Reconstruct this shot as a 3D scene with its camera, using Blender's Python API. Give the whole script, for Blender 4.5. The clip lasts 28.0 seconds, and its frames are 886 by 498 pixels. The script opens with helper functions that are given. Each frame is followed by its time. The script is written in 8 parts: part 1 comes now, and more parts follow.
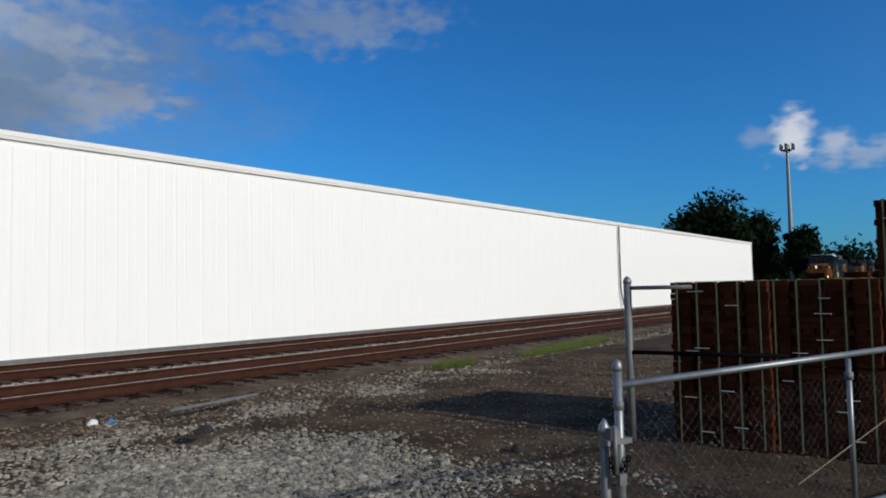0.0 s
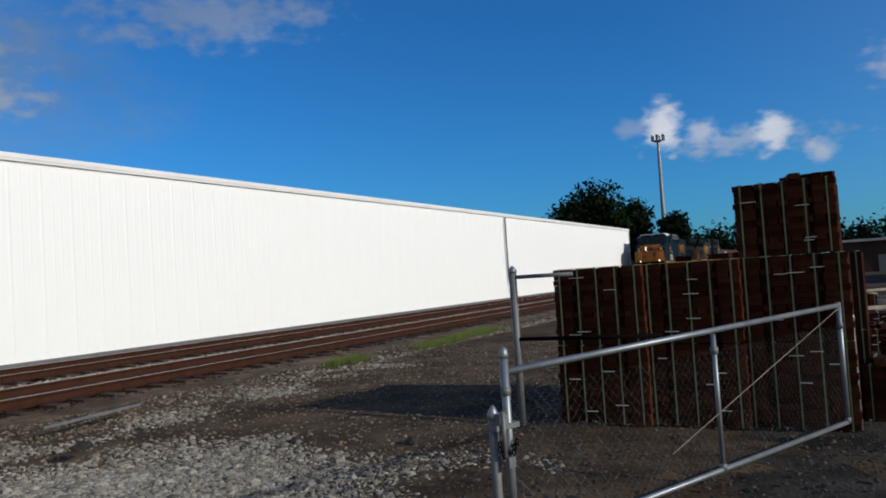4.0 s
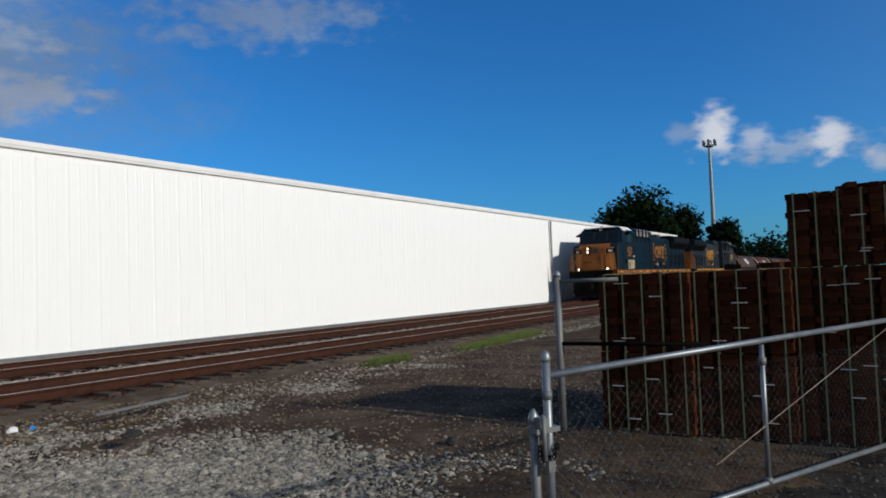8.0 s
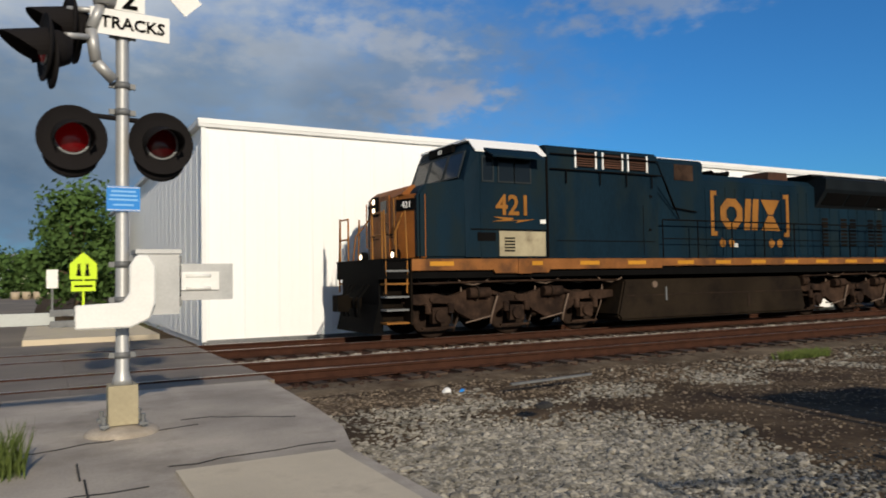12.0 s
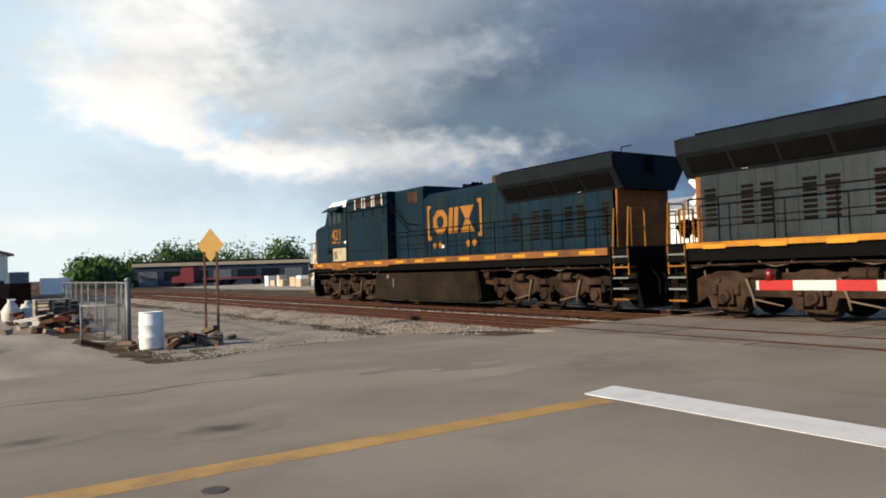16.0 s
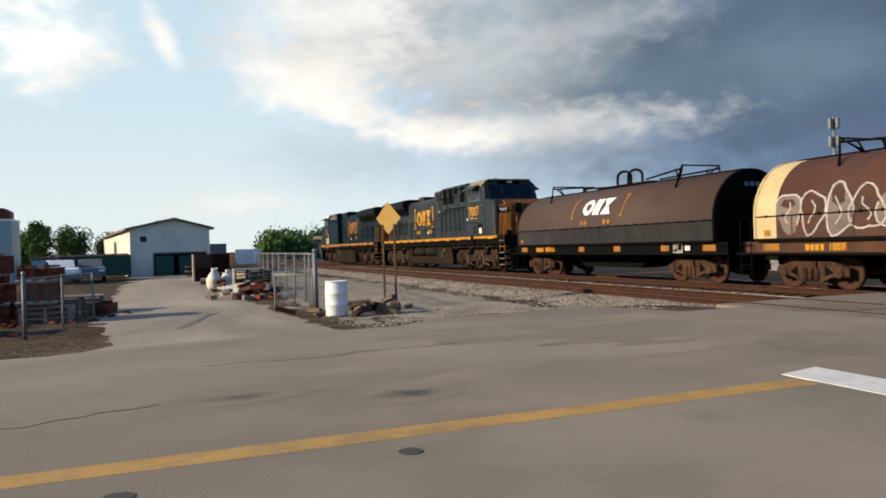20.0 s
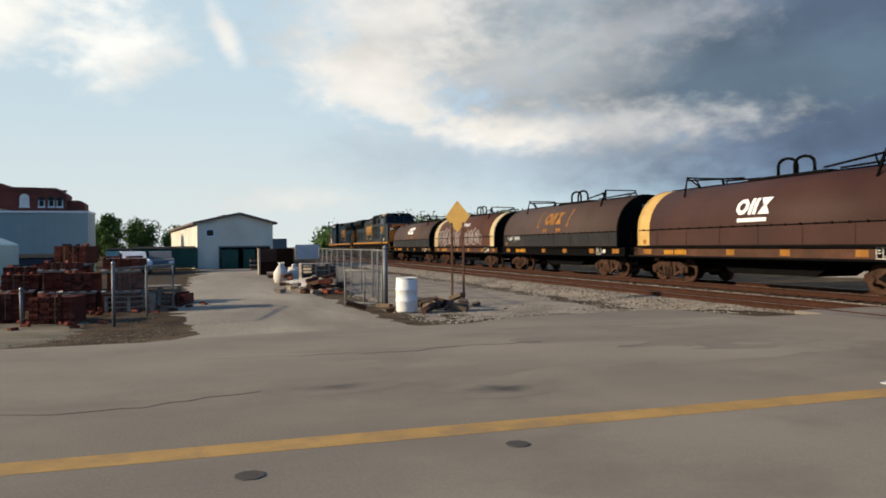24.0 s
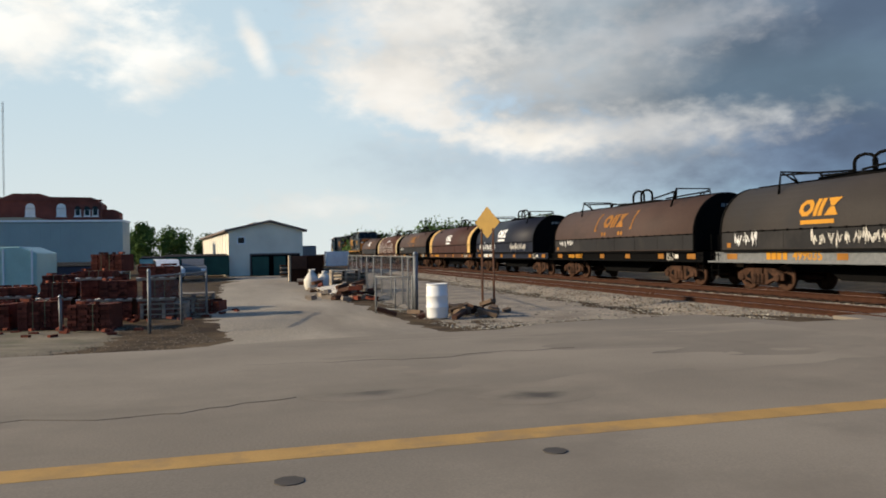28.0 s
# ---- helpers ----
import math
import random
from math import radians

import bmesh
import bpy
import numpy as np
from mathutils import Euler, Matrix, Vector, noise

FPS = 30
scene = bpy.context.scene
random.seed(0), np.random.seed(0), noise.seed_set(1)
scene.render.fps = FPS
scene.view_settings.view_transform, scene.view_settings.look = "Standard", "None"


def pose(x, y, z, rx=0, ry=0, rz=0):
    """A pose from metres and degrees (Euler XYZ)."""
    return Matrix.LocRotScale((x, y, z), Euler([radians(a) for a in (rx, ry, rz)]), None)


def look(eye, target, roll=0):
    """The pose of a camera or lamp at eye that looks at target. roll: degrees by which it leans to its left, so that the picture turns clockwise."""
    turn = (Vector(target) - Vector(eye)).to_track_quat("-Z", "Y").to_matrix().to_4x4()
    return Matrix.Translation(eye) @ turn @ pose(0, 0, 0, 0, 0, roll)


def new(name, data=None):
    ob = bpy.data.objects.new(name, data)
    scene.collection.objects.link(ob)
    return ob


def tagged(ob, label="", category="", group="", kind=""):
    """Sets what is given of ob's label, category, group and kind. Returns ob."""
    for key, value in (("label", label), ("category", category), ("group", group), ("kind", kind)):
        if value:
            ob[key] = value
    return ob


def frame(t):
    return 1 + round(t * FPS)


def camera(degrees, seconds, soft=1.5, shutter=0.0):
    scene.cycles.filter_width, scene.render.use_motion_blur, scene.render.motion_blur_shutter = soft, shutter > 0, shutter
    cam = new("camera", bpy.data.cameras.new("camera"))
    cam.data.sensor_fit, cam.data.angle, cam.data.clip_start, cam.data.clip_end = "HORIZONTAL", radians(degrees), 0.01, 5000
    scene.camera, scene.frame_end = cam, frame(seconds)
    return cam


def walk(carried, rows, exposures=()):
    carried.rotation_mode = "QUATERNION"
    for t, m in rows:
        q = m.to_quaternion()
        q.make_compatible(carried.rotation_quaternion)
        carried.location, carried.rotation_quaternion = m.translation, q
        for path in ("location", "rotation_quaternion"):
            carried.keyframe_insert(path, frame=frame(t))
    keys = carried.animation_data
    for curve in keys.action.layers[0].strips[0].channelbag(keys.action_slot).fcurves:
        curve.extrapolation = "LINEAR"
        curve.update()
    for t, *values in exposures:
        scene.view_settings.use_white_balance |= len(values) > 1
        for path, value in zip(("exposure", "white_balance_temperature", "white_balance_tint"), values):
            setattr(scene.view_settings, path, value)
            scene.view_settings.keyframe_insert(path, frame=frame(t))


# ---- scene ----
EYE = 1.45
cam = camera(62.37, 28.0, soft=1.8, shutter=0.12)
# seconds, x, y, yaw, pitch, roll
PATH = [
    (0.0, 0.037, 0.050, -53.46, 3.14, 1.20),
    (0.5, 0.087, 0.115, -51.72, 4.06, 0.29),
    (1.0, -0.009, 0.084, -54.35, 3.71, 0.69),
    (1.5, 0.011, 0.088, -56.95, 3.07, 0.70),
    (2.0, 0.010, 0.043, -62.41, 3.92, 1.76),
    (2.5, 0.025, 0.010, -65.51, 3.58, 2.15),
    (3.0, 0.003, 0.005, -63.26, 3.19, 3.57),
    (3.5, 0.018, 0.012, -62.36, 2.65, 3.78),
    (5.5, 0.027, -0.005, -60.47, 2.34, 3.28),
    (6.0, 0.016, -0.012, -60.21, 2.82, 2.95),
    (6.5, 0.024, 0.002, -58.60, 2.11, 3.22),
    (7.0, 0.009, 0.012, -58.85, 2.66, 2.18),
    (7.5, -0.011, 0.010, -59.62, 3.34, 1.90),
    (8.0, 0.002, 0.001, -58.52, 2.65, 2.13),
    (8.5, 0.013, -0.001, -57.05, 2.37, 1.95),
    (9.0, -0.020, -0.002, -56.73, 2.53, 1.93),
    (9.5, -0.016, -0.011, -55.47, 2.66, 1.89),
    (10.0, 0.015, -0.013, -54.64, 2.54, 2.15),
    (10.5, 0.005, 0.009, -51.53, 1.50, 2.80),
    (11.0, 0.002, 0.027, -48.50, 3.22, 2.65),
    (11.5, -0.036, 0.077, -42.13, 2.73, 2.47),
    (12.0, -0.051, 0.146, -28.55, 2.18, 0.93),
    (12.5, -0.041, 0.088, -15.49, 0.57, -0.90),
    (13.0, -0.125, 0.045, -1.75, 1.15, -0.08),
    (13.5, -0.291, -0.121, 15.53, 2.47, 1.50),
    (15.5, -0.262, -0.163, 52.86, 0.47, 0.77),
    (16.0, -0.288, -0.205, 56.17, 1.48, 1.85),
    (16.5, -0.388, -0.205, 61.70, 1.00, 1.25),
    (17.0, -0.398, -0.219, 63.41, 0.04, 1.08),
    (17.5, -0.422, -0.225, 64.90, 0.23, 0.35),
    (18.0, -0.449, -0.235, 66.15, 0.51, 0.79),
    (18.5, -0.435, -0.235, 66.69, 1.05, 0.54),
    (19.0, -0.438, -0.250, 67.84, -0.44, 0.41),
    (19.5, -0.432, -0.287, 68.88, -0.51, 1.70),
    (20.0, -0.382, -0.343, 69.08, -0.29, 1.79),
    (20.5, -0.276, -0.519, 74.07, 0.20, 1.93),
    (21.0, -0.350, -0.712, 77.53, 1.95, 4.79),
    (21.5, -0.401, -0.694, 72.54, 0.75, 2.59),
    (23.5, -0.378, -0.783, 73.04, -0.27, 1.56),
    (24.0, -0.374, -0.786, 73.26, -0.29, 0.62),
    (24.5, -0.360, -0.806, 73.37, 0.40, 0.65),
    (25.0, -0.352, -0.820, 74.39, 0.48, 0.82),
    (25.5, -0.374, -0.796, 73.75, 0.75, 0.99),
    (26.0, -0.361, -0.826, 73.85, 0.58, 0.48),
    (26.5, -0.371, -0.838, 73.68, 0.44, 0.27),
    (27.0, -0.381, -0.841, 74.28, 0.56, 0.06),
    (27.5, -0.374, -0.867, 74.75, -0.11, 0.50),
    (28.0, -0.387, -0.840, 75.45, 0.22, 0.97),
]
walk(cam, [(t, pose(x, y, EYE, 90 + p, r, a)) for t, x, y, a, p, r in PATH],
     [(0, -0.6, 5880, 10), (11, -0.6, 5880, 10), (11.5, -0.55, 6100, 10), (12, -0.4, 6600, 10), (12.5, 0.36, 7000, 10), (13.5, 0.5, 7100, 10), (15.5, 0.4, 7050, 10), (20, 0.3, 7100, 10), (21, 0.08, 7100, 10), (24, 0.14, 7150, 10), (28, 0.15, 7150, 10)])

# ---- world, sun, exposure ----
world = bpy.data.worlds.new("world")
scene.world = world
world.use_nodes = True
wn, wl = world.node_tree.nodes, world.node_tree.links
wn.clear()
SUN_EL, SUN_AZ = 22.0, 174.3
w_out = wn.new("ShaderNodeOutputWorld")
w_bg = wn.new("ShaderNodeBackground")
w_sky = wn.new("ShaderNodeTexSky")
w_sky.sky_type = "NISHITA"
w_sky.sun_disc = False
w_sky.sun_elevation = radians(SUN_EL)
w_sky.sun_rotation = radians(SUN_AZ)
w_sky.air_density, w_sky.dust_density, w_sky.ozone_density = 1.0, 0.6, 3.0
w_bg.inputs["Strength"].default_value = 1.0


def wnode(kind, op=None, **vals):
    n = wn.new("ShaderNode" + kind)
    if op:
        n.operation = op
    for k, v in vals.items():
        n.inputs[int(k[1:])].default_value = v
    return n


def wlink(a, b, k=0, o=0):
    wl.new(a.outputs[o], b.inputs[k])
    return b


# direction of the sky as azimuth (0 across the tracks, positive towards the yard drive) and height, in degrees
w_tc = wnode("TexCoord")
w_sep = wlink(w_tc, wnode("SeparateXYZ"))
w_neg = wlink(w_sep, wnode("Math", "MULTIPLY", i1=-57.2958))
w_y = wnode("Math", "MULTIPLY", i1=57.2958)
wl.new(w_sep.outputs[1], w_y.inputs[0])
w_az = wlink(w_y, wlink(w_neg, wnode("Math", "ARCTAN2")), 1)
w_azd = wlink(w_az, wnode("Math", "MULTIPLY", i1=57.2958))
w_el = wnode("Math", "ARCSINE")
wl.new(w_sep.outputs[2], w_el.inputs[0])
w_eld = wlink(w_el, wnode("Math", "MULTIPLY", i1=57.2958))
w_pos = wlink(w_eld, wlink(w_azd, wnode("CombineXYZ")), 1)
w_puff = wnode("TexNoise")
w_puff.inputs["Scale"].default_value, w_puff.inputs["Detail"].default_value, w_puff.inputs["Roughness"].default_value = 7.0, 9, 0.58
w_stretch = wnode("VectorMath", "MULTIPLY")
w_stretch.inputs[1].default_value = (1, 1, 1.9)
wlink(w_tc, w_stretch)
wlink(w_stretch, w_puff)
w_rag0 = wlink(w_puff, wnode("MapRange", i1=0.3, i2=0.7, i3=-1.0, i4=1.0))
w_curl = wnode("TexNoise")
w_curl.inputs["Scale"].default_value, w_curl.inputs["Detail"].default_value = 34.0, 6
wlink(w_stretch, w_curl)
w_small = wlink(w_curl, wnode("MapRange", i1=0.3, i2=0.7, i3=-1.0, i4=1.0))
w_rag = wnode("Math", "MULTIPLY_ADD", i1=0.45)
wlink(w_small, w_rag)
wl.new(w_rag0.outputs[0], w_rag.inputs[2])
w_broad = wnode("TexNoise")
w_broad.inputs["Scale"].default_value, w_broad.inputs["Detail"].default_value = 5.0, 4
wlink(w_stretch, w_broad)
w_tone = wlink(w_broad, wnode("MapRange", i1=0.3, i2=0.7, i3=0.78, i4=1.2))
w_dim = wnode("VectorMath", "MULTIPLY")
w_dim.inputs[1].default_value = (0.036, 0.104, 0.165)
wlink(w_sky, w_dim)
w_last = w_dim
# haze and clouds: azimuth, height, half widths, colour, cover, softness, raggedness, tilt
CLOUDS = [
    # first two rows: unseen haze behind the camera, added as fill light
    (180, 16, 66, 58, (0.36, 0.38, 0.41), 0.9, 1.0, 0.0, 0),
    (-180, 16, 66, 58, (0.36, 0.38, 0.41), 0.9, 1.0, 0.0, 0),
    (100, 2, 46, 40, (0.49, 0.65, 0.78), 0.96, 0.7, 0.0, 0),
    (92, -3, 60, 11, (0.66, 0.74, 0.78), 0.9, 1.0, 0.0, 0),
    (10, 8.5, 30, 9, (0.115, 0.2, 0.32), 0.95, 0.6, 0.25, 0),
    (14, 15, 22, 12, (0.22, 0.31, 0.42), 0.9, 0.9, 0.2, 0),
    (-13, 14, 21, 8, (0.27, 0.36, 0.47), 0.9, 1.0, 0.25, 0),
    (0, 19.5, 20, 4, (0.6, 0.66, 0.73), 0.8, 0.9, 0.35, 4),
    (-19, 17.5, 8, 2.4, (0.5, 0.56, 0.64), 0.6, 0.9, 0.6, 8),
    (-27, 13.3, 5, 1.5, (0.5, 0.55, 0.62), 0.55, 0.9, 0.7, 5),
    (-9.5, 7.3, 3.5, 1.8, (0.42, 0.42, 0.47), 0.55, 0.9, 0.5, 0),
    (14.8, 7.0, 2.6, 1.6, (0.5, 0.5, 0.55), 0.45, 0.9, 0.5, 0),
    (56, 17.5, 29, 9.5, (0.30, 0.385, 0.47), 0.96, 0.35, 0.28, -4),
    (60, 7.0, 19, 3.2, (0.36, 0.45, 0.56), 0.88, 0.9, 0.2, 0),
    (41, 7.5, 19, 7, (0.11, 0.16, 0.275), 0.95, 0.9, 0.12, 0),
    (41, 14.5, 18, 11, (0.075, 0.116, 0.19), 0.97, 0.75, 0.2, 0),
    (47, 11.7, 19, 2.6, (0.108, 0.172, 0.25), 0.94, 1.0, 0.3, 2),
    (58, 15.8, 7, 1.7, (0.46, 0.5, 0.57), 0.6, 0.9, 0.4, 5),
    (68, 13.5, 9, 3.4, (0.55, 0.59, 0.64), 0.75, 1.0, 0.35, 0),
    (69, 19.5, 11, 2.2, (0.55, 0.59, 0.65), 0.6, 1.0, 0.4, 0),
    (77.5, 17.0, 7.5, 4.4, (0.81, 0.828, 0.846), 0.9, 0.9, 0.4, 0),
    (78.5, 12.6, 5.5, 2.6, (0.837, 0.846, 0.855), 0.92, 0.8, 0.4, 0),
    (76.0, 10.4, 4.5, 1.1, (0.81, 0.819, 0.828), 0.85, 0.8, 0.4, -12),
    (63.0, 8.9, 12, 1.7, (0.66, 0.69, 0.73), 0.85, 1.0, 0.3, 0),
    (69.0, 8.6, 5.5, 1.2, (0.828, 0.828, 0.819), 0.9, 1.0, 0.3, -4),
    (110, 19, 11, 4.5, (0.81, 0.828, 0.837), 0.8, 0.8, 0.45, 0),
    (104.5, 15.4, 5.5, 2.6, (0.828, 0.846, 0.855), 0.8, 0.9, 0.5, 0),
    (96.5, 14.4, 4.5, 2.3, (0.837, 0.855, 0.864), 0.85, 0.9, 0.5, 6),
    (89.7, 15.7, 0.8, 2.2, (0.855, 0.864, 0.873), 0.85, 0.9, 0.3, 26),
    (85.5, 3.6, 5, 1.0, (0.756, 0.774, 0.792), 0.5, 1.0, 0.5, 0),
    (-79.5, 10.3, 1.15, 1.7, (0.95, 0.92, 0.9), 0.9, 0.9, 0.5, 0),
    (-77.3, 10.3, 1.1, 0.7, (0.45, 0.5, 0.6), 0.5, 0.9, 0.5, 0),
    (-82.2, 9.5, 1.3, 0.9, (0.72, 0.72, 0.75), 0.7, 0.9, 0.5, 0),
    (-85.0, 8.6, 4.6, 0.9, (0.5, 0.54, 0.61), 0.6, 0.9, 0.8, 0),
    (-86.9, 8.8, 1.1, 1.1, (0.88, 0.86, 0.85), 0.8, 0.9, 0.5, 0),
    (-90.0, 7.3, 0.9, 0.8, (0.75, 0.74, 0.75), 0.7, 0.9, 0.5, 0),
    (-95.6, 12.6, 2.2, 1.6, (0.6, 0.63, 0.7), 0.7, 0.9, 0.6, 0),
    (-25, 15.5, 8, 3.6, (0.22, 0.31, 0.45), 0.7, 0.9, 0.5, 0),
    (-24.5, 18.0, 6.5, 1.0, (0.46, 0.52, 0.62), 0.7, 0.9, 0.6, -10),
    (-29.0, 13.9, 3.4, 1.4, (0.46, 0.5, 0.6), 0.65, 0.9, 0.5, 0),
    (-45.5, 20.2, 7, 1.9, (0.36, 0.43, 0.55), 0.65, 0.9, 0.6, 4),
]
for c_az, c_el, r_az, r_el, c_col, c_cover, c_soft, c_rag, c_tilt in CLOUDS:
    w_rel = wnode("VectorMath", "SUBTRACT")
    w_rel.inputs[1].default_value = (c_az, c_el, 0)
    wlink(w_pos, w_rel)
    if c_tilt:
        w_turn = wn.new("ShaderNodeVectorRotate")
        w_turn.rotation_type = "Z_AXIS"
        w_turn.inputs["Angle"].default_value = radians(c_tilt)
        w_rel = wlink(w_rel, w_turn)
    w_scl = wnode("VectorMath", "MULTIPLY")
    w_scl.inputs[1].default_value = (1 / r_az, 1 / r_el, 0)
    wlink(w_rel, w_scl)
    w_len = wlink(w_scl, wnode("VectorMath", "LENGTH"))
    w_sum = wnode("Math", "MULTIPLY_ADD", i1=c_rag)
    wl.new((w_small if r_el < 2.0 else w_rag).outputs[0], w_sum.inputs[0])
    wl.new(w_len.outputs["Value"], w_sum.inputs[2])
    w_mask = wnode("MapRange", i1=1.0 + c_soft * 0.6, i2=1.0 - c_soft * 0.95, i3=0.0, i4=c_cover)
    w_mask.interpolation_type = "SMOOTHSTEP"
    wlink(w_sum, w_mask)
    w_col = wnode("VectorMath", "SCALE")
    w_col.inputs[0].default_value = c_col
    if c_rag > 0:
        wl.new(w_tone.outputs[0], w_col.inputs["Scale"])
    else:
        w_col.inputs["Scale"].default_value = 1.0
    w_mix = wn.new("ShaderNodeMix")
    w_mix.data_type = "RGBA"
    wl.new(w_mask.outputs[0], w_mix.inputs[0])
    wl.new(w_last.outputs[2 if w_last.bl_idname == "ShaderNodeMix" else 0], w_mix.inputs[6])
    wl.new(w_col.outputs[0], w_mix.inputs[7])
    w_last = w_mix
wl.new(w_last.outputs[2], w_bg.inputs[0])
wl.new(w_bg.outputs[0], w_out.inputs[0])

sun = new("sun", bpy.data.lights.new("sun", "SUN"))
sun.data.energy, sun.data.angle, sun.data.color = 5.0, radians(1.6), (1.0, 0.89, 0.73)
sun_way = Vector((0.1, 1.0, 0)).normalized() * math.cos(radians(SUN_EL)) - Vector((0, 0, math.sin(radians(SUN_EL))))
sun.matrix_world = look((0, -60, 40), Vector((0, -60, 40)) + sun_way)


# ---- mesh kit ----
def box(bm, x0, x1, y0, y1, z0, z1):
    vs = [bm.verts.new(p) for p in ((x0, y0, z0), (x1, y0, z0), (x1, y1, z0), (x0, y1, z0), (x0, y0, z1), (x1, y0, z1), (x1, y1, z1), (x0, y1, z1))]
    for f in ((3, 2, 1, 0), (4, 5, 6, 7), (0, 1, 5, 4), (1, 2, 6, 5), (2, 3, 7, 6), (3, 0, 4, 7)):
        bm.faces.new([vs[i] for i in f])
    return bm


def prism(bm, poly, a0, a1, axis="y"):
    """A polygon of (u, v) pairs drawn out from a0 to a1 along an axis."""
    def put(u, v, a):
        return {"y": (u, a, v), "x": (a, u, v), "z": (u, v, a)}[axis]
    lo = [bm.verts.new(put(u, v, a0)) for u, v in poly]
    hi = [bm.verts.new(put(u, v, a1)) for u, v in poly]
    n = len(poly)
    faces = [bm.faces.new(lo[::-1]), bm.faces.new(hi)]
    for i in range(n):
        faces.append(bm.faces.new((lo[i], lo[(i + 1) % n], hi[(i + 1) % n], hi[i])))
    bmesh.ops.recalc_face_normals(bm, faces=faces)
    return bm


def rod(bm, p, q, r, n=8, r2=None):
    p, q = Vector(p), Vector(q)
    r2 = r if r2 is None else r2
    d = (q - p).normalized()
    u = d.orthogonal().normalized()
    v = d.cross(u)
    ring = [u * math.cos(2 * math.pi * i / n) + v * math.sin(2 * math.pi * i / n) for i in range(n)]
    lo = [bm.verts.new(p + w * r) for w in ring]
    hi = [bm.verts.new(q + w * r2) for w in ring]
    bm.faces.new(lo[::-1])
    bm.faces.new(hi)
    for i in range(n):
        f = bm.faces.new((lo[i], lo[(i + 1) % n], hi[(i + 1) % n], hi[i]))
        f.smooth = n > 6
    return bm


def pipe(bm, pts, r, n=8):
    for a, b in zip(pts, pts[1:]):
        rod(bm, a, b, r, n)
    return bm


def tube(pts, r, n=8):
    """One closed tube bent along a line of points."""
    bm = bmesh.new()
    pts = [Vector(p) for p in pts]
    rows, u = [], None
    for k, p in enumerate(pts):
        d = (pts[min(k + 1, len(pts) - 1)] - pts[max(k - 1, 0)]).normalized()
        u = d.orthogonal().normalized() if u is None else (u - d * u.dot(d)).normalized()
        v = d.cross(u)
        rows.append([bm.verts.new(p + (u * math.cos(2 * math.pi * i / n) + v * math.sin(2 * math.pi * i / n)) * r) for i in range(n)])
    bm.faces.new(rows[0][::-1])
    bm.faces.new(rows[-1])
    for a, b in zip(rows, rows[1:]):
        for i in range(n):
            bm.faces.new((a[i], a[(i + 1) % n], b[(i + 1) % n], b[i])).smooth = True
    return bm


def lathe(bm, prof, at=(0, 0, 0), axis="z", n=20):
    """A profile of (radius, height) pairs turned round an axis through at."""
    rows = []
    for r, h in prof:
        row = []
        for i in range(n):
            c, s = r * math.cos(2 * math.pi * i / n), r * math.sin(2 * math.pi * i / n)
            p = {"z": (c, s, h), "y": (c, h, s), "x": (h, c, s)}[axis]
            row.append(bm.verts.new(Vector(at) + Vector(p)))
        rows.append(row)
    made = [bm.faces.new(rows[0]), bm.faces.new(rows[-1])]
    for a, b in zip(rows, rows[1:]):
        for i in range(n):
            f = bm.faces.new((a[i], a[(i + 1) % n], b[(i + 1) % n], b[i]))
            f.smooth = True
            made.append(f)
    bmesh.ops.recalc_face_normals(bm, faces=made)
    return bm


def soften(bm, w, seg=1):
    bmesh.ops.bevel(bm, geom=[e for e in bm.edges if len(e.link_faces) == 2 and e.calc_face_angle(0) > 0.6], offset=w, segments=seg, affect="EDGES", clamp_overlap=True)
    return bm


def BM():
    return bmesh.new()


def mesh_of(name, bm, *mats):
    me = bpy.data.meshes.new(name)
    bm.to_mesh(me)
    bm.free()
    for m in mats:
        me.materials.append(m)
    return me


def part(name, bm, material, parent, label="", at=None):
    ob = new(name, mesh_of(name, bm, material))
    ob.parent = parent
    if at is not None:
        ob.matrix_basis = at
    return tagged(ob, label)


def again(ob, m, parent=None):
    """One more piece on the same mesh."""
    o = new(ob.name.split(".")[0], ob.data)
    o.parent = parent or ob.parent
    o.matrix_basis = m
    return o


def thing(name, label, category, group="", kind="", at=None):
    ob = new(name)
    if at is not None:
        ob.matrix_basis = at
    return tagged(ob, label, category, group, kind)


def solid(name, bm, material, label, category="", group="", kind="", at=None):
    ob = new(name, mesh_of(name, bm, material))
    if at is not None:
        ob.matrix_basis = at
    return tagged(ob, label, category, group, kind)


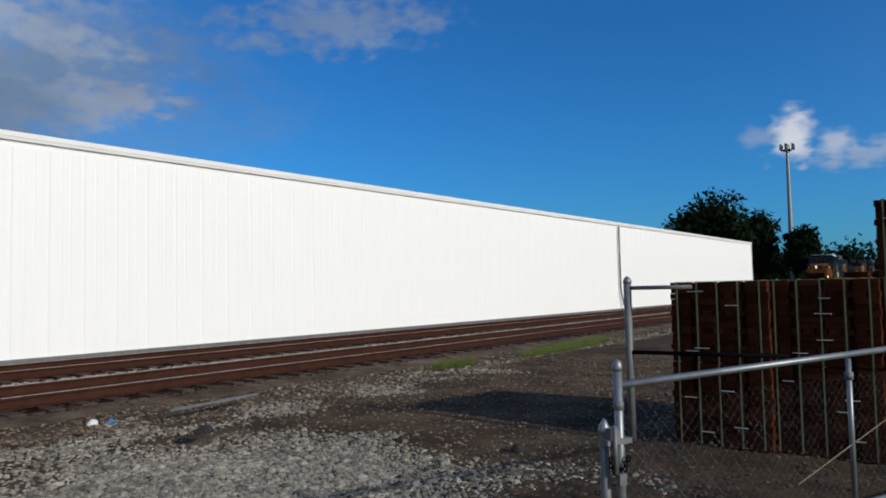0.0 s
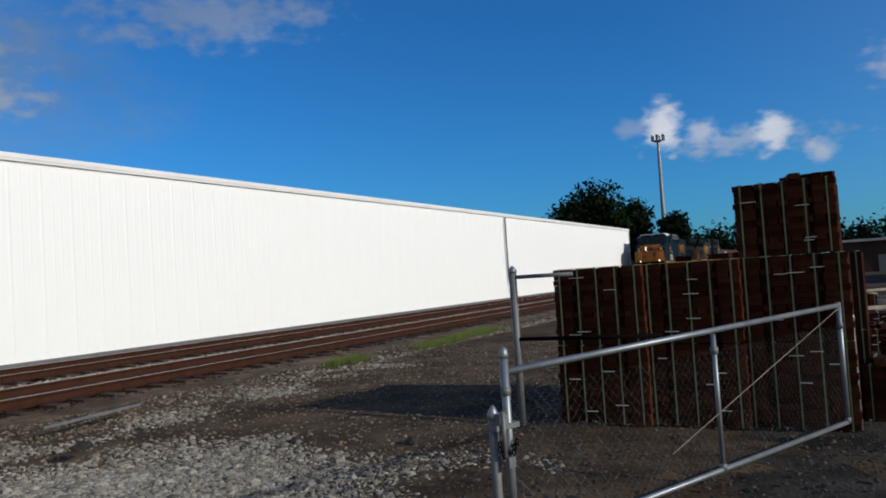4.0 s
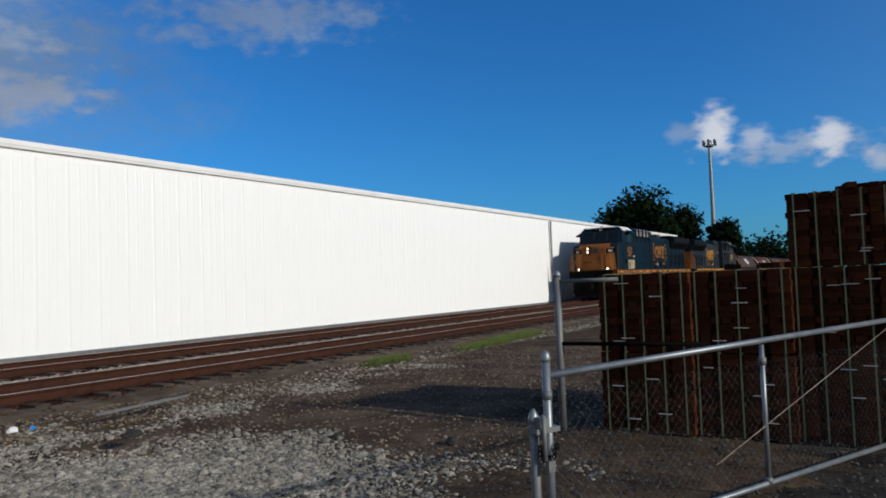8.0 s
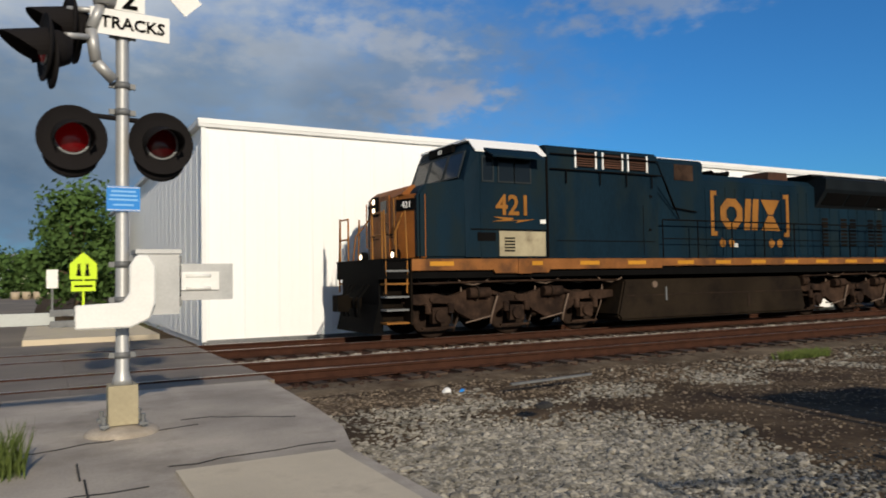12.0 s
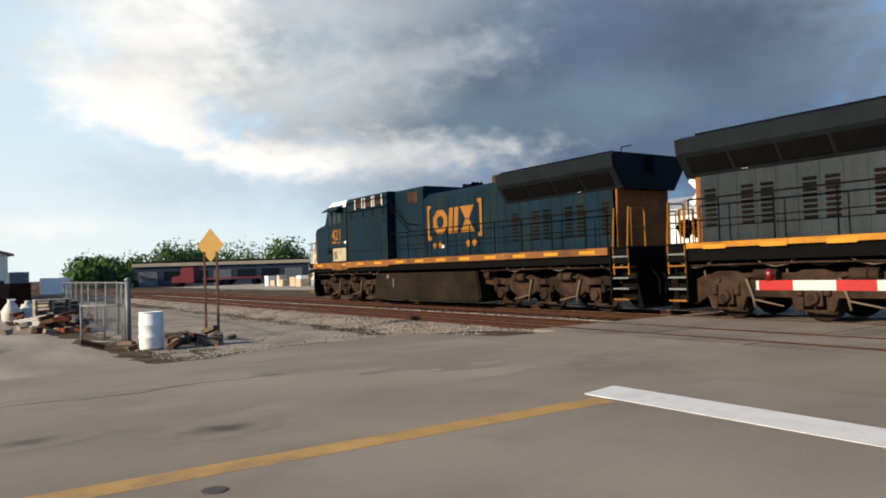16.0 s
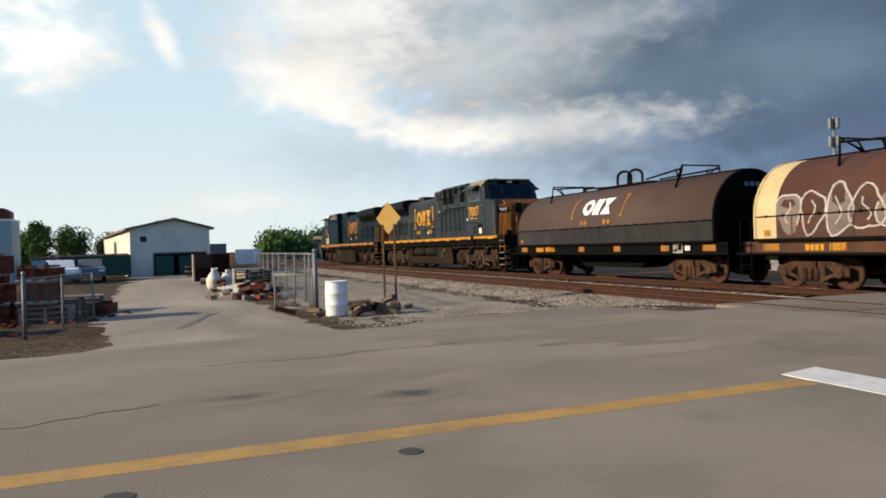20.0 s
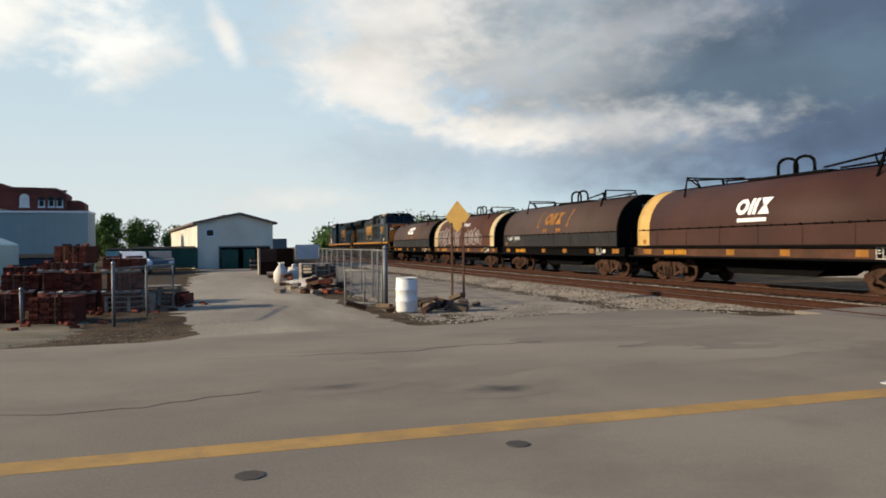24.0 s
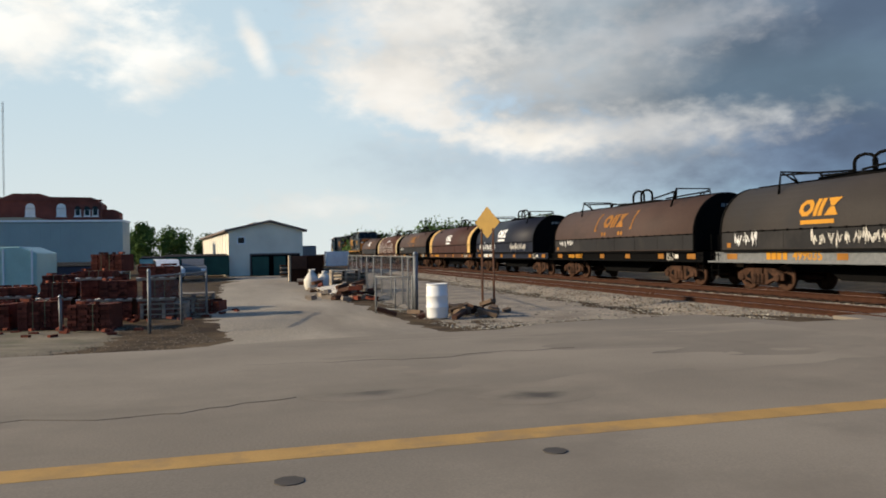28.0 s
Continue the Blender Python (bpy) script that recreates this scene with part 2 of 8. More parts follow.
# ---- materials ----
def mat(name, col, rough=0.7, metal=0.0, vary=0.25, scale=3.0, fine=40.0, bump=0.15, dirt=None, dirt_at=0.55, dirt_scale=1.2, per=0.0, spec=0.25, stretch=None):
    """Paint or stone with broad stains, fine grain, relief and, where dirt is given, patches of a second colour."""
    m = bpy.data.materials.new(name)
    m.use_nodes = True
    nt = m.node_tree
    N, K = nt.nodes, nt.links
    bsdf = N["Principled BSDF"]
    tc = N.new("ShaderNodeTexCoord")
    src = tc.outputs["Object"]
    if stretch:
        mp = N.new("ShaderNodeMapping")
        mp.inputs["Scale"].default_value = stretch
        K.new(src, mp.inputs[0])
        src = mp.outputs[0]
    a = N.new("ShaderNodeTexNoise")
    a.inputs["Scale"].default_value, a.inputs["Detail"].default_value = scale, 5
    b = N.new("ShaderNodeTexNoise")
    b.inputs["Scale"].default_value, b.inputs["Detail"].default_value = fine, 3
    K.new(src, a.inputs[0])
    K.new(src, b.inputs[0])
    add = N.new("ShaderNodeMath")
    add.operation = "MULTIPLY_ADD"
    add.inputs[1].default_value = 0.45
    K.new(b.outputs[0], add.inputs[0])
    K.new(a.outputs[0], add.inputs[2])
    ramp = N.new("ShaderNodeMapRange")
    ramp.inputs[1].default_value, ramp.inputs[2].default_value = 0.45, 1.0
    ramp.inputs[3].default_value, ramp.inputs[4].default_value = 1 - vary, 1 + vary
    K.new(add.outputs[0], ramp.inputs[0])
    mul = N.new("ShaderNodeMix")
    mul.data_type, mul.blend_type = "RGBA", "MULTIPLY"
    mul.inputs[0].default_value = 1.0
    mul.inputs[6].default_value = (*col, 1)
    K.new(ramp.outputs[0], mul.inputs[7])
    top = mul.outputs[2]
    if dirt:
        d = N.new("ShaderNodeTexNoise")
        d.inputs["Scale"].default_value, d.inputs["Detail"].default_value = dirt_scale, 8
        d.inputs["Roughness"].default_value = 0.65
        K.new(src, d.inputs[0])
        dr = N.new("ShaderNodeMapRange")
        dr.inputs[1].default_value, dr.inputs[2].default_value = dirt_at - 0.06, dirt_at + 0.1
        K.new(d.outputs[0], dr.inputs[0])
        dm = N.new("ShaderNodeMix")
        dm.data_type = "RGBA"
        K.new(dr.outputs[0], dm.inputs[0])
        K.new(top, dm.inputs[6])
        dm.inputs[7].default_value = (*dirt, 1)
        top = dm.outputs[2]
    if per:
        oi = N.new("ShaderNodeObjectInfo")
        pr = N.new("ShaderNodeMapRange")
        pr.inputs[3].default_value, pr.inputs[4].default_value = 1 - per, 1 + per
        K.new(oi.outputs["Random"], pr.inputs[0])
        pm = N.new("ShaderNodeMix")
        pm.data_type, pm.blend_type = "RGBA", "MULTIPLY"
        pm.inputs[0].default_value = 1.0
        K.new(top, pm.inputs[6])
        K.new(pr.outputs[0], pm.inputs[7])
        top = pm.outputs[2]
    K.new(top, bsdf.inputs["Base Color"])
    rr = N.new("ShaderNodeMapRange")
    rr.inputs[3].default_value, rr.inputs[4].default_value = max(0.05, rough - 0.12), min(1.0, rough + 0.12)
    K.new(a.outputs[0], rr.inputs[0])
    K.new(rr.outputs[0], bsdf.inputs["Roughness"])
    bsdf.inputs["Metallic"].default_value = metal
    bsdf.inputs["Specular IOR Level"].default_value = spec
    if bump:
        bp = N.new("ShaderNodeBump")
        bp.inputs["Strength"].default_value, bp.inputs["Distance"].default_value = bump, 0.02
        K.new(add.outputs[0], bp.inputs["Height"])
        K.new(bp.outputs[0], bsdf.inputs["Normal"])
    return m


def glow(name, col, power):
    m = bpy.data.materials.new(name)
    m.use_nodes = True
    b = m.node_tree.nodes["Principled BSDF"]
    b.inputs["Base Color"].default_value = (*[c * 0.3 for c in col], 1)
    b.inputs["Emission Color"].default_value = (*col, 1)
    b.inputs["Emission Strength"].default_value = power
    b.inputs["Roughness"].default_value = 0.25
    return m


def glass(name, col, rough=0.05):
    m = bpy.data.materials.new(name)
    m.use_nodes = True
    b = m.node_tree.nodes["Principled BSDF"]
    b.inputs["Base Color"].default_value = (*col, 1)
    b.inputs["Roughness"].default_value = rough
    b.inputs["Specular IOR Level"].default_value = 0.2
    return m


M_white_steel = mat("white_siding", (0.90, 0.90, 0.88), 0.5, 0, 0.03, 0.8, 30, 0.02, stretch=(1, 1, 0.15))
M_trim = mat("white_trim", (0.80, 0.80, 0.78), 0.45, 0, 0.06, 1.0, 30, 0.03)
M_ground = mat("dirt_ground", (0.09, 0.063, 0.038), 0.95, 0, 0.65, 1.3, 18, 1.0, (0.055, 0.038, 0.025), 0.53, 0.9, spec=0.05)
M_asphalt = mat("worn_asphalt", (0.228, 0.190, 0.143), 0.9, 0, 0.35, 0.28, 60, 0.14, (0.178, 0.148, 0.112), 0.55, 0.3, stretch=(1, 0.75, 1))
M_concrete = mat("road_concrete", (0.232, 0.196, 0.150), 0.88, 0, 0.32, 0.3, 70, 0.14, (0.188, 0.157, 0.12), 0.56, 0.4, stretch=(1, 0.75, 1))
M_pad = mat("tan_concrete_pad", (0.58, 0.49, 0.35), 0.8, 0, 0.12, 1.5, 80, 0.08, (0.47, 0.39, 0.28), 0.6, 1.5)
M_path = mat("path_asphalt", (0.40, 0.345, 0.275), 0.9, 0, 0.35, 0.8, 60, 0.22, (0.27, 0.23, 0.18), 0.55, 0.9)
M_drive = mat("dusty_drive", (0.305, 0.258, 0.195), 0.95, 0, 0.35, 0.35, 20, 0.25, (0.22, 0.183, 0.138), 0.54, 0.22, stretch=(0.25, 1, 1))
M_line_white = mat("road_paint_white", (0.64, 0.63, 0.585), 0.75, 0, 0.15, 3, 60, 0.05, (0.40, 0.38, 0.34), 0.62, 3.0)
M_line_yellow = mat("road_paint_yellow", (0.42, 0.245, 0.075), 0.7, 0, 0.2, 3, 60, 0.05, (0.30, 0.19, 0.085), 0.56, 2.2)
M_ballast = mat("rusty_ballast", (0.042, 0.021, 0.014), 0.95, 0, 0.5, 2.0, 25, 0.9, (0.024, 0.012, 0.008), 0.5, 0.8, spec=0.05)
M_tie = mat("weathered_tie", (0.06, 0.041, 0.029), 0.92, 0, 0.35, 3, 40, 0.4, per=0.35)
M_rail_rust = mat("rail_rust", (0.048, 0.021, 0.013), 0.88, 0, 0.3, 6, 50, 0.2, spec=0.08)
M_rail_top = mat("rail_polished", (0.45, 0.42, 0.38), 0.35, 0.9, 0.1, 6, 50, 0.02)
M_navy = mat("navy_paint", (0.0042, 0.0150, 0.0255), 0.6, 0, 0.4, 0.7, 25, 0.03, (0.010, 0.018, 0.0195), 0.56, 0.8, spec=0.07, stretch=(1, 1, 0.3))
M_gray_paint = mat("gray_paint", (0.024, 0.033, 0.038), 0.55, 0, 0.45, 0.7, 25, 0.03, (0.017, 0.019, 0.019), 0.53, 0.8, spec=0.12, stretch=(1, 1, 0.3))
M_orange = mat("weathered_gold_paint", (0.27, 0.115, 0.024), 0.6, 0, 0.25, 1.2, 30, 0.03, (0.16, 0.075, 0.026), 0.58, 0.8, spec=0.1)
M_gold = mat("gold_paint", (0.48, 0.215, 0.018), 0.5, 0, 0.15, 1.5, 30, 0.03)
M_grime = mat("underframe_grime", (0.008, 0.006, 0.0042), 0.9, 0, 0.5, 2, 25, 0.25, (0.018, 0.012, 0.008), 0.6, 1.0, spec=0.04)
M_black = mat("black_steel", (0.0045, 0.0043, 0.0042), 0.85, 0, 0.3, 2, 30, 0.1, spec=0.04)
M_glass_dark = glass("dark_glass", (0.008, 0.012, 0.016), 0.12)
M_galv = mat("galvanised_steel", (0.24, 0.262, 0.275), 0.45, 0.6, 0.2, 8, 60, 0.05)
M_galv_dull = mat("dull_galvanised", (0.17, 0.175, 0.175), 0.6, 0.4, 0.25, 8, 60, 0.08)
M_rust = mat("rusty_steel", (0.07, 0.031, 0.018), 0.85, 0, 0.45, 1.5, 25, 0.25, (0.05, 0.024, 0.015), 0.55, 1.0, per=0.25)
M_brick = mat("red_brick", (0.16, 0.048, 0.036), 0.9, 0, 0.3, 1.0, 20, 0.25, (0.09, 0.032, 0.026), 0.6, 0.6, per=0.2)
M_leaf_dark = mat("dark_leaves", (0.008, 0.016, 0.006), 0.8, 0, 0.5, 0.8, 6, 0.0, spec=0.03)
M_leaf = mat("green_leaves", (0.065, 0.115, 0.032), 0.75, 0, 0.5, 0.8, 6, 0.0, spec=0.06)
M_bark = mat("tree_bark", (0.10, 0.07, 0.045), 0.95, 0, 0.4, 2, 20, 0.4)
M_stone = mat("pale_gravel", (0.275, 0.252, 0.205), 0.9, 0, 0.5, 7.0, 40, 0.2, spec=0.1)
M_head = glow("headlight_glow", (1.0, 0.8, 0.55), 4)
M_red = glow("red_lens", (0.3, 0.004, 0.006), 0.12)
M_red_dim = glow("dim_red_lens", (0.1, 0.003, 0.004), 0.05)
M_signal = mat("signal_black", (0.012, 0.0105, 0.0105), 0.85, 0, 0.2, 3, 40, 0.05, spec=0.1)
M_silver = mat("silver_paint", (0.42, 0.42, 0.41), 0.45, 0.4, 0.15, 3, 40, 0.05)
M_white = mat("white_paint", (0.78, 0.77, 0.73), 0.5, 0, 0.1, 2, 40, 0.04)
M_redpaint = mat("red_tape", (0.36, 0.02, 0.018), 0.5, 0, 0.15, 2, 40, 0.03)
M_blue_sign = mat("blue_sign", (0.02, 0.22, 0.62), 0.4, 0, 0.05, 2, 40, 0.0)
M_arm_white = mat("worn_arm_white", (0.46, 0.48, 0.45), 0.6, 0, 0.12, 2, 40, 0.03)
M_cream = mat("cream_siding", (0.72, 0.665, 0.54), 0.6, 0, 0.12, 0.6, 20, 0.04)
M_blue_metal = mat("pale_blue_siding", (0.29, 0.365, 0.355), 0.55, 0, 0.1, 0.5, 20, 0.04)
M_roof = mat("brown_roof", (0.16, 0.12, 0.10), 0.8, 0, 0.2, 0.6, 10, 0.1)
M_sign_yellow = mat("faded_yellow_sign", (0.36, 0.21, 0.045), 0.6, 0, 0.15, 4, 40, 0.03)

# ---- ground ----
def smooth01(v):
    v = min(1.0, max(0.0, v))
    return v * v * (3 - 2 * v)


def ground_z(x, y):
    dip = smooth01((4.5 - abs(y - 15.1)) / 0.7)
    road = (smooth01((8.6 - abs(x + 5.2)) / 2.6) if x > -5.2 else smooth01((12.0 + x + 5.2) / 4.8)) * (1 - dip)
    rough = 0.03 * noise.noise(Vector((x * 0.5, y * 0.5, 0))) + 0.018 * noise.noise(Vector((x * 1.7, y * 1.7, 3)))
    return -0.24 + 0.2 * road - 0.14 * dip + rough * (1 - 0.8 * road)


def spread(near, step, far):
    xs, v, s = [], 0.0, step
    while v < far:
        xs.append(v)
        if v > near:
            s *= 1.25
        v += s
    xs.append(far)
    return xs


half = spread(30, 0.5, 2400)
axis = [-v for v in half[:0:-1]] + half
verts = [(x, y, ground_z(x, y)) for y in axis for x in axis]
n_ax = len(axis)
faces = [(j * n_ax + i, j * n_ax + i + 1, (j + 1) * n_ax + i + 1, (j + 1) * n_ax + i) for j in range(n_ax - 1) for i in range(n_ax - 1)]
me = bpy.data.meshes.new("ground")
me.from_pydata(verts, [], faces)
me.materials.append(M_ground)
for p in me.polygons:
    p.use_smooth = True
tagged(new("ground", me), "stony brown dirt ground with sparse gravel", "ground", kind="structure")

# road along y, crossing the tracks, with a worn asphalt apron to the yard drive
bm = BM()
prism(bm, [(-12.2, -90), (-0.5, -90), (-0.5, 10.72), (-12.2, 10.72)], -0.3, 0.0, "z")
prism(bm, [(-12.2, 19.9), (-0.5, 19.9), (-0.5, 240), (-12.2, 240)], -0.3, 0.0, "z")
solid("road", bm, M_asphalt, "worn grey-brown asphalt road over the crossing", "road", kind="structure")
bm = BM()
box(bm, -5.8, -0.56, -90, 7.5, -0.2, 0.004)
solid("road_slab", bm, M_concrete, "paler worn concrete lane before the crossing", "road", kind="structure")
bm = BM()
prism(bm, [(-12.2, -2.6), (-12.2, 9.4), (-14.6, 8.6), (-14.2, 5.0), (-13.4, 3.6), (-13.2, 0.0), (-12.8, -1.8)], -0.3, -0.02, "z")
solid("apron", bm, M_asphalt, "crumbling asphalt apron beside the road", "road", kind="structure")
bm = BM()
prism(bm, [(-6.22, 5.6), (-0.62, 5.52), (-0.62, 6.12), (-6.36, 6.22)], 0, 0.009, "z")
solid("stop_line", bm, M_line_white, "worn white stop line painted on the road", "road marking", kind="structure")
bm = BM()
box(bm, -5.98, -5.67, -90, 5.5, -0.01, 0.006)
solid("centre_line", bm, M_line_yellow, "faded broad yellow centre line on the road", "road marking", kind="structure")
bm = BM()
prism(bm, [(-0.5, -20), (2.35, -20), (2.25, 4), (2.25, 6), (2.53, 7.0), (2.64, 8.1), (2.76, 10), (2.78, 10.72), (-0.5, 10.72)], -0.3, 0.004, "z")
solid("path", bm, M_path, "cracked asphalt path beside the road", "path", kind="structure")
bm = BM()
box(bm, 0.82, 2.1, 3.0, 6.0, -0.1, 0.03)
soften(bm, 0.01)
solid("pad", bm, M_pad, "smooth tan concrete slab set in the path", "path", kind="structure")

# ---- tracks ----
RAIL = [(-0.075, 0), (0.075, 0), (0.07, 0.012), (0.014, 0.03), (0.011, 0.12), (0.036, 0.135), (0.036, 0.165), (0.03, 0.172), (-0.03, 0.172), (-0.036, 0.165), (-0.036, 0.135), (-0.011, 0.12), (-0.014, 0.03), (-0.07, 0.012)]
bm = BM()
for a, b in ((2.9, 400), (-400, -13.0)):
    prism(bm, [(10.78, -0.36), (10.92, -0.225), (11.05, -0.19), (13.5, -0.19), (13.95, -0.12), (14.35, -0.12), (14.9, -0.19), (17.8, -0.19), (19.28, -0.2), (19.28, -0.36)], a, b, "x")
solid("ballast", bm, M_ballast, "rust-brown stone ballast bed under the tracks", "ballast", kind="structure")
for y0, which in ((12.2, "near"), (16.3, "far")):
    tr = thing("railway_track", "railway track with rusty rails on weathered timber ties", "railway track", "tracks over the crossing", "structure")
    for s in (-1, 1):
        bm = BM()
        prism(bm, [(y0 + s * 0.755 + u, v - 0.155) for u, v in RAIL], -400, 400, "x")
        part("rail", bm, M_rail_rust, tr, "rusty steel rail")
        bm = BM()
        box(bm, -400, 400, y0 + s * 0.755 - 0.026, y0 + s * 0.755 + 0.026, 0.015, 0.0185)
        part("rail_head", bm, M_rail_top, tr, "polished running surface")

# ---- white warehouse ----
BX0, BX1, BY, BZ = 3.45, 79.6, 19.3, 5.56
wh = thing("warehouse", "long white metal-sided warehouse beside the tracks", "warehouse")
bm = BM()
box(bm, BX0 + 0.05, BX1 - 0.05, BY + 0.06, BY + 30, -0.3, BZ - 0.12)
part("wall", bm, M_white_steel, wh)
bm = BM()
box(bm, BX0 - 0.1, BX1 + 0.1, BY - 0.05, BY + 30, BZ - 0.1, BZ + 0.03)
part("roof", bm, M_trim, wh)

# ---- the train ----
M_nose = mat("faded_orange_nose", (0.25, 0.085, 0.017), 0.6, 0, 0.3, 1.2, 30, 0.04, (0.12, 0.045, 0.015), 0.56, 0.8, spec=0.15)
M_truck = mat("brown_truck_dirt", (0.048, 0.029, 0.020), 0.9, 0, 0.45, 2.5, 25, 0.25, (0.02, 0.013, 0.01), 0.5, 1.2, spec=0.04)
M_beige = mat("beige_paint", (0.36, 0.31, 0.20), 0.6, 0, 0.2, 2, 30, 0.04, (0.2, 0.16, 0.1), 0.6, 1.5)
M_sack = mat("white_sack", (0.62, 0.58, 0.5), 0.8, 0, 0.15, 4, 30, 0.2)
# radiator wing: its dim look under the overcast is put into this near-black colour
M_wing = mat("sooty_roof_paint", (0.008, 0.011, 0.0135), 0.7, 0, 0.4, 1.5, 25, 0.05, (0.014, 0.013, 0.012), 0.58, 1.0, spec=0.08)
M_wheel = mat("dark_wheel_grime", (0.022, 0.014, 0.01), 0.8, 0, 0.4, 3, 30, 0.2, (0.04, 0.024, 0.016), 0.6, 1.5, spec=0.08)
M_pipe = mat("dusty_pipe", (0.14, 0.10, 0.075), 0.7, 0, 0.3, 4, 40, 0.1, spec=0.1)
M_tank_dust = mat("dusty_tank_steel", (0.022, 0.016, 0.0105), 0.88, 0, 0.45, 1.2, 25, 0.2, (0.010, 0.0075, 0.006), 0.52, 0.6, spec=0.04)
M_roof_sand = mat("sandy_roof_dust", (0.21, 0.185, 0.125), 0.8, 0, 0.25, 2, 30, 0.05, (0.12, 0.11, 0.085), 0.6, 1.5, spec=0.1)
TY = 16.3
FRONT = [(0, 98.0), (3, 80.6), (8, 44.1), (10, 26.1), (11, 16.3), (12, 5.87), (13, -4.62), (15.5, -30.4), (17, -45.6), (18.4, -59.8), (20, -75.9), (25, -124.05), (27, -144.2), (28, -154.2)]
RIDE = 0.0185


def letters(text, size, depth=0.006):
    cu = bpy.data.curves.new("letters", "FONT")
    cu.body, cu.size, cu.extrude, cu.align_x, cu.resolution_u = text, size, depth, "CENTER", 2
    cu.offset = size * 0.02
    ob = new("letters", cu)
    me = bpy.data.meshes.new_from_object(ob)
    bpy.data.objects.remove(ob)
    bpy.data.curves.remove(cu)
    return me


def lettered(name, text, size, material, parent, at, label="", bold=0.0):
    me = letters(text, size)
    me.materials.append(material)
    ob = new(name, me)
    ob.parent = parent
    ob.matrix_basis = at
    return tagged(ob, label)


def side_pose(x, y, z, s):
    """Upright on the side that faces -y (s = -1) or +y (s = 1)."""
    return pose(x, y, z, 90, 0, 0 if s < 0 else 180)


def emblem(name, u, material, parent, at, brackets=True, label="", hood=None, reach=1.78, tint=None):
    """A three-part emblem of plain bold shapes, u high, centred on its base line."""
    bm = BM()
    w = u * 0.14
    bm_marks = BM() if tint else bm

    def slab(poly, to=None):
        prism(to or bm, poly, 0, 0.006, "z")
    ring = [[(-0.92 * u + k * u * math.cos(radians(a + 22.5)), 0.5 * u + 0.96 * k * u * math.sin(radians(a + 22.5))) for a in range(0, 360, 45)] for k in (0.54, 0.26)]
    for i in range(8):
        slab([ring[0][i], ring[0][(i + 1) % 8], ring[1][(i + 1) % 8], ring[1][i]])
    for a in (-0.36, 0.0):
        slab([(a * u, 0), ((a + 0.27) * u, 0), ((a + 0.37) * u, u), ((a + 0.1) * u, u)])
    for q in (0, 1):
        slab([(0.46 * u, q * u), (1.38 * u, q * u), (1.04 * u, 0.5 * u - 0.02 * u + 0.04 * u * q), (0.8 * u, 0.5 * u - 0.02 * u + 0.04 * u * q)])
    if brackets:
        for q in (-1, 1):
            x = q * reach * u
            slab([(x - w / 2, -0.2 * u), (x + w / 2, -0.2 * u), (x + w / 2, 1.2 * u), (x - w / 2, 1.2 * u)], bm_marks)
            e = sorted((x - q * w / 2, x - q * 0.2 * u))
            for z in (-0.2, 1.06):
                slab([(e[0], z * u), (e[1], z * u), (e[1], z * u + w), (e[0], z * u + w)], bm_marks)
        for x in (-1.35, -0.95, 0.95, 1.35):
            lathe(bm_marks, [(0.14 * u, 0), (0.14 * u, 0.006)], (x * u, -0.42 * u, 0), "z", 12)
    else:
        slab([(-1.2 * u, -0.42 * u), (1.2 * u, -0.42 * u), (1.2 * u, -0.2 * u), (-1.2 * u, -0.2 * u)])
    if brackets and tint:
        rim = bm_marks
        emblem_shape(rim, hood)
        part("emblem_bracket", rim, tint, parent, "painted brackets and dots")
    emblem_shape(bm, hood)
    return part(name, bm, material, parent, label, None if hood else at)


def emblem_shape(bm, hood):
    bmesh.ops.recalc_face_normals(bm, faces=bm.faces)
    if hood:
        # laid round the curve of a hood: height of the foot, side and middle
        foot, sd, mid = hood
        for k in range(-8, 18):
            bmesh.ops.bisect_plane(bm, geom=bm.verts[:] + bm.edges[:] + bm.faces[:], plane_co=(0, k * 0.06, 0), plane_no=(0, 1, 0))
        for v in bm.verts:
            h = foot + v.co.y
            a = (h - 1.95) / 1.5
            r = 0.004 + v.co.z
            v.co = Vector((mid + v.co.x * -sd, sd * (1.45 + r) * (math.cos(a) if a > 0 else 1), h if a < 0 else 1.95 + (1.52 + r) * math.sin(a)))


def wheelset(r, gauge, parent, x, name="wheelset", material=None):
    bm = BM()
    for s in (-1, 1):
        y = s * gauge
        lathe(bm, [(r * 0.3, y - 0.07), (r * 0.32, y - 0.075 * 1), (r * 0.8, y - 0.03), (r, y - 0.065), (r, y + 0.065), (r * 0.82, y + 0.03), (r * 0.32, y + 0.08), (r * 0.3, y + 0.08)], (0, 0, 0), "y", 22)
    rod(bm, (0, -gauge - 0.25, 0), (0, gauge + 0.25, 0), 0.085, 10)
    return part(name, bm, material or M_truck, parent, "", pose(x, 0, r + RIDE))


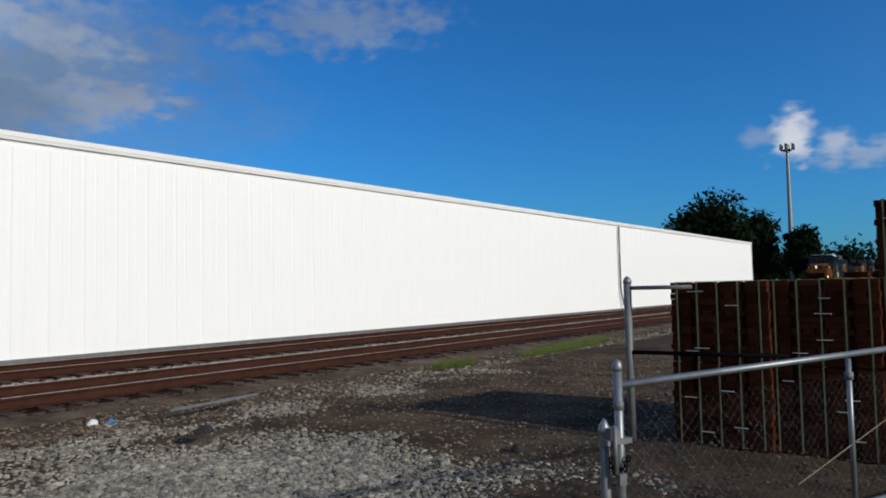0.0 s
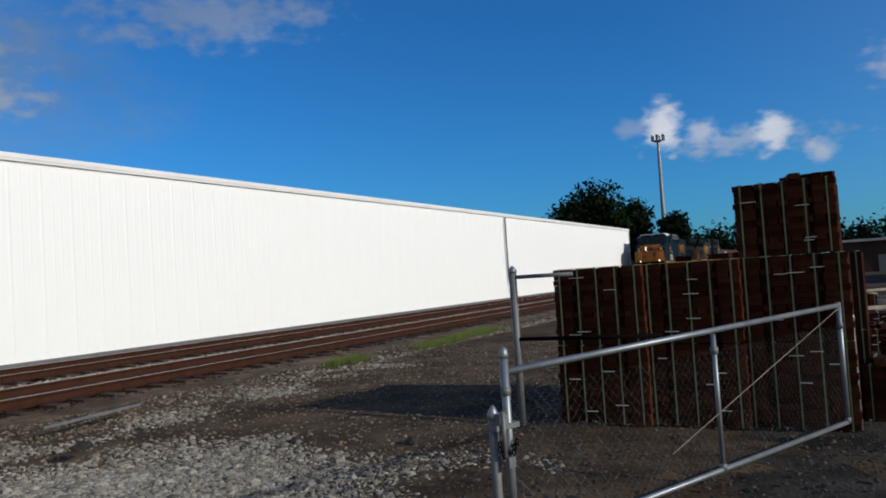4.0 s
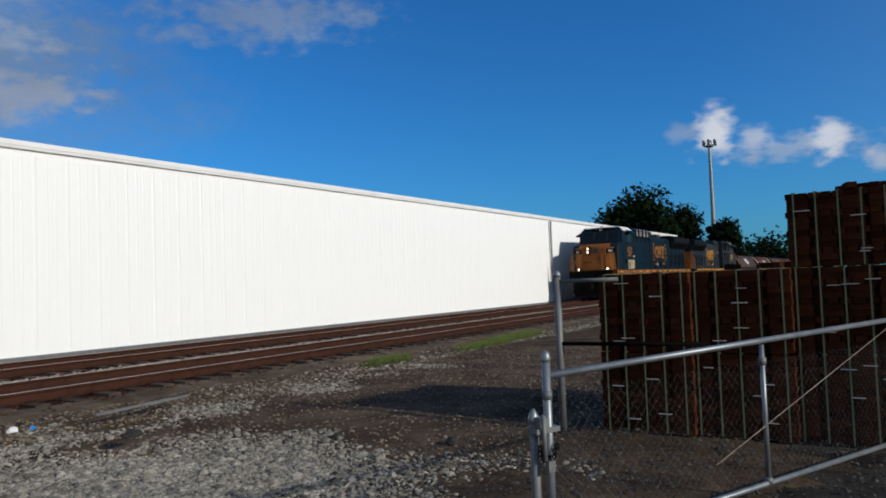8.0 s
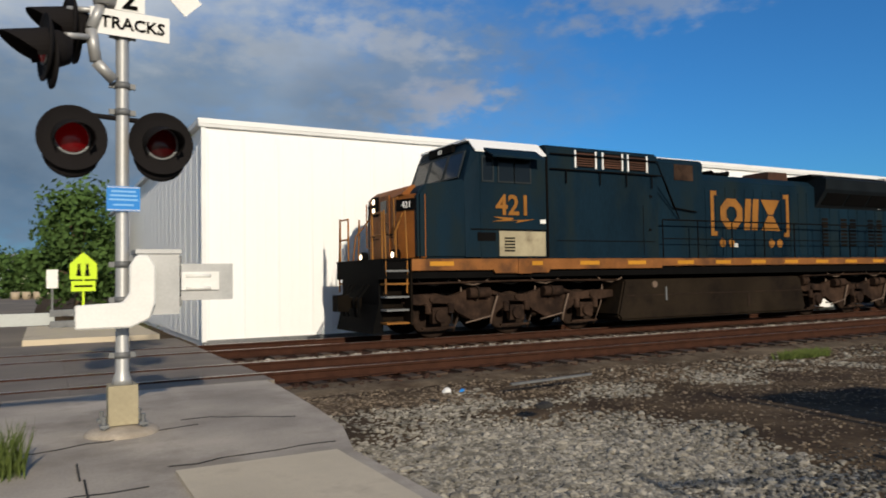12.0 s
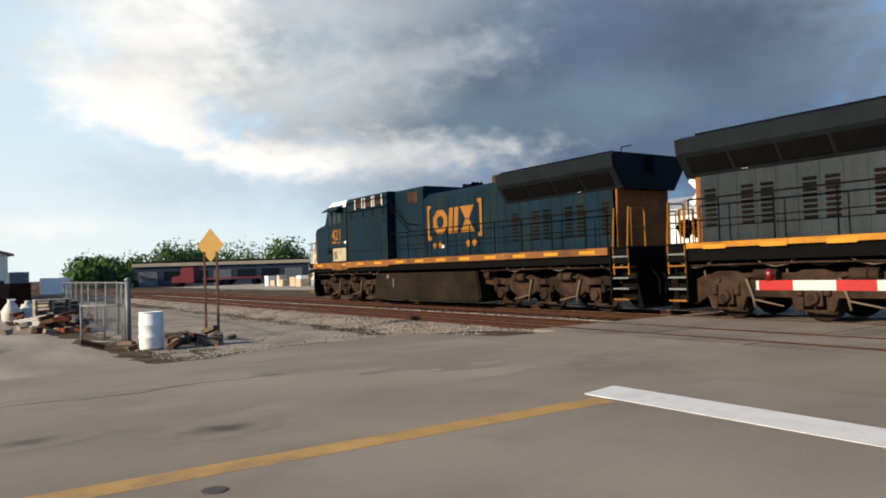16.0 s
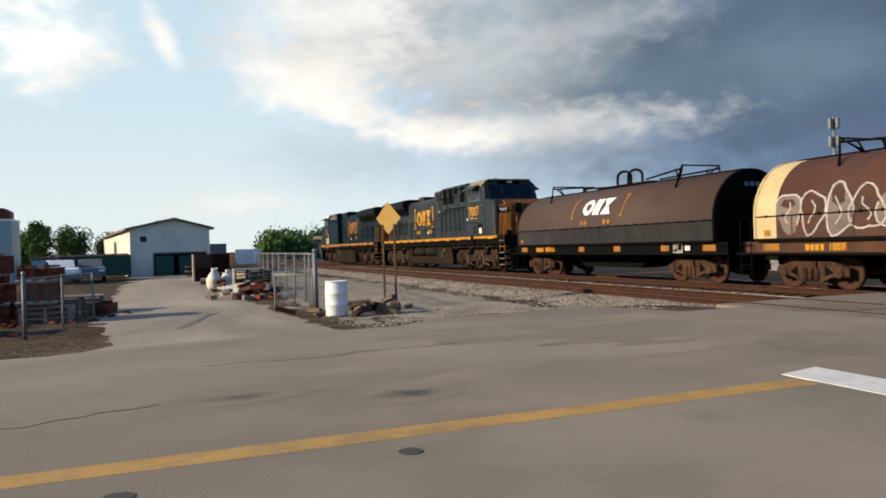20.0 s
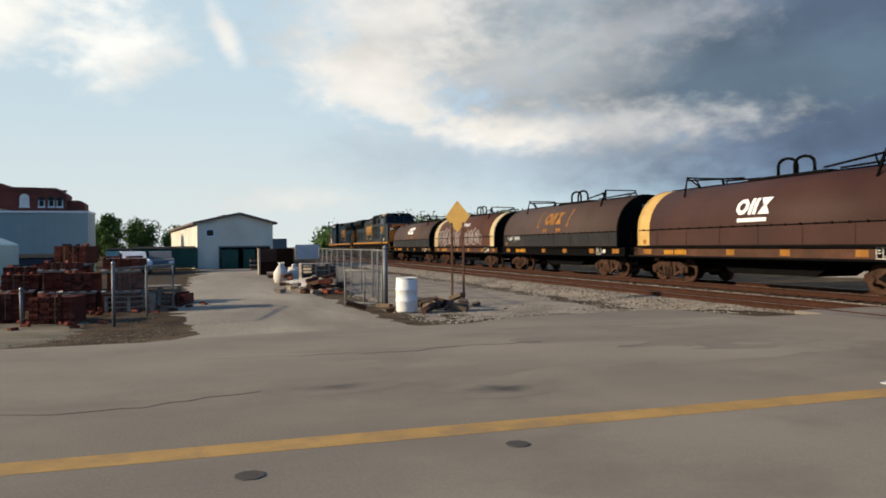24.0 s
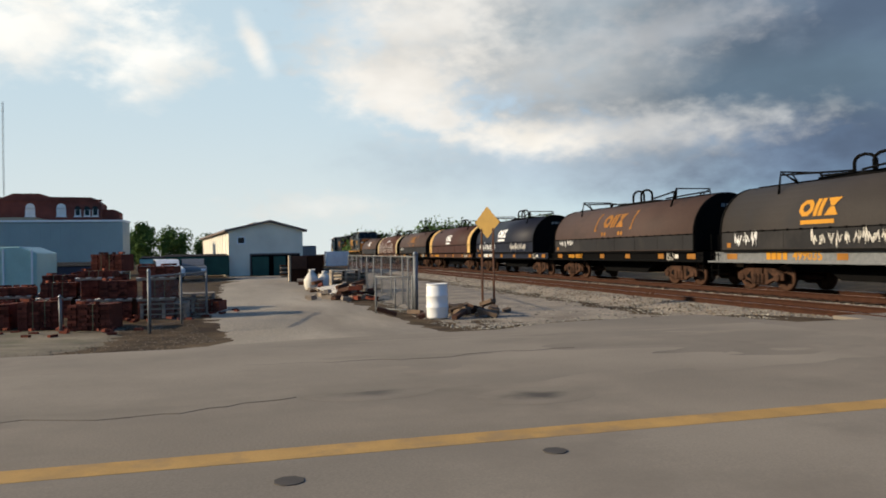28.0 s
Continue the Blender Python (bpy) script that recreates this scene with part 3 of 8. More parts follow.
def loco_truck(parent, xs, style):
    """A three-axle truck: cast side frames, wheelsets, journal boxes, springs, brake gear."""
    x0, xm, x1 = xs
    made = [wheelset(0.53, 0.755, parent, x, material=M_wheel) for x in xs]
    for s in (-1, 1):
        y0, y1 = sorted((s * 1.02, s * 1.17))
        if style == 0:
            low = [(x0 - 0.95, 0.86), (x0 - 0.5, 0.8)]
            high = [(x0 - 0.95, 1.04), (x0 - 0.35, 1.06)]
            for a, b in ((x0, xm), (xm, x1)):
                m = (a + b) / 2
                low += [(a - 0.22, 0.84), (a + 0.22, 0.82), (a + 0.5, 0.6), (m - 0.22, 0.42), (m + 0.22, 0.42), (b - 0.5, 0.6)]
                high += [(a + 0.3, 1.0), (m - 0.3, 1.14), (m + 0.3, 1.14), (b - 0.3, 1.0)]
            low += [(x1 - 0.22, 0.82), (x1 + 0.22, 0.84), (x1 + 0.5, 0.8), (x1 + 0.95, 0.86)]
            high += [(x1 + 0.35, 1.06), (x1 + 0.95, 1.04)]
        else:
            low, high = [(x0 - 1.12, 0.5), (x0 - 0.9, 0.34)], [(x0 - 1.12, 0.86), (x0 - 0.6, 1.06)]
            for x in xs:
                low += [(x - 0.52, 0.55), (x - 0.42, 0.26), (x - 0.27, 0.26), (x - 0.24, 0.62), (x + 0.24, 0.62), (x + 0.27, 0.26), (x + 0.42, 0.26), (x + 0.52, 0.55)]
                high += [(x - 0.4, 1.1), (x - 0.25, 1.16), (x + 0.25, 1.16), (x + 0.4, 1.1)]
            low += [(x1 + 0.9, 0.34), (x1 + 1.12, 0.5)]
            high += [(x1 + 0.6, 1.06), (x1 + 1.12, 0.86)]
        part("truck_frame", soften(prism(BM(), low + high[::-1], y0, y1, "y"), 0.012), M_truck, parent)
        for k in range(5):
            x = x0 - 0.2 + (x1 - x0 + 0.4) * k / 4
            part("frame_boss", lathe(BM(), [(0.07, -0.03), (0.06, 0.03)], (x, s * 1.19, 0.94), "y", 10), M_truck, parent)
        for x in xs:
            bm = box(BM(), x - 0.2, x + 0.2, s * 1.13 - 0.08, s * 1.13 + 0.08, 0.38, 0.74)
            J = part("journal_box", soften(bm, 0.02), M_truck, parent)
            part("bearing_cap", lathe(BM(), [(0.15, -0.08), (0.15, 0.06), (0.11, 0.1)], (x, s * 1.22, 0.55), "y", 14), M_truck, J)
            part("cap_rim", lathe(BM(), [(0.085, 0.09), (0.085, 0.115)], (x, s * 1.22, 0.55), "y", 12), M_wheel, J)
            part("pedestal_tie", box(BM(), x - 0.42, x + 0.42, s * 1.1 - 0.03, s * 1.1 + 0.03, 0.24, 0.29), M_truck, parent)
            for dx in (-0.3, 0.3):
                bm = BM()
                lathe(bm, [(0.075, 0.6), (0.09, 0.63), (0.07, 0.67), (0.09, 0.71), (0.07, 0.75), (0.09, 0.79), (0.075, 0.84)], (x + dx, s * 1.18, 0), "z", 10)
                part("spring", bm, M_truck, parent)
            part("sand_pipe", tube([(x + 0.62, s * 1.12, 1.2), (x + 0.66, s * 1.0, 0.7), (x + 0.56, s * 0.8, 0.14)], 0.022, 6), M_pipe, parent)
        for x in ((x0 + xm) / 2, (xm + x1) / 2):
            bm = BM()
            rod(bm, (x - 0.34, s * 1.26, 1.06), (x + 0.24, s * 1.26, 1.06), 0.13, 12)
            rod(bm, (x + 0.24, s * 1.26, 1.06), (x + 0.5, s * 1.24, 1.0), 0.035, 8)
            C = part("brake_cylinder", bm, M_truck, parent)
            part("cylinder_flange", lathe(BM(), [(0.16, -0.02), (0.16, 0.02)], (x - 0.12, s * 1.26, 1.06), "x", 12), M_wheel, C)
            part("brake_lever", tube([(x + 0.5, s * 1.24, 1.02), (x + 0.34, s * 1.22, 0.55), (x + 0.3, s * 1.2, 0.3)], 0.03, 6), M_pipe, parent)
            part("brake_rod", tube([(x + 0.34, s * 1.22, 0.5), (x - 0.4, s * 1.22, 0.36)], 0.022, 6), M_pipe, parent)
            part("brake_shoe", soften(prism(BM(), [(x - 0.5, 0.32), (x - 0.4, 0.3), (x - 0.34, 0.5), (x - 0.4, 0.72), (x - 0.5, 0.7), (x - 0.45, 0.5)], s * 0.76 - 0.05, s * 0.76 + 0.05), 0.01), M_truck, parent)
        # sagging cables and air lines between truck and sill
        for k in range(6):
            x = x0 - 0.7 + 1.05 * k
            part("cable", tube([(x, s * 1.3, 1.44), (x + 0.18, s * 1.31, 1.3), (x + 0.5, s * 1.32, 1.25), (x + 0.82, s * 1.31, 1.32), (x + 1.0, s * 1.3, 1.44)], 0.02, 5), M_pipe if k % 2 else M_black, parent)
        part("air_line", tube([(x0 - 0.9, s * 1.36, 1.3), (xm, s * 1.36, 1.33), (x1 + 0.9, s * 1.36, 1.3)], 0.025, 6), M_truck, parent)
    return made


def locomotive(number, body, stripe, style, label):
    """A wide-nosed freight locomotive 22.3 m long, its cab end at x = 0."""
    L = thing("locomotive", label, "locomotive", "locomotives of the train")
    P = lambda name, bm, m, lab="": part(name, bm, m, L, lab)
    bm = BM()
    box(bm, 0.6, 21.7, -1.45, 1.45, 1.42, 1.83)
    box(bm, 1.4, 20.9, -0.5, 0.5, 0.9, 1.42)
    P("frame", bm, M_black)
    for s in (-1, 1):
        y0, y1 = sorted((s * 1.45, s * 1.54))
        bm = BM()
        prism(bm, [(1.25, 1.6), (3.4, 1.6), (3.45, 1.52), (5.0, 1.52), (5.05, 1.6), (8.8, 1.6), (8.8, 1.66), (21.0, 1.66), (21.0, 1.86), (1.25, 1.86)] if style == 0 else [(1.25, 1.73), (21.0, 1.73), (21.0, 1.86), (1.25, 1.86)], y0, y1)
        P("side_sill", bm, stripe, "painted side sill stripe")
        for x in (1.7, 4.2, 6.0, 7.6, 9.4, 10.9, 12.4, 13.9, 15.4, 16.9, 18.4, 19.9):
            bm = BM()
            box(bm, x, x + 0.62, s * 1.54 - 0.004, s * 1.54 + 0.004, 1.7, 1.8)
            P("reflector", bm, M_gold)
    bm = BM()
    box(bm, 0.6, 21.7, -1.5, 1.5, 1.83, 1.87)
    P("walkway", bm, M_black)
    # nose
    bm = BM()
    prism(bm, [(1.45, 1.87), (1.45, 3.35), (1.62, 3.56), (2.75, 3.74), (2.75, 1.87)], -1.48, 1.48)
    P("nose", soften(bm, 0.05, 2), body)
    bm = BM()
    prism(bm, [(1.24, -0.75), (1.24, 0.75), (1.5, 1.42), (1.66, 1.5), (1.66, -1.5), (1.5, -1.42)], 1.87, 3.36, "z")
    P("nose_front", soften(bm, 0.03), M_nose, "gold-painted nose front")
    bm = BM()
    prism(bm, [(1.26, 3.36), (1.52, 3.58), (1.62, 3.6), (1.66, 3.36)], -1.0, 1.0)
    P("nose_brow", bm, M_nose)
    D = P("nose_door", soften(box(BM(), 1.21, 1.25, -0.42, 0.16, 1.95, 3.4), 0.012), M_nose)
    part("door_window", soften(box(BM(), 1.198, 1.215, -0.3, 0.04, 2.98, 3.28), 0.02), M_glass_dark, D, "small dark window")
    part("door_handle", tube([(1.2, -0.36, 2.45), (1.15, -0.36, 2.48), (1.15, -0.36, 2.72), (1.2, -0.36, 2.75)], 0.014, 6), M_black, D)
    for s in (-1, 1):
        B = part("number_board", soften(box(BM(), -0.02, 0.05, -0.33, 0.33, -0.13, 0.13), 0.012), M_black, L, "black number board", pose(1.36, s * 1.1, 3.12, 0, 0, -s * 21.2))
        lettered("board_number", number, 0.2, M_white, B, pose(-0.024, 0, -0.07, 90, 0, -90))
        bm = pipe(BM(), [(1.32, s * 0.95, 2.95), (1.02, s * 1.2, 2.5), (0.98, s * 1.3, 1.9)], 0.02, 6)
        P("nose_grab_rail", bm, M_orange)
        P("nose_grab_rail", tube([(1.3, s * 0.82, 3.3), (1.16, s * 0.82, 3.28), (1.16, s * 0.82, 2.2), (1.3, s * 0.82, 2.18)], 0.016, 6), M_orange)
        P("nose_step", box(BM(), 1.22, 1.3, s * 0.6 - 0.14, s * 0.6 + 0.14, 2.44, 2.47), M_black)
    P("nose_seam", box(BM(), 1.232, 1.238, -0.76, 0.76, 2.38, 2.4), M_black)
    bm = BM()
    box(bm, 1.16, 1.3, 0.22, 0.5, 2.95, 3.42)
    P("headlight_housing", soften(bm, 0.02), M_black)
    for z in (3.08, 3.3):
        bm = BM()
        lathe(bm, [(0.068, 1.145), (0.068, 1.165)], (0, 0.36, z), "x", 14)
        P("headlight", bm, M_head, "lit headlight")
    for s in (-1, 1):
        bm = BM()
        rod(bm, (1.05, s * 0.95, 1.97), (1.2, s * 0.95, 1.97), 0.13, 12)
        P("ditch_light_housing", bm, M_black)
        bm = BM()
        lathe(bm, [(0.07, 1.035), (0.07, 1.05)], (0, s * 0.95, 1.97), "x", 14)
        P("ditch_light", bm, M_head, "lit ditch light")
    # cab
    bm = BM()
    prism(bm, [(-1.52, 1.87), (-1.52, 4.4), (-1.18, 4.7), (1.18, 4.7), (1.52, 4.4), (1.52, 1.87)], 3.05, 5.0, "x")
    P("cab", soften(bm, 0.03), body)
    bm = BM()
    vs = [bm.verts.new(p) for p in ((2.66, -1.48, 3.72), (2.66, 1.48, 3.72), (3.06, 1.52, 4.4), (3.06, 1.18, 4.7), (3.06, -1.18, 4.7), (3.06, -1.52, 4.4), (2.96, 1.05, 4.64), (2.96, -1.05, 4.64), (2.66, 1.5, 1.9), (2.66, -1.5, 1.9), (3.06, 1.52, 1.9), (3.06, -1.52, 1.9), (2.9, -1.4, 4.42), (2.9, 1.4, 4.42))]
    bmesh.ops.convex_hull(bm, input=vs)
    P("cab_front", bm, body)
    bm = BM()
    prism(bm, [(-1.22, 4.69), (-1.16, 4.745), (1.16, 4.745), (1.22, 4.69)], 2.9, 5.02, "x")
    for s in (-1, 1):
        prism(bm, [(s * 1.53, 4.39), (s * 1.2, 4.705), (s * 1.17, 4.745), (s * 1.535, 4.43)], 2.95, 5.0, "x")
    P("cab_roof", bm, M_trim if style == 0 else M_roof_sand, "white cab roof" if style == 0 else "sandy dusty cab roof")
    way_x, way_z = 0.24 / math.hypot(0.24, 0.72), 0.72 / math.hypot(0.24, 0.72)
    for a, b in ((-1.22, -0.5), (-0.42, 0.42), (0.5, 1.22)):
        bm = BM()
        box(bm, -0.02, 0.012, a, b, 0.1, 0.72)
        part("windshield", bm, M_glass_dark, L, "dark windshield pane", Matrix.Translation((2.63, 0, 3.72)) @ Matrix(((way_z, 0, way_x, 0), (0, 1, 0, 0), (-way_x, 0, way_z, 0), (0, 0, 0, 1))))
        bm = BM()
        for u, v in ((a - 0.025, a + 0.02), (b - 0.02, b + 0.025)):
            box(bm, -0.03, 0.0, u, v, 0.06, 0.76)
        for u, v in ((0.06, 0.1), (0.72, 0.76)):
            box(bm, -0.03, 0.0, a, b, u, v)
        part("windshield_frame", bm, M_gray_paint, L, "", Matrix.Translation((2.63, 0, 3.72)) @ Matrix(((way_z, 0, way_x, 0), (0, 1, 0, 0), (-way_x, 0, way_z, 0), (0, 0, 0, 1))))
    bm = BM()
    box(bm, 2.84, 3.02, -0.62, 0.62, 4.5, 4.7)
    P("roof_number_board", bm, M_black)
    for s in (-1, 1):
        q = s * 1.52
        for a, b in ((3.15, 3.42), (3.6, 4.02), (4.06, 4.5)):
            bm = BM()
            box(bm, a, b, q - 0.012, q + 0.012, 3.72, 4.26)
            P("side_window", bm, M_glass_dark)
            bm = BM()
            for u, v in ((a - 0.035, a), (b, b + 0.035)):
                box(bm, u, v, q - 0.02, q + 0.02, 3.68, 4.3)
            for u, v in ((3.68, 3.72), (4.26, 4.3)):
                box(bm, a, b, q - 0.02, q + 0.02, u, v)
            P("window_frame", bm, M_gray_paint if style == 0 else M_galv_dull)
        bm = BM()
        prism(bm, [(s * 1.5, 4.5), (s * 1.92, 4.26), (s * 1.92, 4.22), (s * 1.5, 4.44)], 3.2, 4.7, "x")
        P("sunshade", bm, body)
        bm = BM()
        box(bm, 3.58, 4.93, q - 0.02, q + 0.02, 1.92, 2.52)
        P("cabinet_door", soften(bm, 0.008), M_beige if style == 0 else M_gray_paint, "beige cabinet door" if style == 0 else "")
        bm = BM()
        for k in range(5):
            box(bm, 3.72, 4.02, q - 0.026, q + 0.026, 2.03 + 0.075 * k, 2.07 + 0.075 * k)
        P("cabinet_louver", bm, M_black)
        bm = BM()
        box(bm, 2.98, 3.48, q - 0.012, q + 0.012, 2.28, 2.48)
        P("vent", bm, M_black)
        for a in (2.8,):
            bm = BM()
            box(bm, a, 5.0, q - 0.012, q + 0.012, 2.54, 2.57)
            P("belt_rail", bm, M_black)
    # equipment body behind the cab, then the narrower hood
    bm = BM()
    prism(bm, [(-1.5, 1.87), (-1.5, 4.62), (-1.4, 4.71), (1.4, 4.71), (1.5, 4.62), (1.5, 1.87)], 5.03, 8.75, "x")
    P("equipment_body", bm, body)
    bm = BM()
    prism(bm, [(-1.1, 1.87), (-1.1, 4.6), (-1.0, 4.71), (1.0, 4.71), (1.1, 4.6), (1.1, 1.87)], 8.75, 10.95, "x")
    P("blower_body", bm, body)
    bm = BM()
    prism(bm, [(-1.08, 1.87), (-1.08, 4.16), (-0.85, 4.36), (0.85, 4.36), (1.08, 4.16), (1.08, 1.87)], 10.95, 16.2, "x")
    P("engine_hood", bm, body)
    bm = BM()
    prism(bm, [(-1.08, 1.87), (-1.08, 4.0), (1.08, 4.0), (1.08, 1.87)], 16.2, 20.95, "x")
    P("radiator_body", bm, body)
    bm = BM()
    prism(bm, [(-1.08, 3.5), (-1.48, 4.08), (-1.52, 4.42), (-1.3, 4.5), (1.3, 4.5), (1.52, 4.42), (1.48, 4.08), (1.08, 3.5)], 16.1, 21.25, "x")
    P("radiator_wing", bm, M_wing)
    bm = BM()
    box(bm, 15.9, 20.9, -1.15, 1.15, 4.5, 4.58)
    P("radiator_top", bm, M_black)
    for s in (-1, 1):
        for k in range(4):
            bm = BM()
            m_ = Matrix.Translation((16.3 + 1.2 * k, s * 1.285, 3.79)) @ pose(0, 0, 0, -s * 34.6, 0, 0)
            box(bm, 0, 1.1, -0.02, 0.02, -0.22, 0.22)
            part("radiator_screen", bm, M_black, L, "", m_)
    bm = BM()
    box(bm, 20.85, 21.0, -1.08, 1.08, 1.87, 3.6)
    P("rear_end", soften(bm, 0.03), M_nose, "gold-painted rear end")
    bm = BM()
    box(bm, 21.24, 21.3, -0.16, 0.16, 4.0, 4.42)
    P("rear_headlight", bm, M_black)
    for s in (-1, 1):
        q = s * 1.5
        if style == 0:
            bays = [(5.95, 0.62, 4.22), (6.85, 0.62, 4.22), (7.72, 0.62, 4.22)]
        else:
            bays = [(5.2, 0.58, 3.78), (6.2, 0.46, 4.26), (6.92, 0.58, 3.78), (7.82, 0.58, 3.78)]
        for x, w, z in bays:
            G = P("louver_recess", box(BM(), x, x + w, q - 0.008, q + 0.008, z - 0.03, 4.6), M_black)
            for j in range(int((4.58 - z) / 0.06)):
                part("louver", prism(BM(), [(q, z + 0.06 * j), (q + s * 0.035, z + 0.06 * j), (q, z + 0.05 + 0.06 * j)], x, x + w, "x"), M_rust if style == 0 else M_black, G)
            for u in (x - 0.05, x + w):
                part("louver_frame", box(BM(), u, u + 0.05, q - 0.03, q + 0.03, z - 0.05, 4.62), M_trim if style == 0 else body, G)
        if style == 1:
            for x, z in ((2.9, 3.4), (3.0, 2.2), (5.6, 3.66), (6.4, 4.1), (7.2, 3.66), (8.1, 3.66), (8.6, 3.9), (8.6, 3.2), (5.3, 3.4), (2.86, 2.55)):
                P("decal", box(BM(), x, x + 0.1, s * 1.535 - 0.004 if x < 5 else q - 0.02, s * 1.535 + 0.004 if x < 5 else q + 0.02, z, z + 0.06), M_galv_dull)
            P("cabinet_plate", box(BM(), 3.05, 3.35, s * 1.535 - 0.004, s * 1.535 + 0.004, 2.0, 2.28), M_sack, "cream square plate")
            for x in (5.3, 5.95, 6.6, 7.25, 7.9, 8.5):
                P("body_stanchion", tube([(x, q + s * 0.06, 2.2), (x, q + s * 0.06, 3.45)], 0.018, 6), M_black)
            P("body_handrail", tube([(5.1, q + s * 0.06, 3.45), (8.0, q + s * 0.06, 3.45), (8.7, q + s * 0.06, 2.9)], 0.02, 6), M_black)
        bm = BM()
        box(bm, 5.0, 5.06, q - 0.01, q + 0.01, 1.9, 4.4)
        box(bm, 5.3, 8.6, q - 0.01, q + 0.01, 2.3, 2.32)
        if style == 1:
            box(bm, 5.3, 8.6, q - 0.01, q + 0.01, 3.3, 3.32)
        P("panel_seam", bm, M_black)
        bm = BM()
        pipe(bm, [(5.1, q + s * 0.06, 4.48), (8.7, q + s * 0.06, 4.48), (9.7, s * 1.16, 3.3), (10.6, s * 1.16, 3.2)], 0.02, 6)
        pipe(bm, [(5.1, q + s * 0.06, 4.1), (8.9, q + s * 0.06, 4.1), (9.9, s * 1.16, 3.0)], 0.02, 6)
        for x in (5.6, 6.7, 7.6, 8.5):
            rod(bm, (x, q + s * 0.06, 3.75), (x, q + s * 0.06, 4.12), 0.018, 6)
        P("roof_handrail", bm, M_black)
        for x in (5.75, 6.55, 7.35, 8.15) if style else (8.2,):
            P("panel_joint", box(BM(), x, x + 0.018, q - 0.006, q + 0.006, 1.95, 3.28), M_black)
        for x, z in ((5.95, 2.5), (6.75, 2.9), (7.55, 2.45), (8.35, 2.8), (6.2, 3.55), (7.9, 3.6)) if style else ((8.45, 3.5), (8.4, 2.6)):
            P("latch", box(BM(), x, x + 0.09, q - 0.02, q + 0.02, z, z + 0.06), M_black)
        bm = BM()
        box(bm, 9.8, 10.55, s * 1.1 - 0.012, s * 1.1 + 0.012, 4.1, 4.55)
        P("blower_grille", bm, M_truck)
        for k in range(12):
            x = 11.05 + 0.42 * k
            bm = BM()
            box(bm, x, x + 0.385, s * 1.08 - 0.014, s * 1.08 + 0.014, 1.95, 3.95)
            box(bm, x + 0.17, x + 0.21, s * 1.08 - 0.03, s * 1.08 + 0.03, 2.7, 2.8)
            P("hood_door", bm, body)
        for k in range(9):
            x = 16.35 + 0.5 * k
            bm = BM()
            box(bm, x, x + 0.44, s * 1.08 - 0.014, s * 1.08 + 0.014, 1.95, 3.5)
            P("hood_door", bm, body)
            if k % 3 != 1:
                bm = BM()
                for j in range(8):
                    box(bm, x + 0.06, x + 0.38, s * 1.08 - 0.022, s * 1.08 + 0.022, 2.25 + 0.12 * j, 2.33 + 0.12 * j)
                P("door_louver", bm, M_black if k % 2 else M_grime)
        # handrail along the walkway
        bm = BM()
        xs = [8.95, 10.3, 11.7, 13.1, 14.5, 15.9, 17.3, 18.7, 20.1, 20.95]
        for x in xs:
            rod(bm, (x, s * 1.46, 1.86), (x, s * 1.46, 2.92), 0.02, 6)
        pipe(bm, [(8.95, s * 1.46, 2.92), (20.95, s * 1.46, 2.92)], 0.021, 6)
        pipe(bm, [(8.95, s * 1.46, 2.4), (20.95, s * 1.46, 2.4)], 0.014, 6)
        P("handrail", bm, M_black)
        for x0, d in ((0.66, 1), (21.64, -1)):
            bm = BM()
            for dx in (0.0, 0.52):
                x = x0 + d * dx
                pipe(bm, [(x, s * 1.42, 1.1), (x, s * 1.44, 1.9), (x, s * 1.36, 2.95)], 0.022, 6)
            P("grab_rail", bm, M_orange)
            for k in range(5):
                bm = BM()
                box(bm, min(x0, x0 + d * 0.55), max(x0, x0 + d * 0.55), s * 1.3 - 0.16, s * 1.3 + 0.16, 0.42 + 0.29 * k, 0.46 + 0.29 * k)
                P("step", bm, M_orange if k in (0, 3) else M_galv_dull)
            bm = BM()
            x = x0 + d * 0.57
            box(bm, min(x, x + d * 0.05), max(x, x + d * 0.05), s * 1.3 - 0.2, s * 1.3 + 0.2, 0.4, 1.85)
            box(bm, min(x0, x), max(x0, x), s * 1.08 - 0.02, s * 1.08 + 0.02, 0.4, 1.85)
            P("step_well", bm, M_grime)
    # ends: pilot, coupler, end rails, hoses
    for e in (0, 1):
        def X(v):
            return v if e == 0 else 22.3 - v
        bm = BM()
        prism(bm, [(X(0.6), 0.2), (X(0.45), 0.2), (X(0.62), 0.85), (X(0.62), 1.83), (X(0.72), 1.83), (X(0.72), 0.2)], -1.12, 1.12)
        P("pilot", bm, M_black)
        bm = BM()
        box(bm, *sorted((X(0.12), X(0.7))), -0.13, 0.13, 0.75, 1.0)
        box(bm, *sorted((X(0.0), X(0.28))), -0.2, 0.16, 0.68, 1.06)
        P("coupler", soften(bm, 0.03), M_grime)
        bm = BM()
        for y in (-0.62, -0.3, 0.3, 0.62):
            pipe(bm, [(X(0.6), y, 1.3), (X(0.35), y * 0.9, 0.95), (X(0.42), y * 0.8, 0.55)], 0.028, 6)
        P("air_hose", bm, M_black)
        for y in (-1.3, -0.75, 0.75, 1.3):
            P("rail_post", rod(BM(), (X(0.64), y, 1.85), (X(0.64), y, 2.9), 0.022, 6), M_orange)
        for a, b in ((-1.3, -0.75), (0.75, 1.3)):
            for z in (2.4, 2.9):
                P("end_rail", rod(BM(), (X(0.64), a, z), (X(0.64), b, z), 0.02, 6), M_orange)
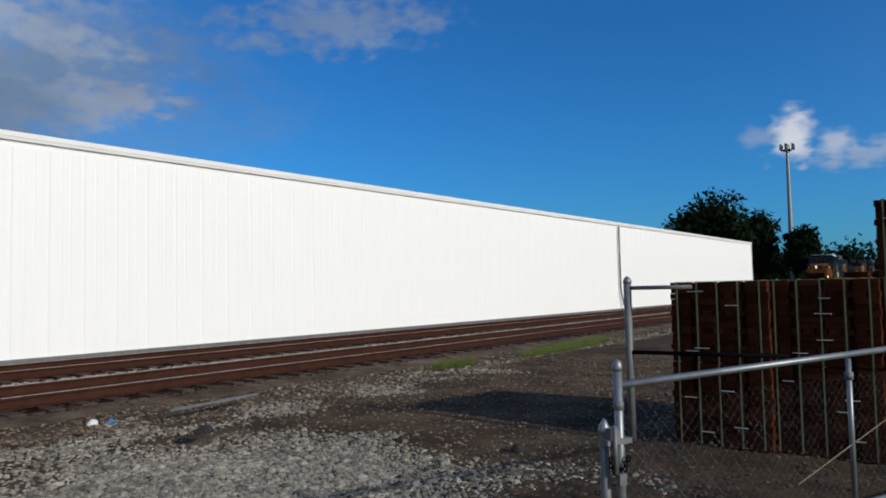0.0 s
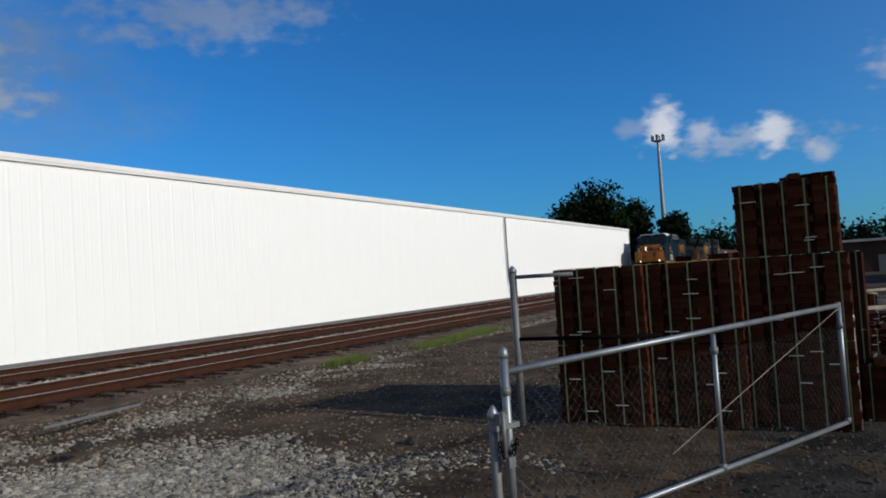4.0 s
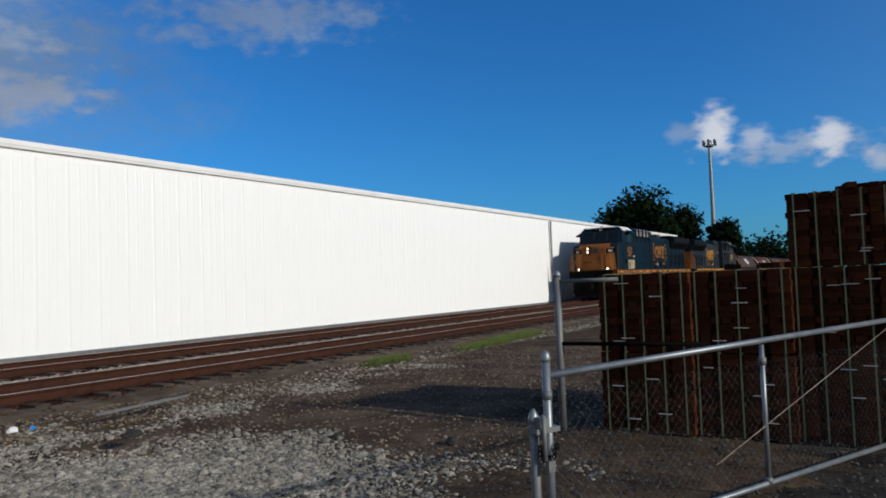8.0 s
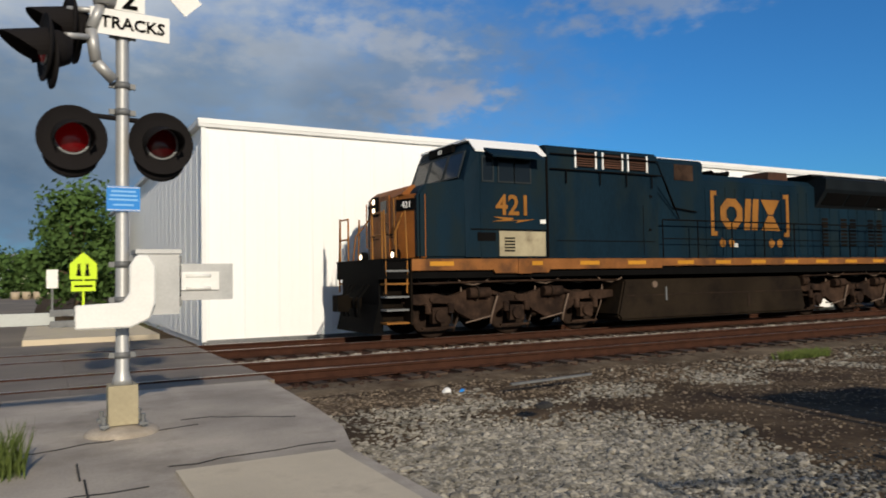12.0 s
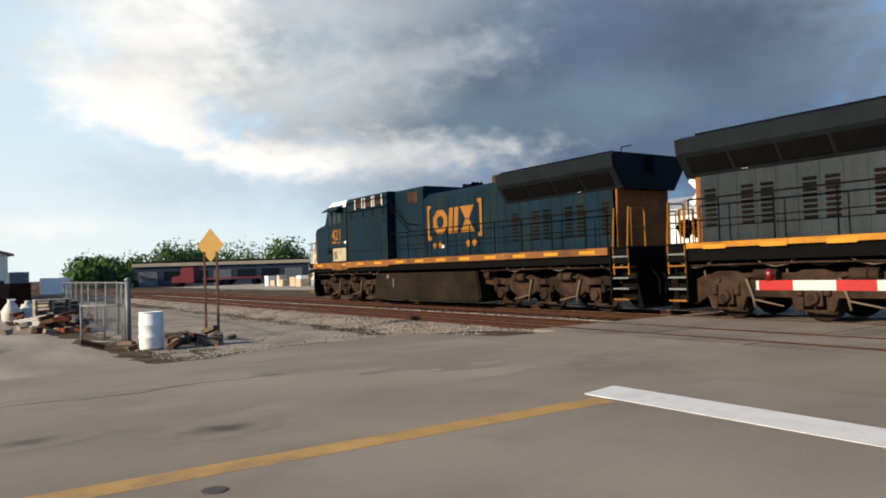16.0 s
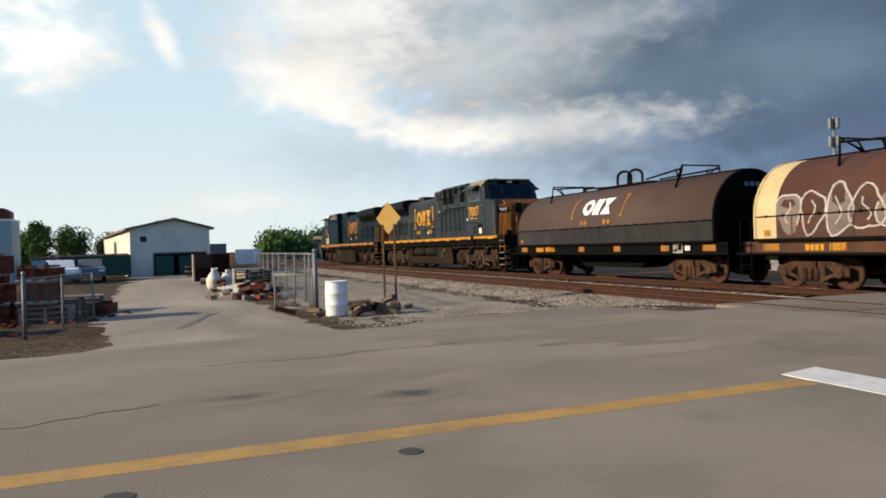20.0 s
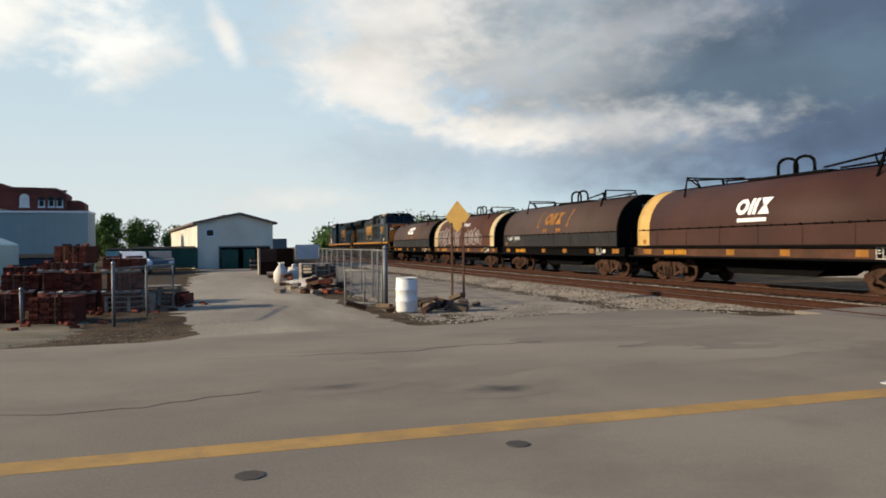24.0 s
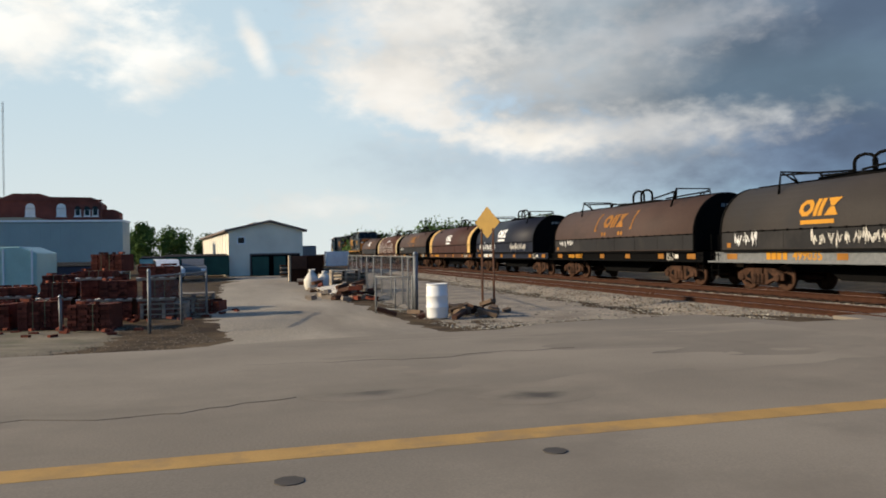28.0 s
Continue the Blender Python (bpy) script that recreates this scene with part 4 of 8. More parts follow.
    # tank, reservoirs, roof gear
    if style == 0:
        bm = prism(BM(), [(7.3, 0.36), (7.42, 0.22), (14.85, 0.22), (14.97, 0.36), (14.75, 1.3), (7.55, 1.3)], -1.44, 1.44)
        T = P("fuel_tank", soften(bm, 0.05, 2), M_tank_dust, "dusty brown fuel tank")
        tops = [(7.6, 14.7)]
    else:
        bm = prism(BM(), [(7.35, 0.5), (7.5, 0.36), (14.95, 0.36), (15.1, 0.5), (15.02, 1.3), (14.5, 1.34), (14.45, 0.8), (10.05, 0.8), (9.95, 1.34), (7.55, 1.34)], -1.44, 1.44)
        T = P("fuel_tank", soften(bm, 0.03), M_tank_dust, "dusty notched fuel tank")
        tops = [(7.6, 9.9)]
    for s in (-1, 1):
        q = s * 1.445
        for a, b in tops:
            part("tank_seam", box(BM(), a, b, q - 0.006, q + 0.006, 0.86, 0.885), M_wheel, T)
        part("fuel_filler", lathe(BM(), [(0.09, -0.03), (0.09, 0.04), (0.05, 0.06)], (8.6, q, 1.16), "y", 12), M_pipe, T)
        part("fuel_gauge", box(BM(), 9.0, 9.06, q - 0.012, q + 0.012, 0.72, 1.08), M_galv_dull, T)
        part("tank_strap", box(BM(), 12.3, 12.4, q - 0.008, q + 0.008, 0.45, 0.8), M_wheel, T)
        for k, x in enumerate((7.9, 8.35, 8.8, 9.4, 11.0, 12.8, 14.1)):
            P("sill_fitting", soften(box(BM(), x, x + (0.16, 0.22, 0.1)[k % 3], s * 1.38 - 0.05, s * 1.38 + 0.05, 1.44, 1.57), 0.015), (M_pipe, M_beige, M_rust, M_black)[k % 4])
        P("air_filter", rod(BM(), (15.05, s * 1.2, 1.15), (15.35, s * 1.2, 1.15), 0.15, 10), M_truck)
        P("jack_pad", soften(box(BM(), 4.1, 4.5, s * 1.5 - 0.055, s * 1.5 + 0.055, 1.5, 1.86), 0.015), stripe if style == 0 else M_black)
        if style == 1:
            for x in (10.22, 12.42):
                bm = lathe(BM(), [(0.1, 0), (0.21, 0.05), (0.26, 0.16), (0.26, 1.72), (0.21, 1.83), (0.1, 1.88)], (x, s * 1.2, 1.09), "x", 20)
                R = P("air_reservoir", bm, M_tank_dust, "dusty brown air reservoir")
                for dx in (0.4, 1.48):
                    part("reservoir_strap", lathe(BM(), [(0.268, dx - 0.03), (0.268, dx + 0.03)], (x, s * 1.2, 1.09), "x", 20), M_wheel, R)
            P("reservoir_pipe", tube([(12.1, s * 1.2, 1.09), (12.2, s * 1.34, 1.2), (12.42, s * 1.2, 1.09)], 0.03, 6), M_pipe)
    bm = BM()
    prism(bm, [(14.6, 4.36), (14.65, 4.68), (15.55, 4.68), (15.6, 4.36)], -0.5, 0.5)
    P("exhaust_stack", bm, M_rust)
    bm = BM()
    box(bm, 12.75, 12.85, -0.08, 0.08, 4.36, 4.5)
    for y in (-0.18, 0, 0.18):
        lathe(bm, [(0.03, 12.6), (0.035, 12.9), (0.1, 13.08)], (0, y, 4.56), "x", 10)
        lathe(bm, [(0.1, 12.4), (0.035, 12.55), (0.03, 12.7)], (0, y * 0.7, 4.56), "x", 10)
    P("horn", bm, M_black)
    bm = BM()
    rod(bm, (3.9, 0.3, 4.74), (3.9, 0.3, 4.86), 0.03, 6)
    rod(bm, (3.7, 0.3, 4.86), (4.1, 0.3, 4.86), 0.02, 6)
    pipe(bm, [(20.7, -0.5, 4.57), (20.7, -0.5, 4.75), (21.1, -0.5, 4.75)], 0.015, 6)
    P("antenna", bm, M_black)
    loco_truck(L, (2.12, 4.26, 6.43), style)
    loco_truck(L, (15.87, 18.04, 20.18), style)
    for s in (-1, 1):
        q = s * 1.535
        x = 4.0
        lettered("road_number", number, 0.68, M_orange if style == 0 else M_gold, L, side_pose(x, q, 2.92, s), "gold painted road number")
        bm = BM()
        prism(bm, [(-0.62, 0.02), (0.0, 0.0), (-0.08, -0.06), (0.62, -0.02), (0.05, -0.12), (0.12, -0.06), (-0.62, -0.1), (-0.3, -0.04)], 0, 0.006, "z")
        bmesh.ops.recalc_face_normals(bm, faces=bm.faces)
        part("number_flash", bm, M_orange if style == 0 else M_gold, L, "gold flash under the number", side_pose(x, q, 2.84, s))
        bm = BM()
        box(bm, 4.78, 4.95, q - 0.004, q + 0.004, 2.72, 2.82)
        P("decal", bm, M_white)
        emblem("emblem", 0.95, M_orange if style == 0 else M_gold, L, side_pose(13.0, s * 1.105, 2.72, s), True, "large faded gold emblem")
        for x, z in ((10.0, 3.4), (16.6, 3.7), (8.9, 3.5), (12.2, 2.2), (19.5, 3.55)) if style else ((12.2, 2.2), (19.5, 3.55)):
            bm = BM()
            box(bm, x, x + 0.16, s * 1.1 - 0.02, s * 1.1 + 0.02, z, z + 0.11)
            P("decal", bm, M_white)
    lettered("board_number", number, 0.15, M_white, L, pose(2.835, 0, 4.53, 90, 0, -90))
    return L


# colours of the covered coil cars, front to back: shell, end bands, emblem, emblem brackets
M_shell_gray = mat("gray_brown_shell", (0.075, 0.047, 0.038), 0.65, 0, 0.25, 0.5, 18, 0.04, (0.052, 0.038, 0.033), 0.55, 0.5, spec=0.12)
M_shell_brown = mat("brown_shell", (0.058, 0.027, 0.021), 0.6, 0, 0.25, 0.5, 18, 0.04, (0.045, 0.024, 0.02), 0.57, 0.4, spec=0.12)
M_shell_rust = mat("rusty_shell", (0.085, 0.037, 0.026), 0.7, 0, 0.3, 0.5, 18, 0.05, (0.05, 0.032, 0.028), 0.53, 0.5, spec=0.1)
M_shell_black = mat("blue_black_shell", (0.0135, 0.0155, 0.025), 0.5, 0, 0.25, 0.5, 18, 0.03, (0.022, 0.022, 0.029), 0.58, 0.4, spec=0.12)
M_shell_dark = mat("dark_gray_shell", (0.042, 0.036, 0.032), 0.65, 0, 0.25, 0.5, 18, 0.04, (0.035, 0.033, 0.033), 0.57, 0.4, spec=0.12)
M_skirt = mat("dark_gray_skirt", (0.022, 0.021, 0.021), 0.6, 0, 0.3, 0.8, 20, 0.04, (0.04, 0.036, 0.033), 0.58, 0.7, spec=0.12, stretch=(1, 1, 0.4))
M_band = mat("yellow_end_band", (0.55, 0.34, 0.11), 0.6, 0, 0.2, 1, 20, 0.04, (0.3, 0.17, 0.07), 0.6, 0.8)
M_cream_band = mat("cream_end_band", (0.5, 0.38, 0.2), 0.6, 0, 0.2, 1, 20, 0.04, (0.3, 0.2, 0.1), 0.6, 0.8)
M_spray = mat("sprayed_white", (0.40, 0.36, 0.33), 0.7, 0, 0.3, 3, 40, 0.02)
M_spray_gray = mat("gray_spray_fill", (0.15, 0.115, 0.10), 0.7, 0, 0.3, 1.5, 30, 0.02)
CARS = [
    (M_shell_gray, None, M_white, True, 0, M_black, "gray-brown round-hooded coil car", M_skirt, "493496"),
    (M_shell_rust, M_cream_band, None, False, 3, M_rust, "rusty coil car with cream bands and white graffiti", None, "1057"),
    (M_shell_gray, None, M_orange, True, 1, M_black, "gray-brown coil car with faded gold emblem", M_skirt, ""),
    (M_shell_brown, M_band, M_white, False, 0, M_rust, "dark brown coil car with yellow end bands", None, ""),
    (M_shell_black, None, M_white, False, 2, M_shell_black, "blue-black coil car with white graffiti", None, "499762"),
    (M_shell_gray, None, M_orange, True, 1, M_black, "gray-brown coil car with faded gold emblem", M_skirt, "493357"),
    (M_shell_dark, None, M_gold, False, 2, M_galv_dull, "dark gray coil car with bright gold emblem", M_skirt, "499035"),
    (M_shell_brown, None, M_white, False, 0, M_black, "dark brown round-hooded coil car", None, ""),
    (M_shell_gray, None, M_orange, True, 0, M_black, "gray-brown coil car with faded gold emblem", M_skirt, ""),
    (M_shell_rust, None, M_white, False, 1, M_rust, "rusty round-hooded coil car", None, ""),
    (M_shell_dark, None, M_white, False, 0, M_black, "dark gray round-hooded coil car", None, ""),
    (M_shell_brown, M_band, M_white, False, 0, M_black, "dark brown coil car with yellow end bands", None, ""),
]
HX0, HX1 = 0.85, 13.55
ARC = [(-1.45, 1.36), (-1.45, 1.95)] + [(-1.45 * math.cos(radians(a)), 1.95 + 1.52 * math.sin(radians(a))) for a in range(10, 180, 10)] + [(1.45, 1.95), (1.45, 1.36)]


M_car_truck = mat("dark_truck_dirt", (0.065, 0.034, 0.022), 0.92, 0, 0.4, 2.5, 25, 0.25, (0.02, 0.013, 0.01), 0.55, 1.2, spec=0.05)


def freight_truck(C, xc):
    for dx in (-0.86, 0.86):
        wheelset(0.42, 0.755, C, xc + dx, material=M_car_truck)
    for s in (-1, 1):
        y0, y1 = sorted((s * 0.95, s * 1.09))
        bm = BM()
        prism(bm, [(xc - 1.12, 0.36), (xc - 0.62, 0.34), (xc - 0.3, 0.2), (xc + 0.3, 0.2), (xc + 0.62, 0.34), (xc + 1.12, 0.36), (xc + 1.12, 0.58), (xc + 0.6, 0.76), (xc - 0.6, 0.76), (xc - 1.12, 0.58)], y0, y1)
        part("side_frame", soften(bm, 0.015), M_car_truck, C)
        for q in (-1, 1):
            bm = BM()
            prism(bm, [(xc + q * 0.42, 0.36), (xc + q * 0.68, 0.46), (xc + q * 0.42, 0.64)], s * 1.09 - 0.006, s * 1.09 + 0.008)
            part("frame_opening", bm, M_black, C)
            bm = BM()
            lathe(bm, [(0.12, -0.08), (0.12, 0.08)], (xc + q * 0.86, s * 1.08, 0.45), "y", 12)
            part("bearing", bm, M_car_truck, C)
        for dx in (-0.18, 0, 0.18):
            bm = BM()
            lathe(bm, [(0.07, 0.26), (0.08, 0.3), (0.06, 0.35), (0.08, 0.4), (0.06, 0.45), (0.08, 0.5), (0.07, 0.56)], (xc + dx, s * 1.1, 0), "z", 8)
            part("spring", bm, M_car_truck, C)
    bm = BM()
    box(bm, xc - 0.2, xc + 0.2, -1.15, 1.15, 0.56, 0.74)
    part("bolster", bm, M_car_truck, C)


def on_hood(x, h, s, r):
    """A point r above the side of a hood; h runs up the side and round the curve."""
    a = (h - 1.95) / 1.5
    return Vector((x, s * (1.45 + r) * (math.cos(a) if a > 0 else 1), h if a < 0 else 1.95 + (1.52 + r) * math.sin(a)))


def ribbon(pts, s, wide):
    """One flat stroke of paint through points (x, h) on the side of a hood."""
    bm = BM()
    rows = []
    for k, (x, h) in enumerate(pts):
        (xa, ha), (xb, hb) = pts[max(0, k - 1)], pts[min(len(pts) - 1, k + 1)]
        n = Vector((hb - ha, xa - xb)).normalized() * wide
        rows.append([bm.verts.new(on_hood(x + q * n.x, h + q * n.y, s, r)) for q, r in ((1, 0.002), (1, 0.012), (-1, 0.012), (-1, 0.002))])
    for a, b in zip(rows, rows[1:]):
        for i in range(4):
            bm.faces.new((a[i], a[(i + 1) % 4], b[(i + 1) % 4], b[i]))
    bm.faces.new(rows[0])
    bm.faces.new(rows[-1][::-1])
    bmesh.ops.recalc_face_normals(bm, faces=bm.faces)
    return bm


def scrawl(C, s, x, z, n, size, seed, m, fill=None):
    """A run of sprayed bubble shapes: tall wobbling loops, some filled, with inner strokes."""
    rnd = random.Random(seed)
    for k in range(0 if fill else n):
        px = x + k * size * 0.74
        pts = [(px, z - 0.3 * size * rnd.random())]
        for j in range(rnd.randrange(4, 7)):
            up = 1 if j % 2 == k % 2 else -1
            pts.append((px + size * (0.12 * j + rnd.uniform(-0.04, 0.16)), z + up * size * rnd.choice((0.2, 0.32, 0.45, 0.7 if k % 3 == 0 else 0.4))))
        line = []
        for (xa, ha), (xb, hb) in zip(pts, pts[1:]):
            line += [(xa + (xb - xa) * q + 0.04 * size * math.sin(3 * q + j), ha + (hb - ha) * q) for q in (0, 0.33, 0.67)]
        part("graffiti", ribbon(line + pts[-1:], s, size * rnd.uniform(0.028, 0.045)), m, C, "sprayed white graffiti" if k == 0 else "")
        if k % 3 == 1:
            ring = [(px + size * (0.2 + 0.16 * math.cos(a * 0.6)), z + size * 0.2 * math.sin(a * 0.6)) for a in range(9)]
            part("graffiti", ribbon(ring, s, size * 0.035), m, C)
    for k in range(n if fill else 0):
        px = x + k * size * 0.72
        w, h = size * rnd.uniform(0.34, 0.44), size * rnd.uniform(0.46, 0.62)
        lean, ph = rnd.uniform(-0.15, 0.25), rnd.uniform(0, 6)
        loop = []
        for j in range(19):
            a = ph + j * 2 * math.pi / 18
            q = 1 + 0.16 * math.sin(3 * a + k) + rnd.uniform(-0.05, 0.05)
            loop.append((px + w * q * math.cos(a) + lean * h * math.sin(a), z + h * q * math.sin(a)))
        if fill and k % 2 == 0:
            bm = BM()
            mid = bm.verts.new(on_hood(px, z, s, 0.009))
            ring = [bm.verts.new(on_hood(u, v, s, 0.007)) for u, v in loop[:18]]
            for j in range(18):
                bm.faces.new((mid, ring[j], ring[(j + 1) % 18]))
            bmesh.ops.recalc_face_normals(bm, faces=bm.faces)
            part("graffiti_fill", bm, fill, C)
        cut = loop if rnd.random() < 0.55 else loop[:rnd.randrange(11, 16)]
        part("graffiti", ribbon(cut, s, (0.022 if fill else size * 0.045)), m, C, "sprayed white graffiti" if k == 0 else "")
        t = [(px + lean * h * v + 0.3 * w * math.sin(5 * v + k), z + h * v) for v in (-0.55, -0.3, -0.05, 0.2, 0.5)]
        part("graffiti", ribbon(t, s, 0.018 if fill else size * 0.035), m, C)


def coil_car(spec, seed):
    shell, band, logo, brackets, spray, sill_m, label, skirt, number = spec
    rnd = random.Random(seed)
    hx1 = 11.9 if shell == M_shell_black else 10.4 if number == "499035" else HX1
    C = thing("coil_car", label, "railway car", "coil cars of the train")
    P = lambda name, bm, m, lab="": part(name, bm, m, C, lab)
    bm = BM()
    prism(bm, ARC, HX0, hx1, "x")
    for f in bm.faces:
        f.smooth = abs(f.normal.x) < 0.5 and f.normal.z > 0.05
    P("hood", bm, shell)
    for x in (HX0, hx1):
        d = -1 if x < 5 else 1
        bm = BM()
        prism(bm, [(y * 0.985, 1.36 + (z - 1.36) * 0.985) for y, z in ARC], *sorted((x, x + d * 0.085)), "x")
        P("hood_end", bm, M_black, "black hood end")
        bm = BM()
        for a, b in ((0.0, 0.07),):
            prism(bm, [(y * 1.02, 1.36 + (z - 1.36) * 1.012) for y, z in ARC], *sorted((x - d * 0.0, x + d * 0.07)), "x")
        P("hood_rim", bm, M_black if not band else band)
        if band:
            bm = BM()
            prism(bm, [(y * 1.004, 1.36 + (z - 1.36) * 1.003) for y, z in ARC], *sorted((x, x - d * 0.7)), "x")
            P("end_band", bm, band, "faded yellow end band")
        for y in (-0.3, -0.08, 0.14):
            bm = BM()
            box(bm, *sorted((x + d * 0.085, x + d * 0.091)), y, y + 0.16, 2.95, 3.08)
            P("mark", bm, M_galv_dull)
    for s in (-1, 1):
        bm = BM()
        y = s * 1.45
        box(bm, HX0, hx1, y - 0.02, y + 0.02, 1.93, 1.965)
        for k in range(int((hx1 - HX0) / 0.57)):
            x = HX0 + 0.35 + k * 0.57
            box(bm, x, x + 0.05, y - 0.045, y + 0.045, 1.92, 1.985)
        P("hood_seam", bm, M_black)
        bm = BM()
        box(bm, HX0 - 0.05, hx1 + 0.05, s * 1.4 - 0.08, s * 1.4 + 0.08, 1.28, 1.36)
        P("hood_base", bm, M_black)
        bm = BM()
        box(bm, 0.35, 14.05, s * 1.3 - 0.06, s * 1.3 + 0.06, 0.98, 1.28)
        P("side_sill", bm, sill_m)
        bm = BM()
        box(bm, 0.15, 14.25, s * 1.42 - 0.12, s * 1.42 + 0.12, 0.92, 0.98)
        P("running_board", bm, M_galv_dull if sill_m == M_galv_dull else M_black)
        for x in (1.0, 3.2, 5.9, 8.3, 11.0, 13.0):
            bm = BM()
            box(bm, x, x + (0.55 if x in (1.0, 13.0) else 0.4), s * 1.36 - 0.008, s * 1.36 + 0.008, 1.03, 1.22)
            P("reflector", bm, M_orange)
        paint = M_white if sill_m == M_shell_black else M_gold
        big = {"499762": 0.36, "499035": 0.4, "493496": 0.27, "493357": 0.27}.get(number, 0.24)
        x = {"499035": 3.0}.get(number, 2.4) if s < 0 else 9.0
        for k in range(4):
            P("mark", box(BM(), x + big * 0.62 * k, x + big * (0.62 * k + 0.46), s * 1.364 - 0.006, s * 1.364 + 0.006, 1.03, 1.03 + big * 0.66), paint)
        xn = x + big * 2.75
        if number:
            wide = big * 0.56 * len(number)
            lettered("car_number", number, big, paint, C, side_pose(xn + wide / 2, s * 1.366, 1.03, s), "painted car number")
        else:
            for k in range(5):
                P("mark", box(BM(), xn + big * 0.6 * k, xn + big * (0.6 * k + 0.44), s * 1.364 - 0.006, s * 1.364 + 0.006, 1.03, 1.03 + big * 0.66), paint)
        p, w = s * 1.362 - 0.006, s * 1.362 + 0.006
        D = P("data_plate", box(BM(), 11.62, 12.06, s * 1.358 - 0.006, s * 1.358 + 0.006, 0.98, 1.28), M_black, "black data plate with white border")
        bm = BM()
        for a, b, c, d in ((11.62, 12.06, 1.26, 1.28), (11.62, 12.06, 0.98, 1.0), (11.62, 11.64, 1.0, 1.26), (12.04, 12.06, 1.0, 1.26), (11.82, 11.84, 1.0, 1.26), (11.68, 11.76, 1.12, 1.15), (11.68, 11.76, 1.19, 1.22), (11.88, 12.0, 1.04, 1.06)):
            box(bm, a, b, p, w, c, d)
        part("plate_border", bm, M_sack, D)
        P("small_plate", box(BM(), 12.18, 12.42, s * 1.36 - 0.008, s * 1.36 + 0.008, 1.05, 1.2), M_sack, "small white plate")
        P("hood_placard", box(BM(), HX0 + 0.3, HX0 + 0.5, s * 1.462 - 0.006, s * 1.462 + 0.006, 1.42, 1.58), M_orange)
        if logo:
            mid = {M_shell_black: 6.3, M_shell_dark: hx1 / 2 + 0.05}.get(shell, 7.18)
            emblem("emblem", 0.68 if brackets else 0.54, logo, C, None, brackets, "painted emblem", (2.42 if brackets else 2.3, s, mid), 2.5, M_orange if brackets else None)
        if skirt:
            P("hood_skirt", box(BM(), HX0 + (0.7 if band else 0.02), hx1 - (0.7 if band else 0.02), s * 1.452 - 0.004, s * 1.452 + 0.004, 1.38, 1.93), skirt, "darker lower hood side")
        for k in range(int((hx1 - HX0) / 1.8)):
            x = HX0 + 1.2 + 1.8 * k
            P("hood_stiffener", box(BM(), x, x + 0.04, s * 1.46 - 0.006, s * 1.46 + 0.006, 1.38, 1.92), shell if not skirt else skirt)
        for x in (0.45, 13.95):
            bm = BM()
            for dx in (-0.2, 0.2):
                rod(bm, (x + dx, s * 1.45, 0.35), (x + dx, s * 1.45, 1.9 if x < 5 else 1.3), 0.015, 6)
            for z in (0.37, 0.64, 1.2):
                rod(bm, (x - 0.2, s * 1.45, z), (x + 0.2, s * 1.45, z), 0.014, 6)
            P("ladder", bm, M_black)
        if spray and s < 0:
            if spray == 1:
                scrawl(C, s, HX0 + 0.65, 1.78, 3, 0.34, seed, M_white)
                scrawl(C, s, HX0 + 1.6, 1.8, 3, 0.34, seed + 5, M_white)
            if spray == 2:
                scrawl(C, s, HX0 + 0.75, 1.72, 3 if number == "499035" else 9, 0.55, seed, M_white)
                scrawl(C, s, HX0 + 4.2 if number == "499035" else 8.0, 1.66, 9, 0.42, seed + 7, M_sack)
            if spray == 3:
                scrawl(C, s, HX0 + 1.1, 2.02, 7, 1.05, seed, M_spray, M_spray_gray)
                scrawl(C, s, HX0 + 7.2, 1.95, 6, 0.85, seed + 11, M_spray, M_spray_gray)
                scrawl(C, s, 6.6, 2.85, 9, 0.3, seed + 3, M_white)
    # lifting gear on the roof
    bm = BM()
    box(bm, HX0 + 0.2, hx1 - 0.2, -0.1, 0.1, 3.45, 3.51)
    hm = (HX0 + hx1) / 2
    box(bm, hm - 1.7, hm + 1.7, -0.18, 0.18, 3.47, 3.56)
    P("roof_spine", bm, M_black)
    for x in (hm - 0.35, hm + 0.35):
        pts = [(x, -0.28, 3.5), (x, -0.28, 3.85)] + [(x, -0.28 * math.cos(radians(a)), 3.85 + 0.22 * math.sin(radians(a))) for a in range(30, 180, 30)] + [(x, 0.28, 3.85), (x, 0.28, 3.5)]
        P("lifting_hoop", tube([(px + (0.28 + y), y * 0.4, z) for px, y, z in pts], 0.05, 6), M_black)
    for x, d in ((HX0 + 2.25, 1), (hx1 - 2.25, -1)):
        for s in (-1, 1):
            P("stacking_leg", tube([(x, s * 0.95, 3.1), (x - d * 0.12, s * 0.75, 3.82), (x + d * 0.35, s * 0.5, 3.42)], 0.04, 6), M_black)
            P("stacking_bar", tube([(x - d * 0.08, s * 0.76, 3.72), (x + d * 2.4, s * 0.3, 3.6)], 0.032, 6), M_black)
            P("stacking_brace", tube([(x + d * 0.35, s * 0.5, 3.42), (x + d * 0.3, s * 0.7, 3.74)], 0.025, 6), M_black)
        P("stacking_bar", tube([(x - d * 0.12, -0.75, 3.82), (x - d * 0.12, 0.75, 3.82)], 0.027, 6), M_black)
    bm = BM()
    box(bm, 0.5, 13.9, -0.35, 0.35, 0.62, 0.98)
    box(bm, 0.35, 14.05, -1.25, 1.25, 0.95, 1.2)
    P("underframe", bm, M_black)
    bm = BM()
    prism(bm, [(4.4, 0.98), (5.4, 0.42), (9.0, 0.42), (10.0, 0.98)], -0.75, 0.75)
    P("trough", bm, M_black)
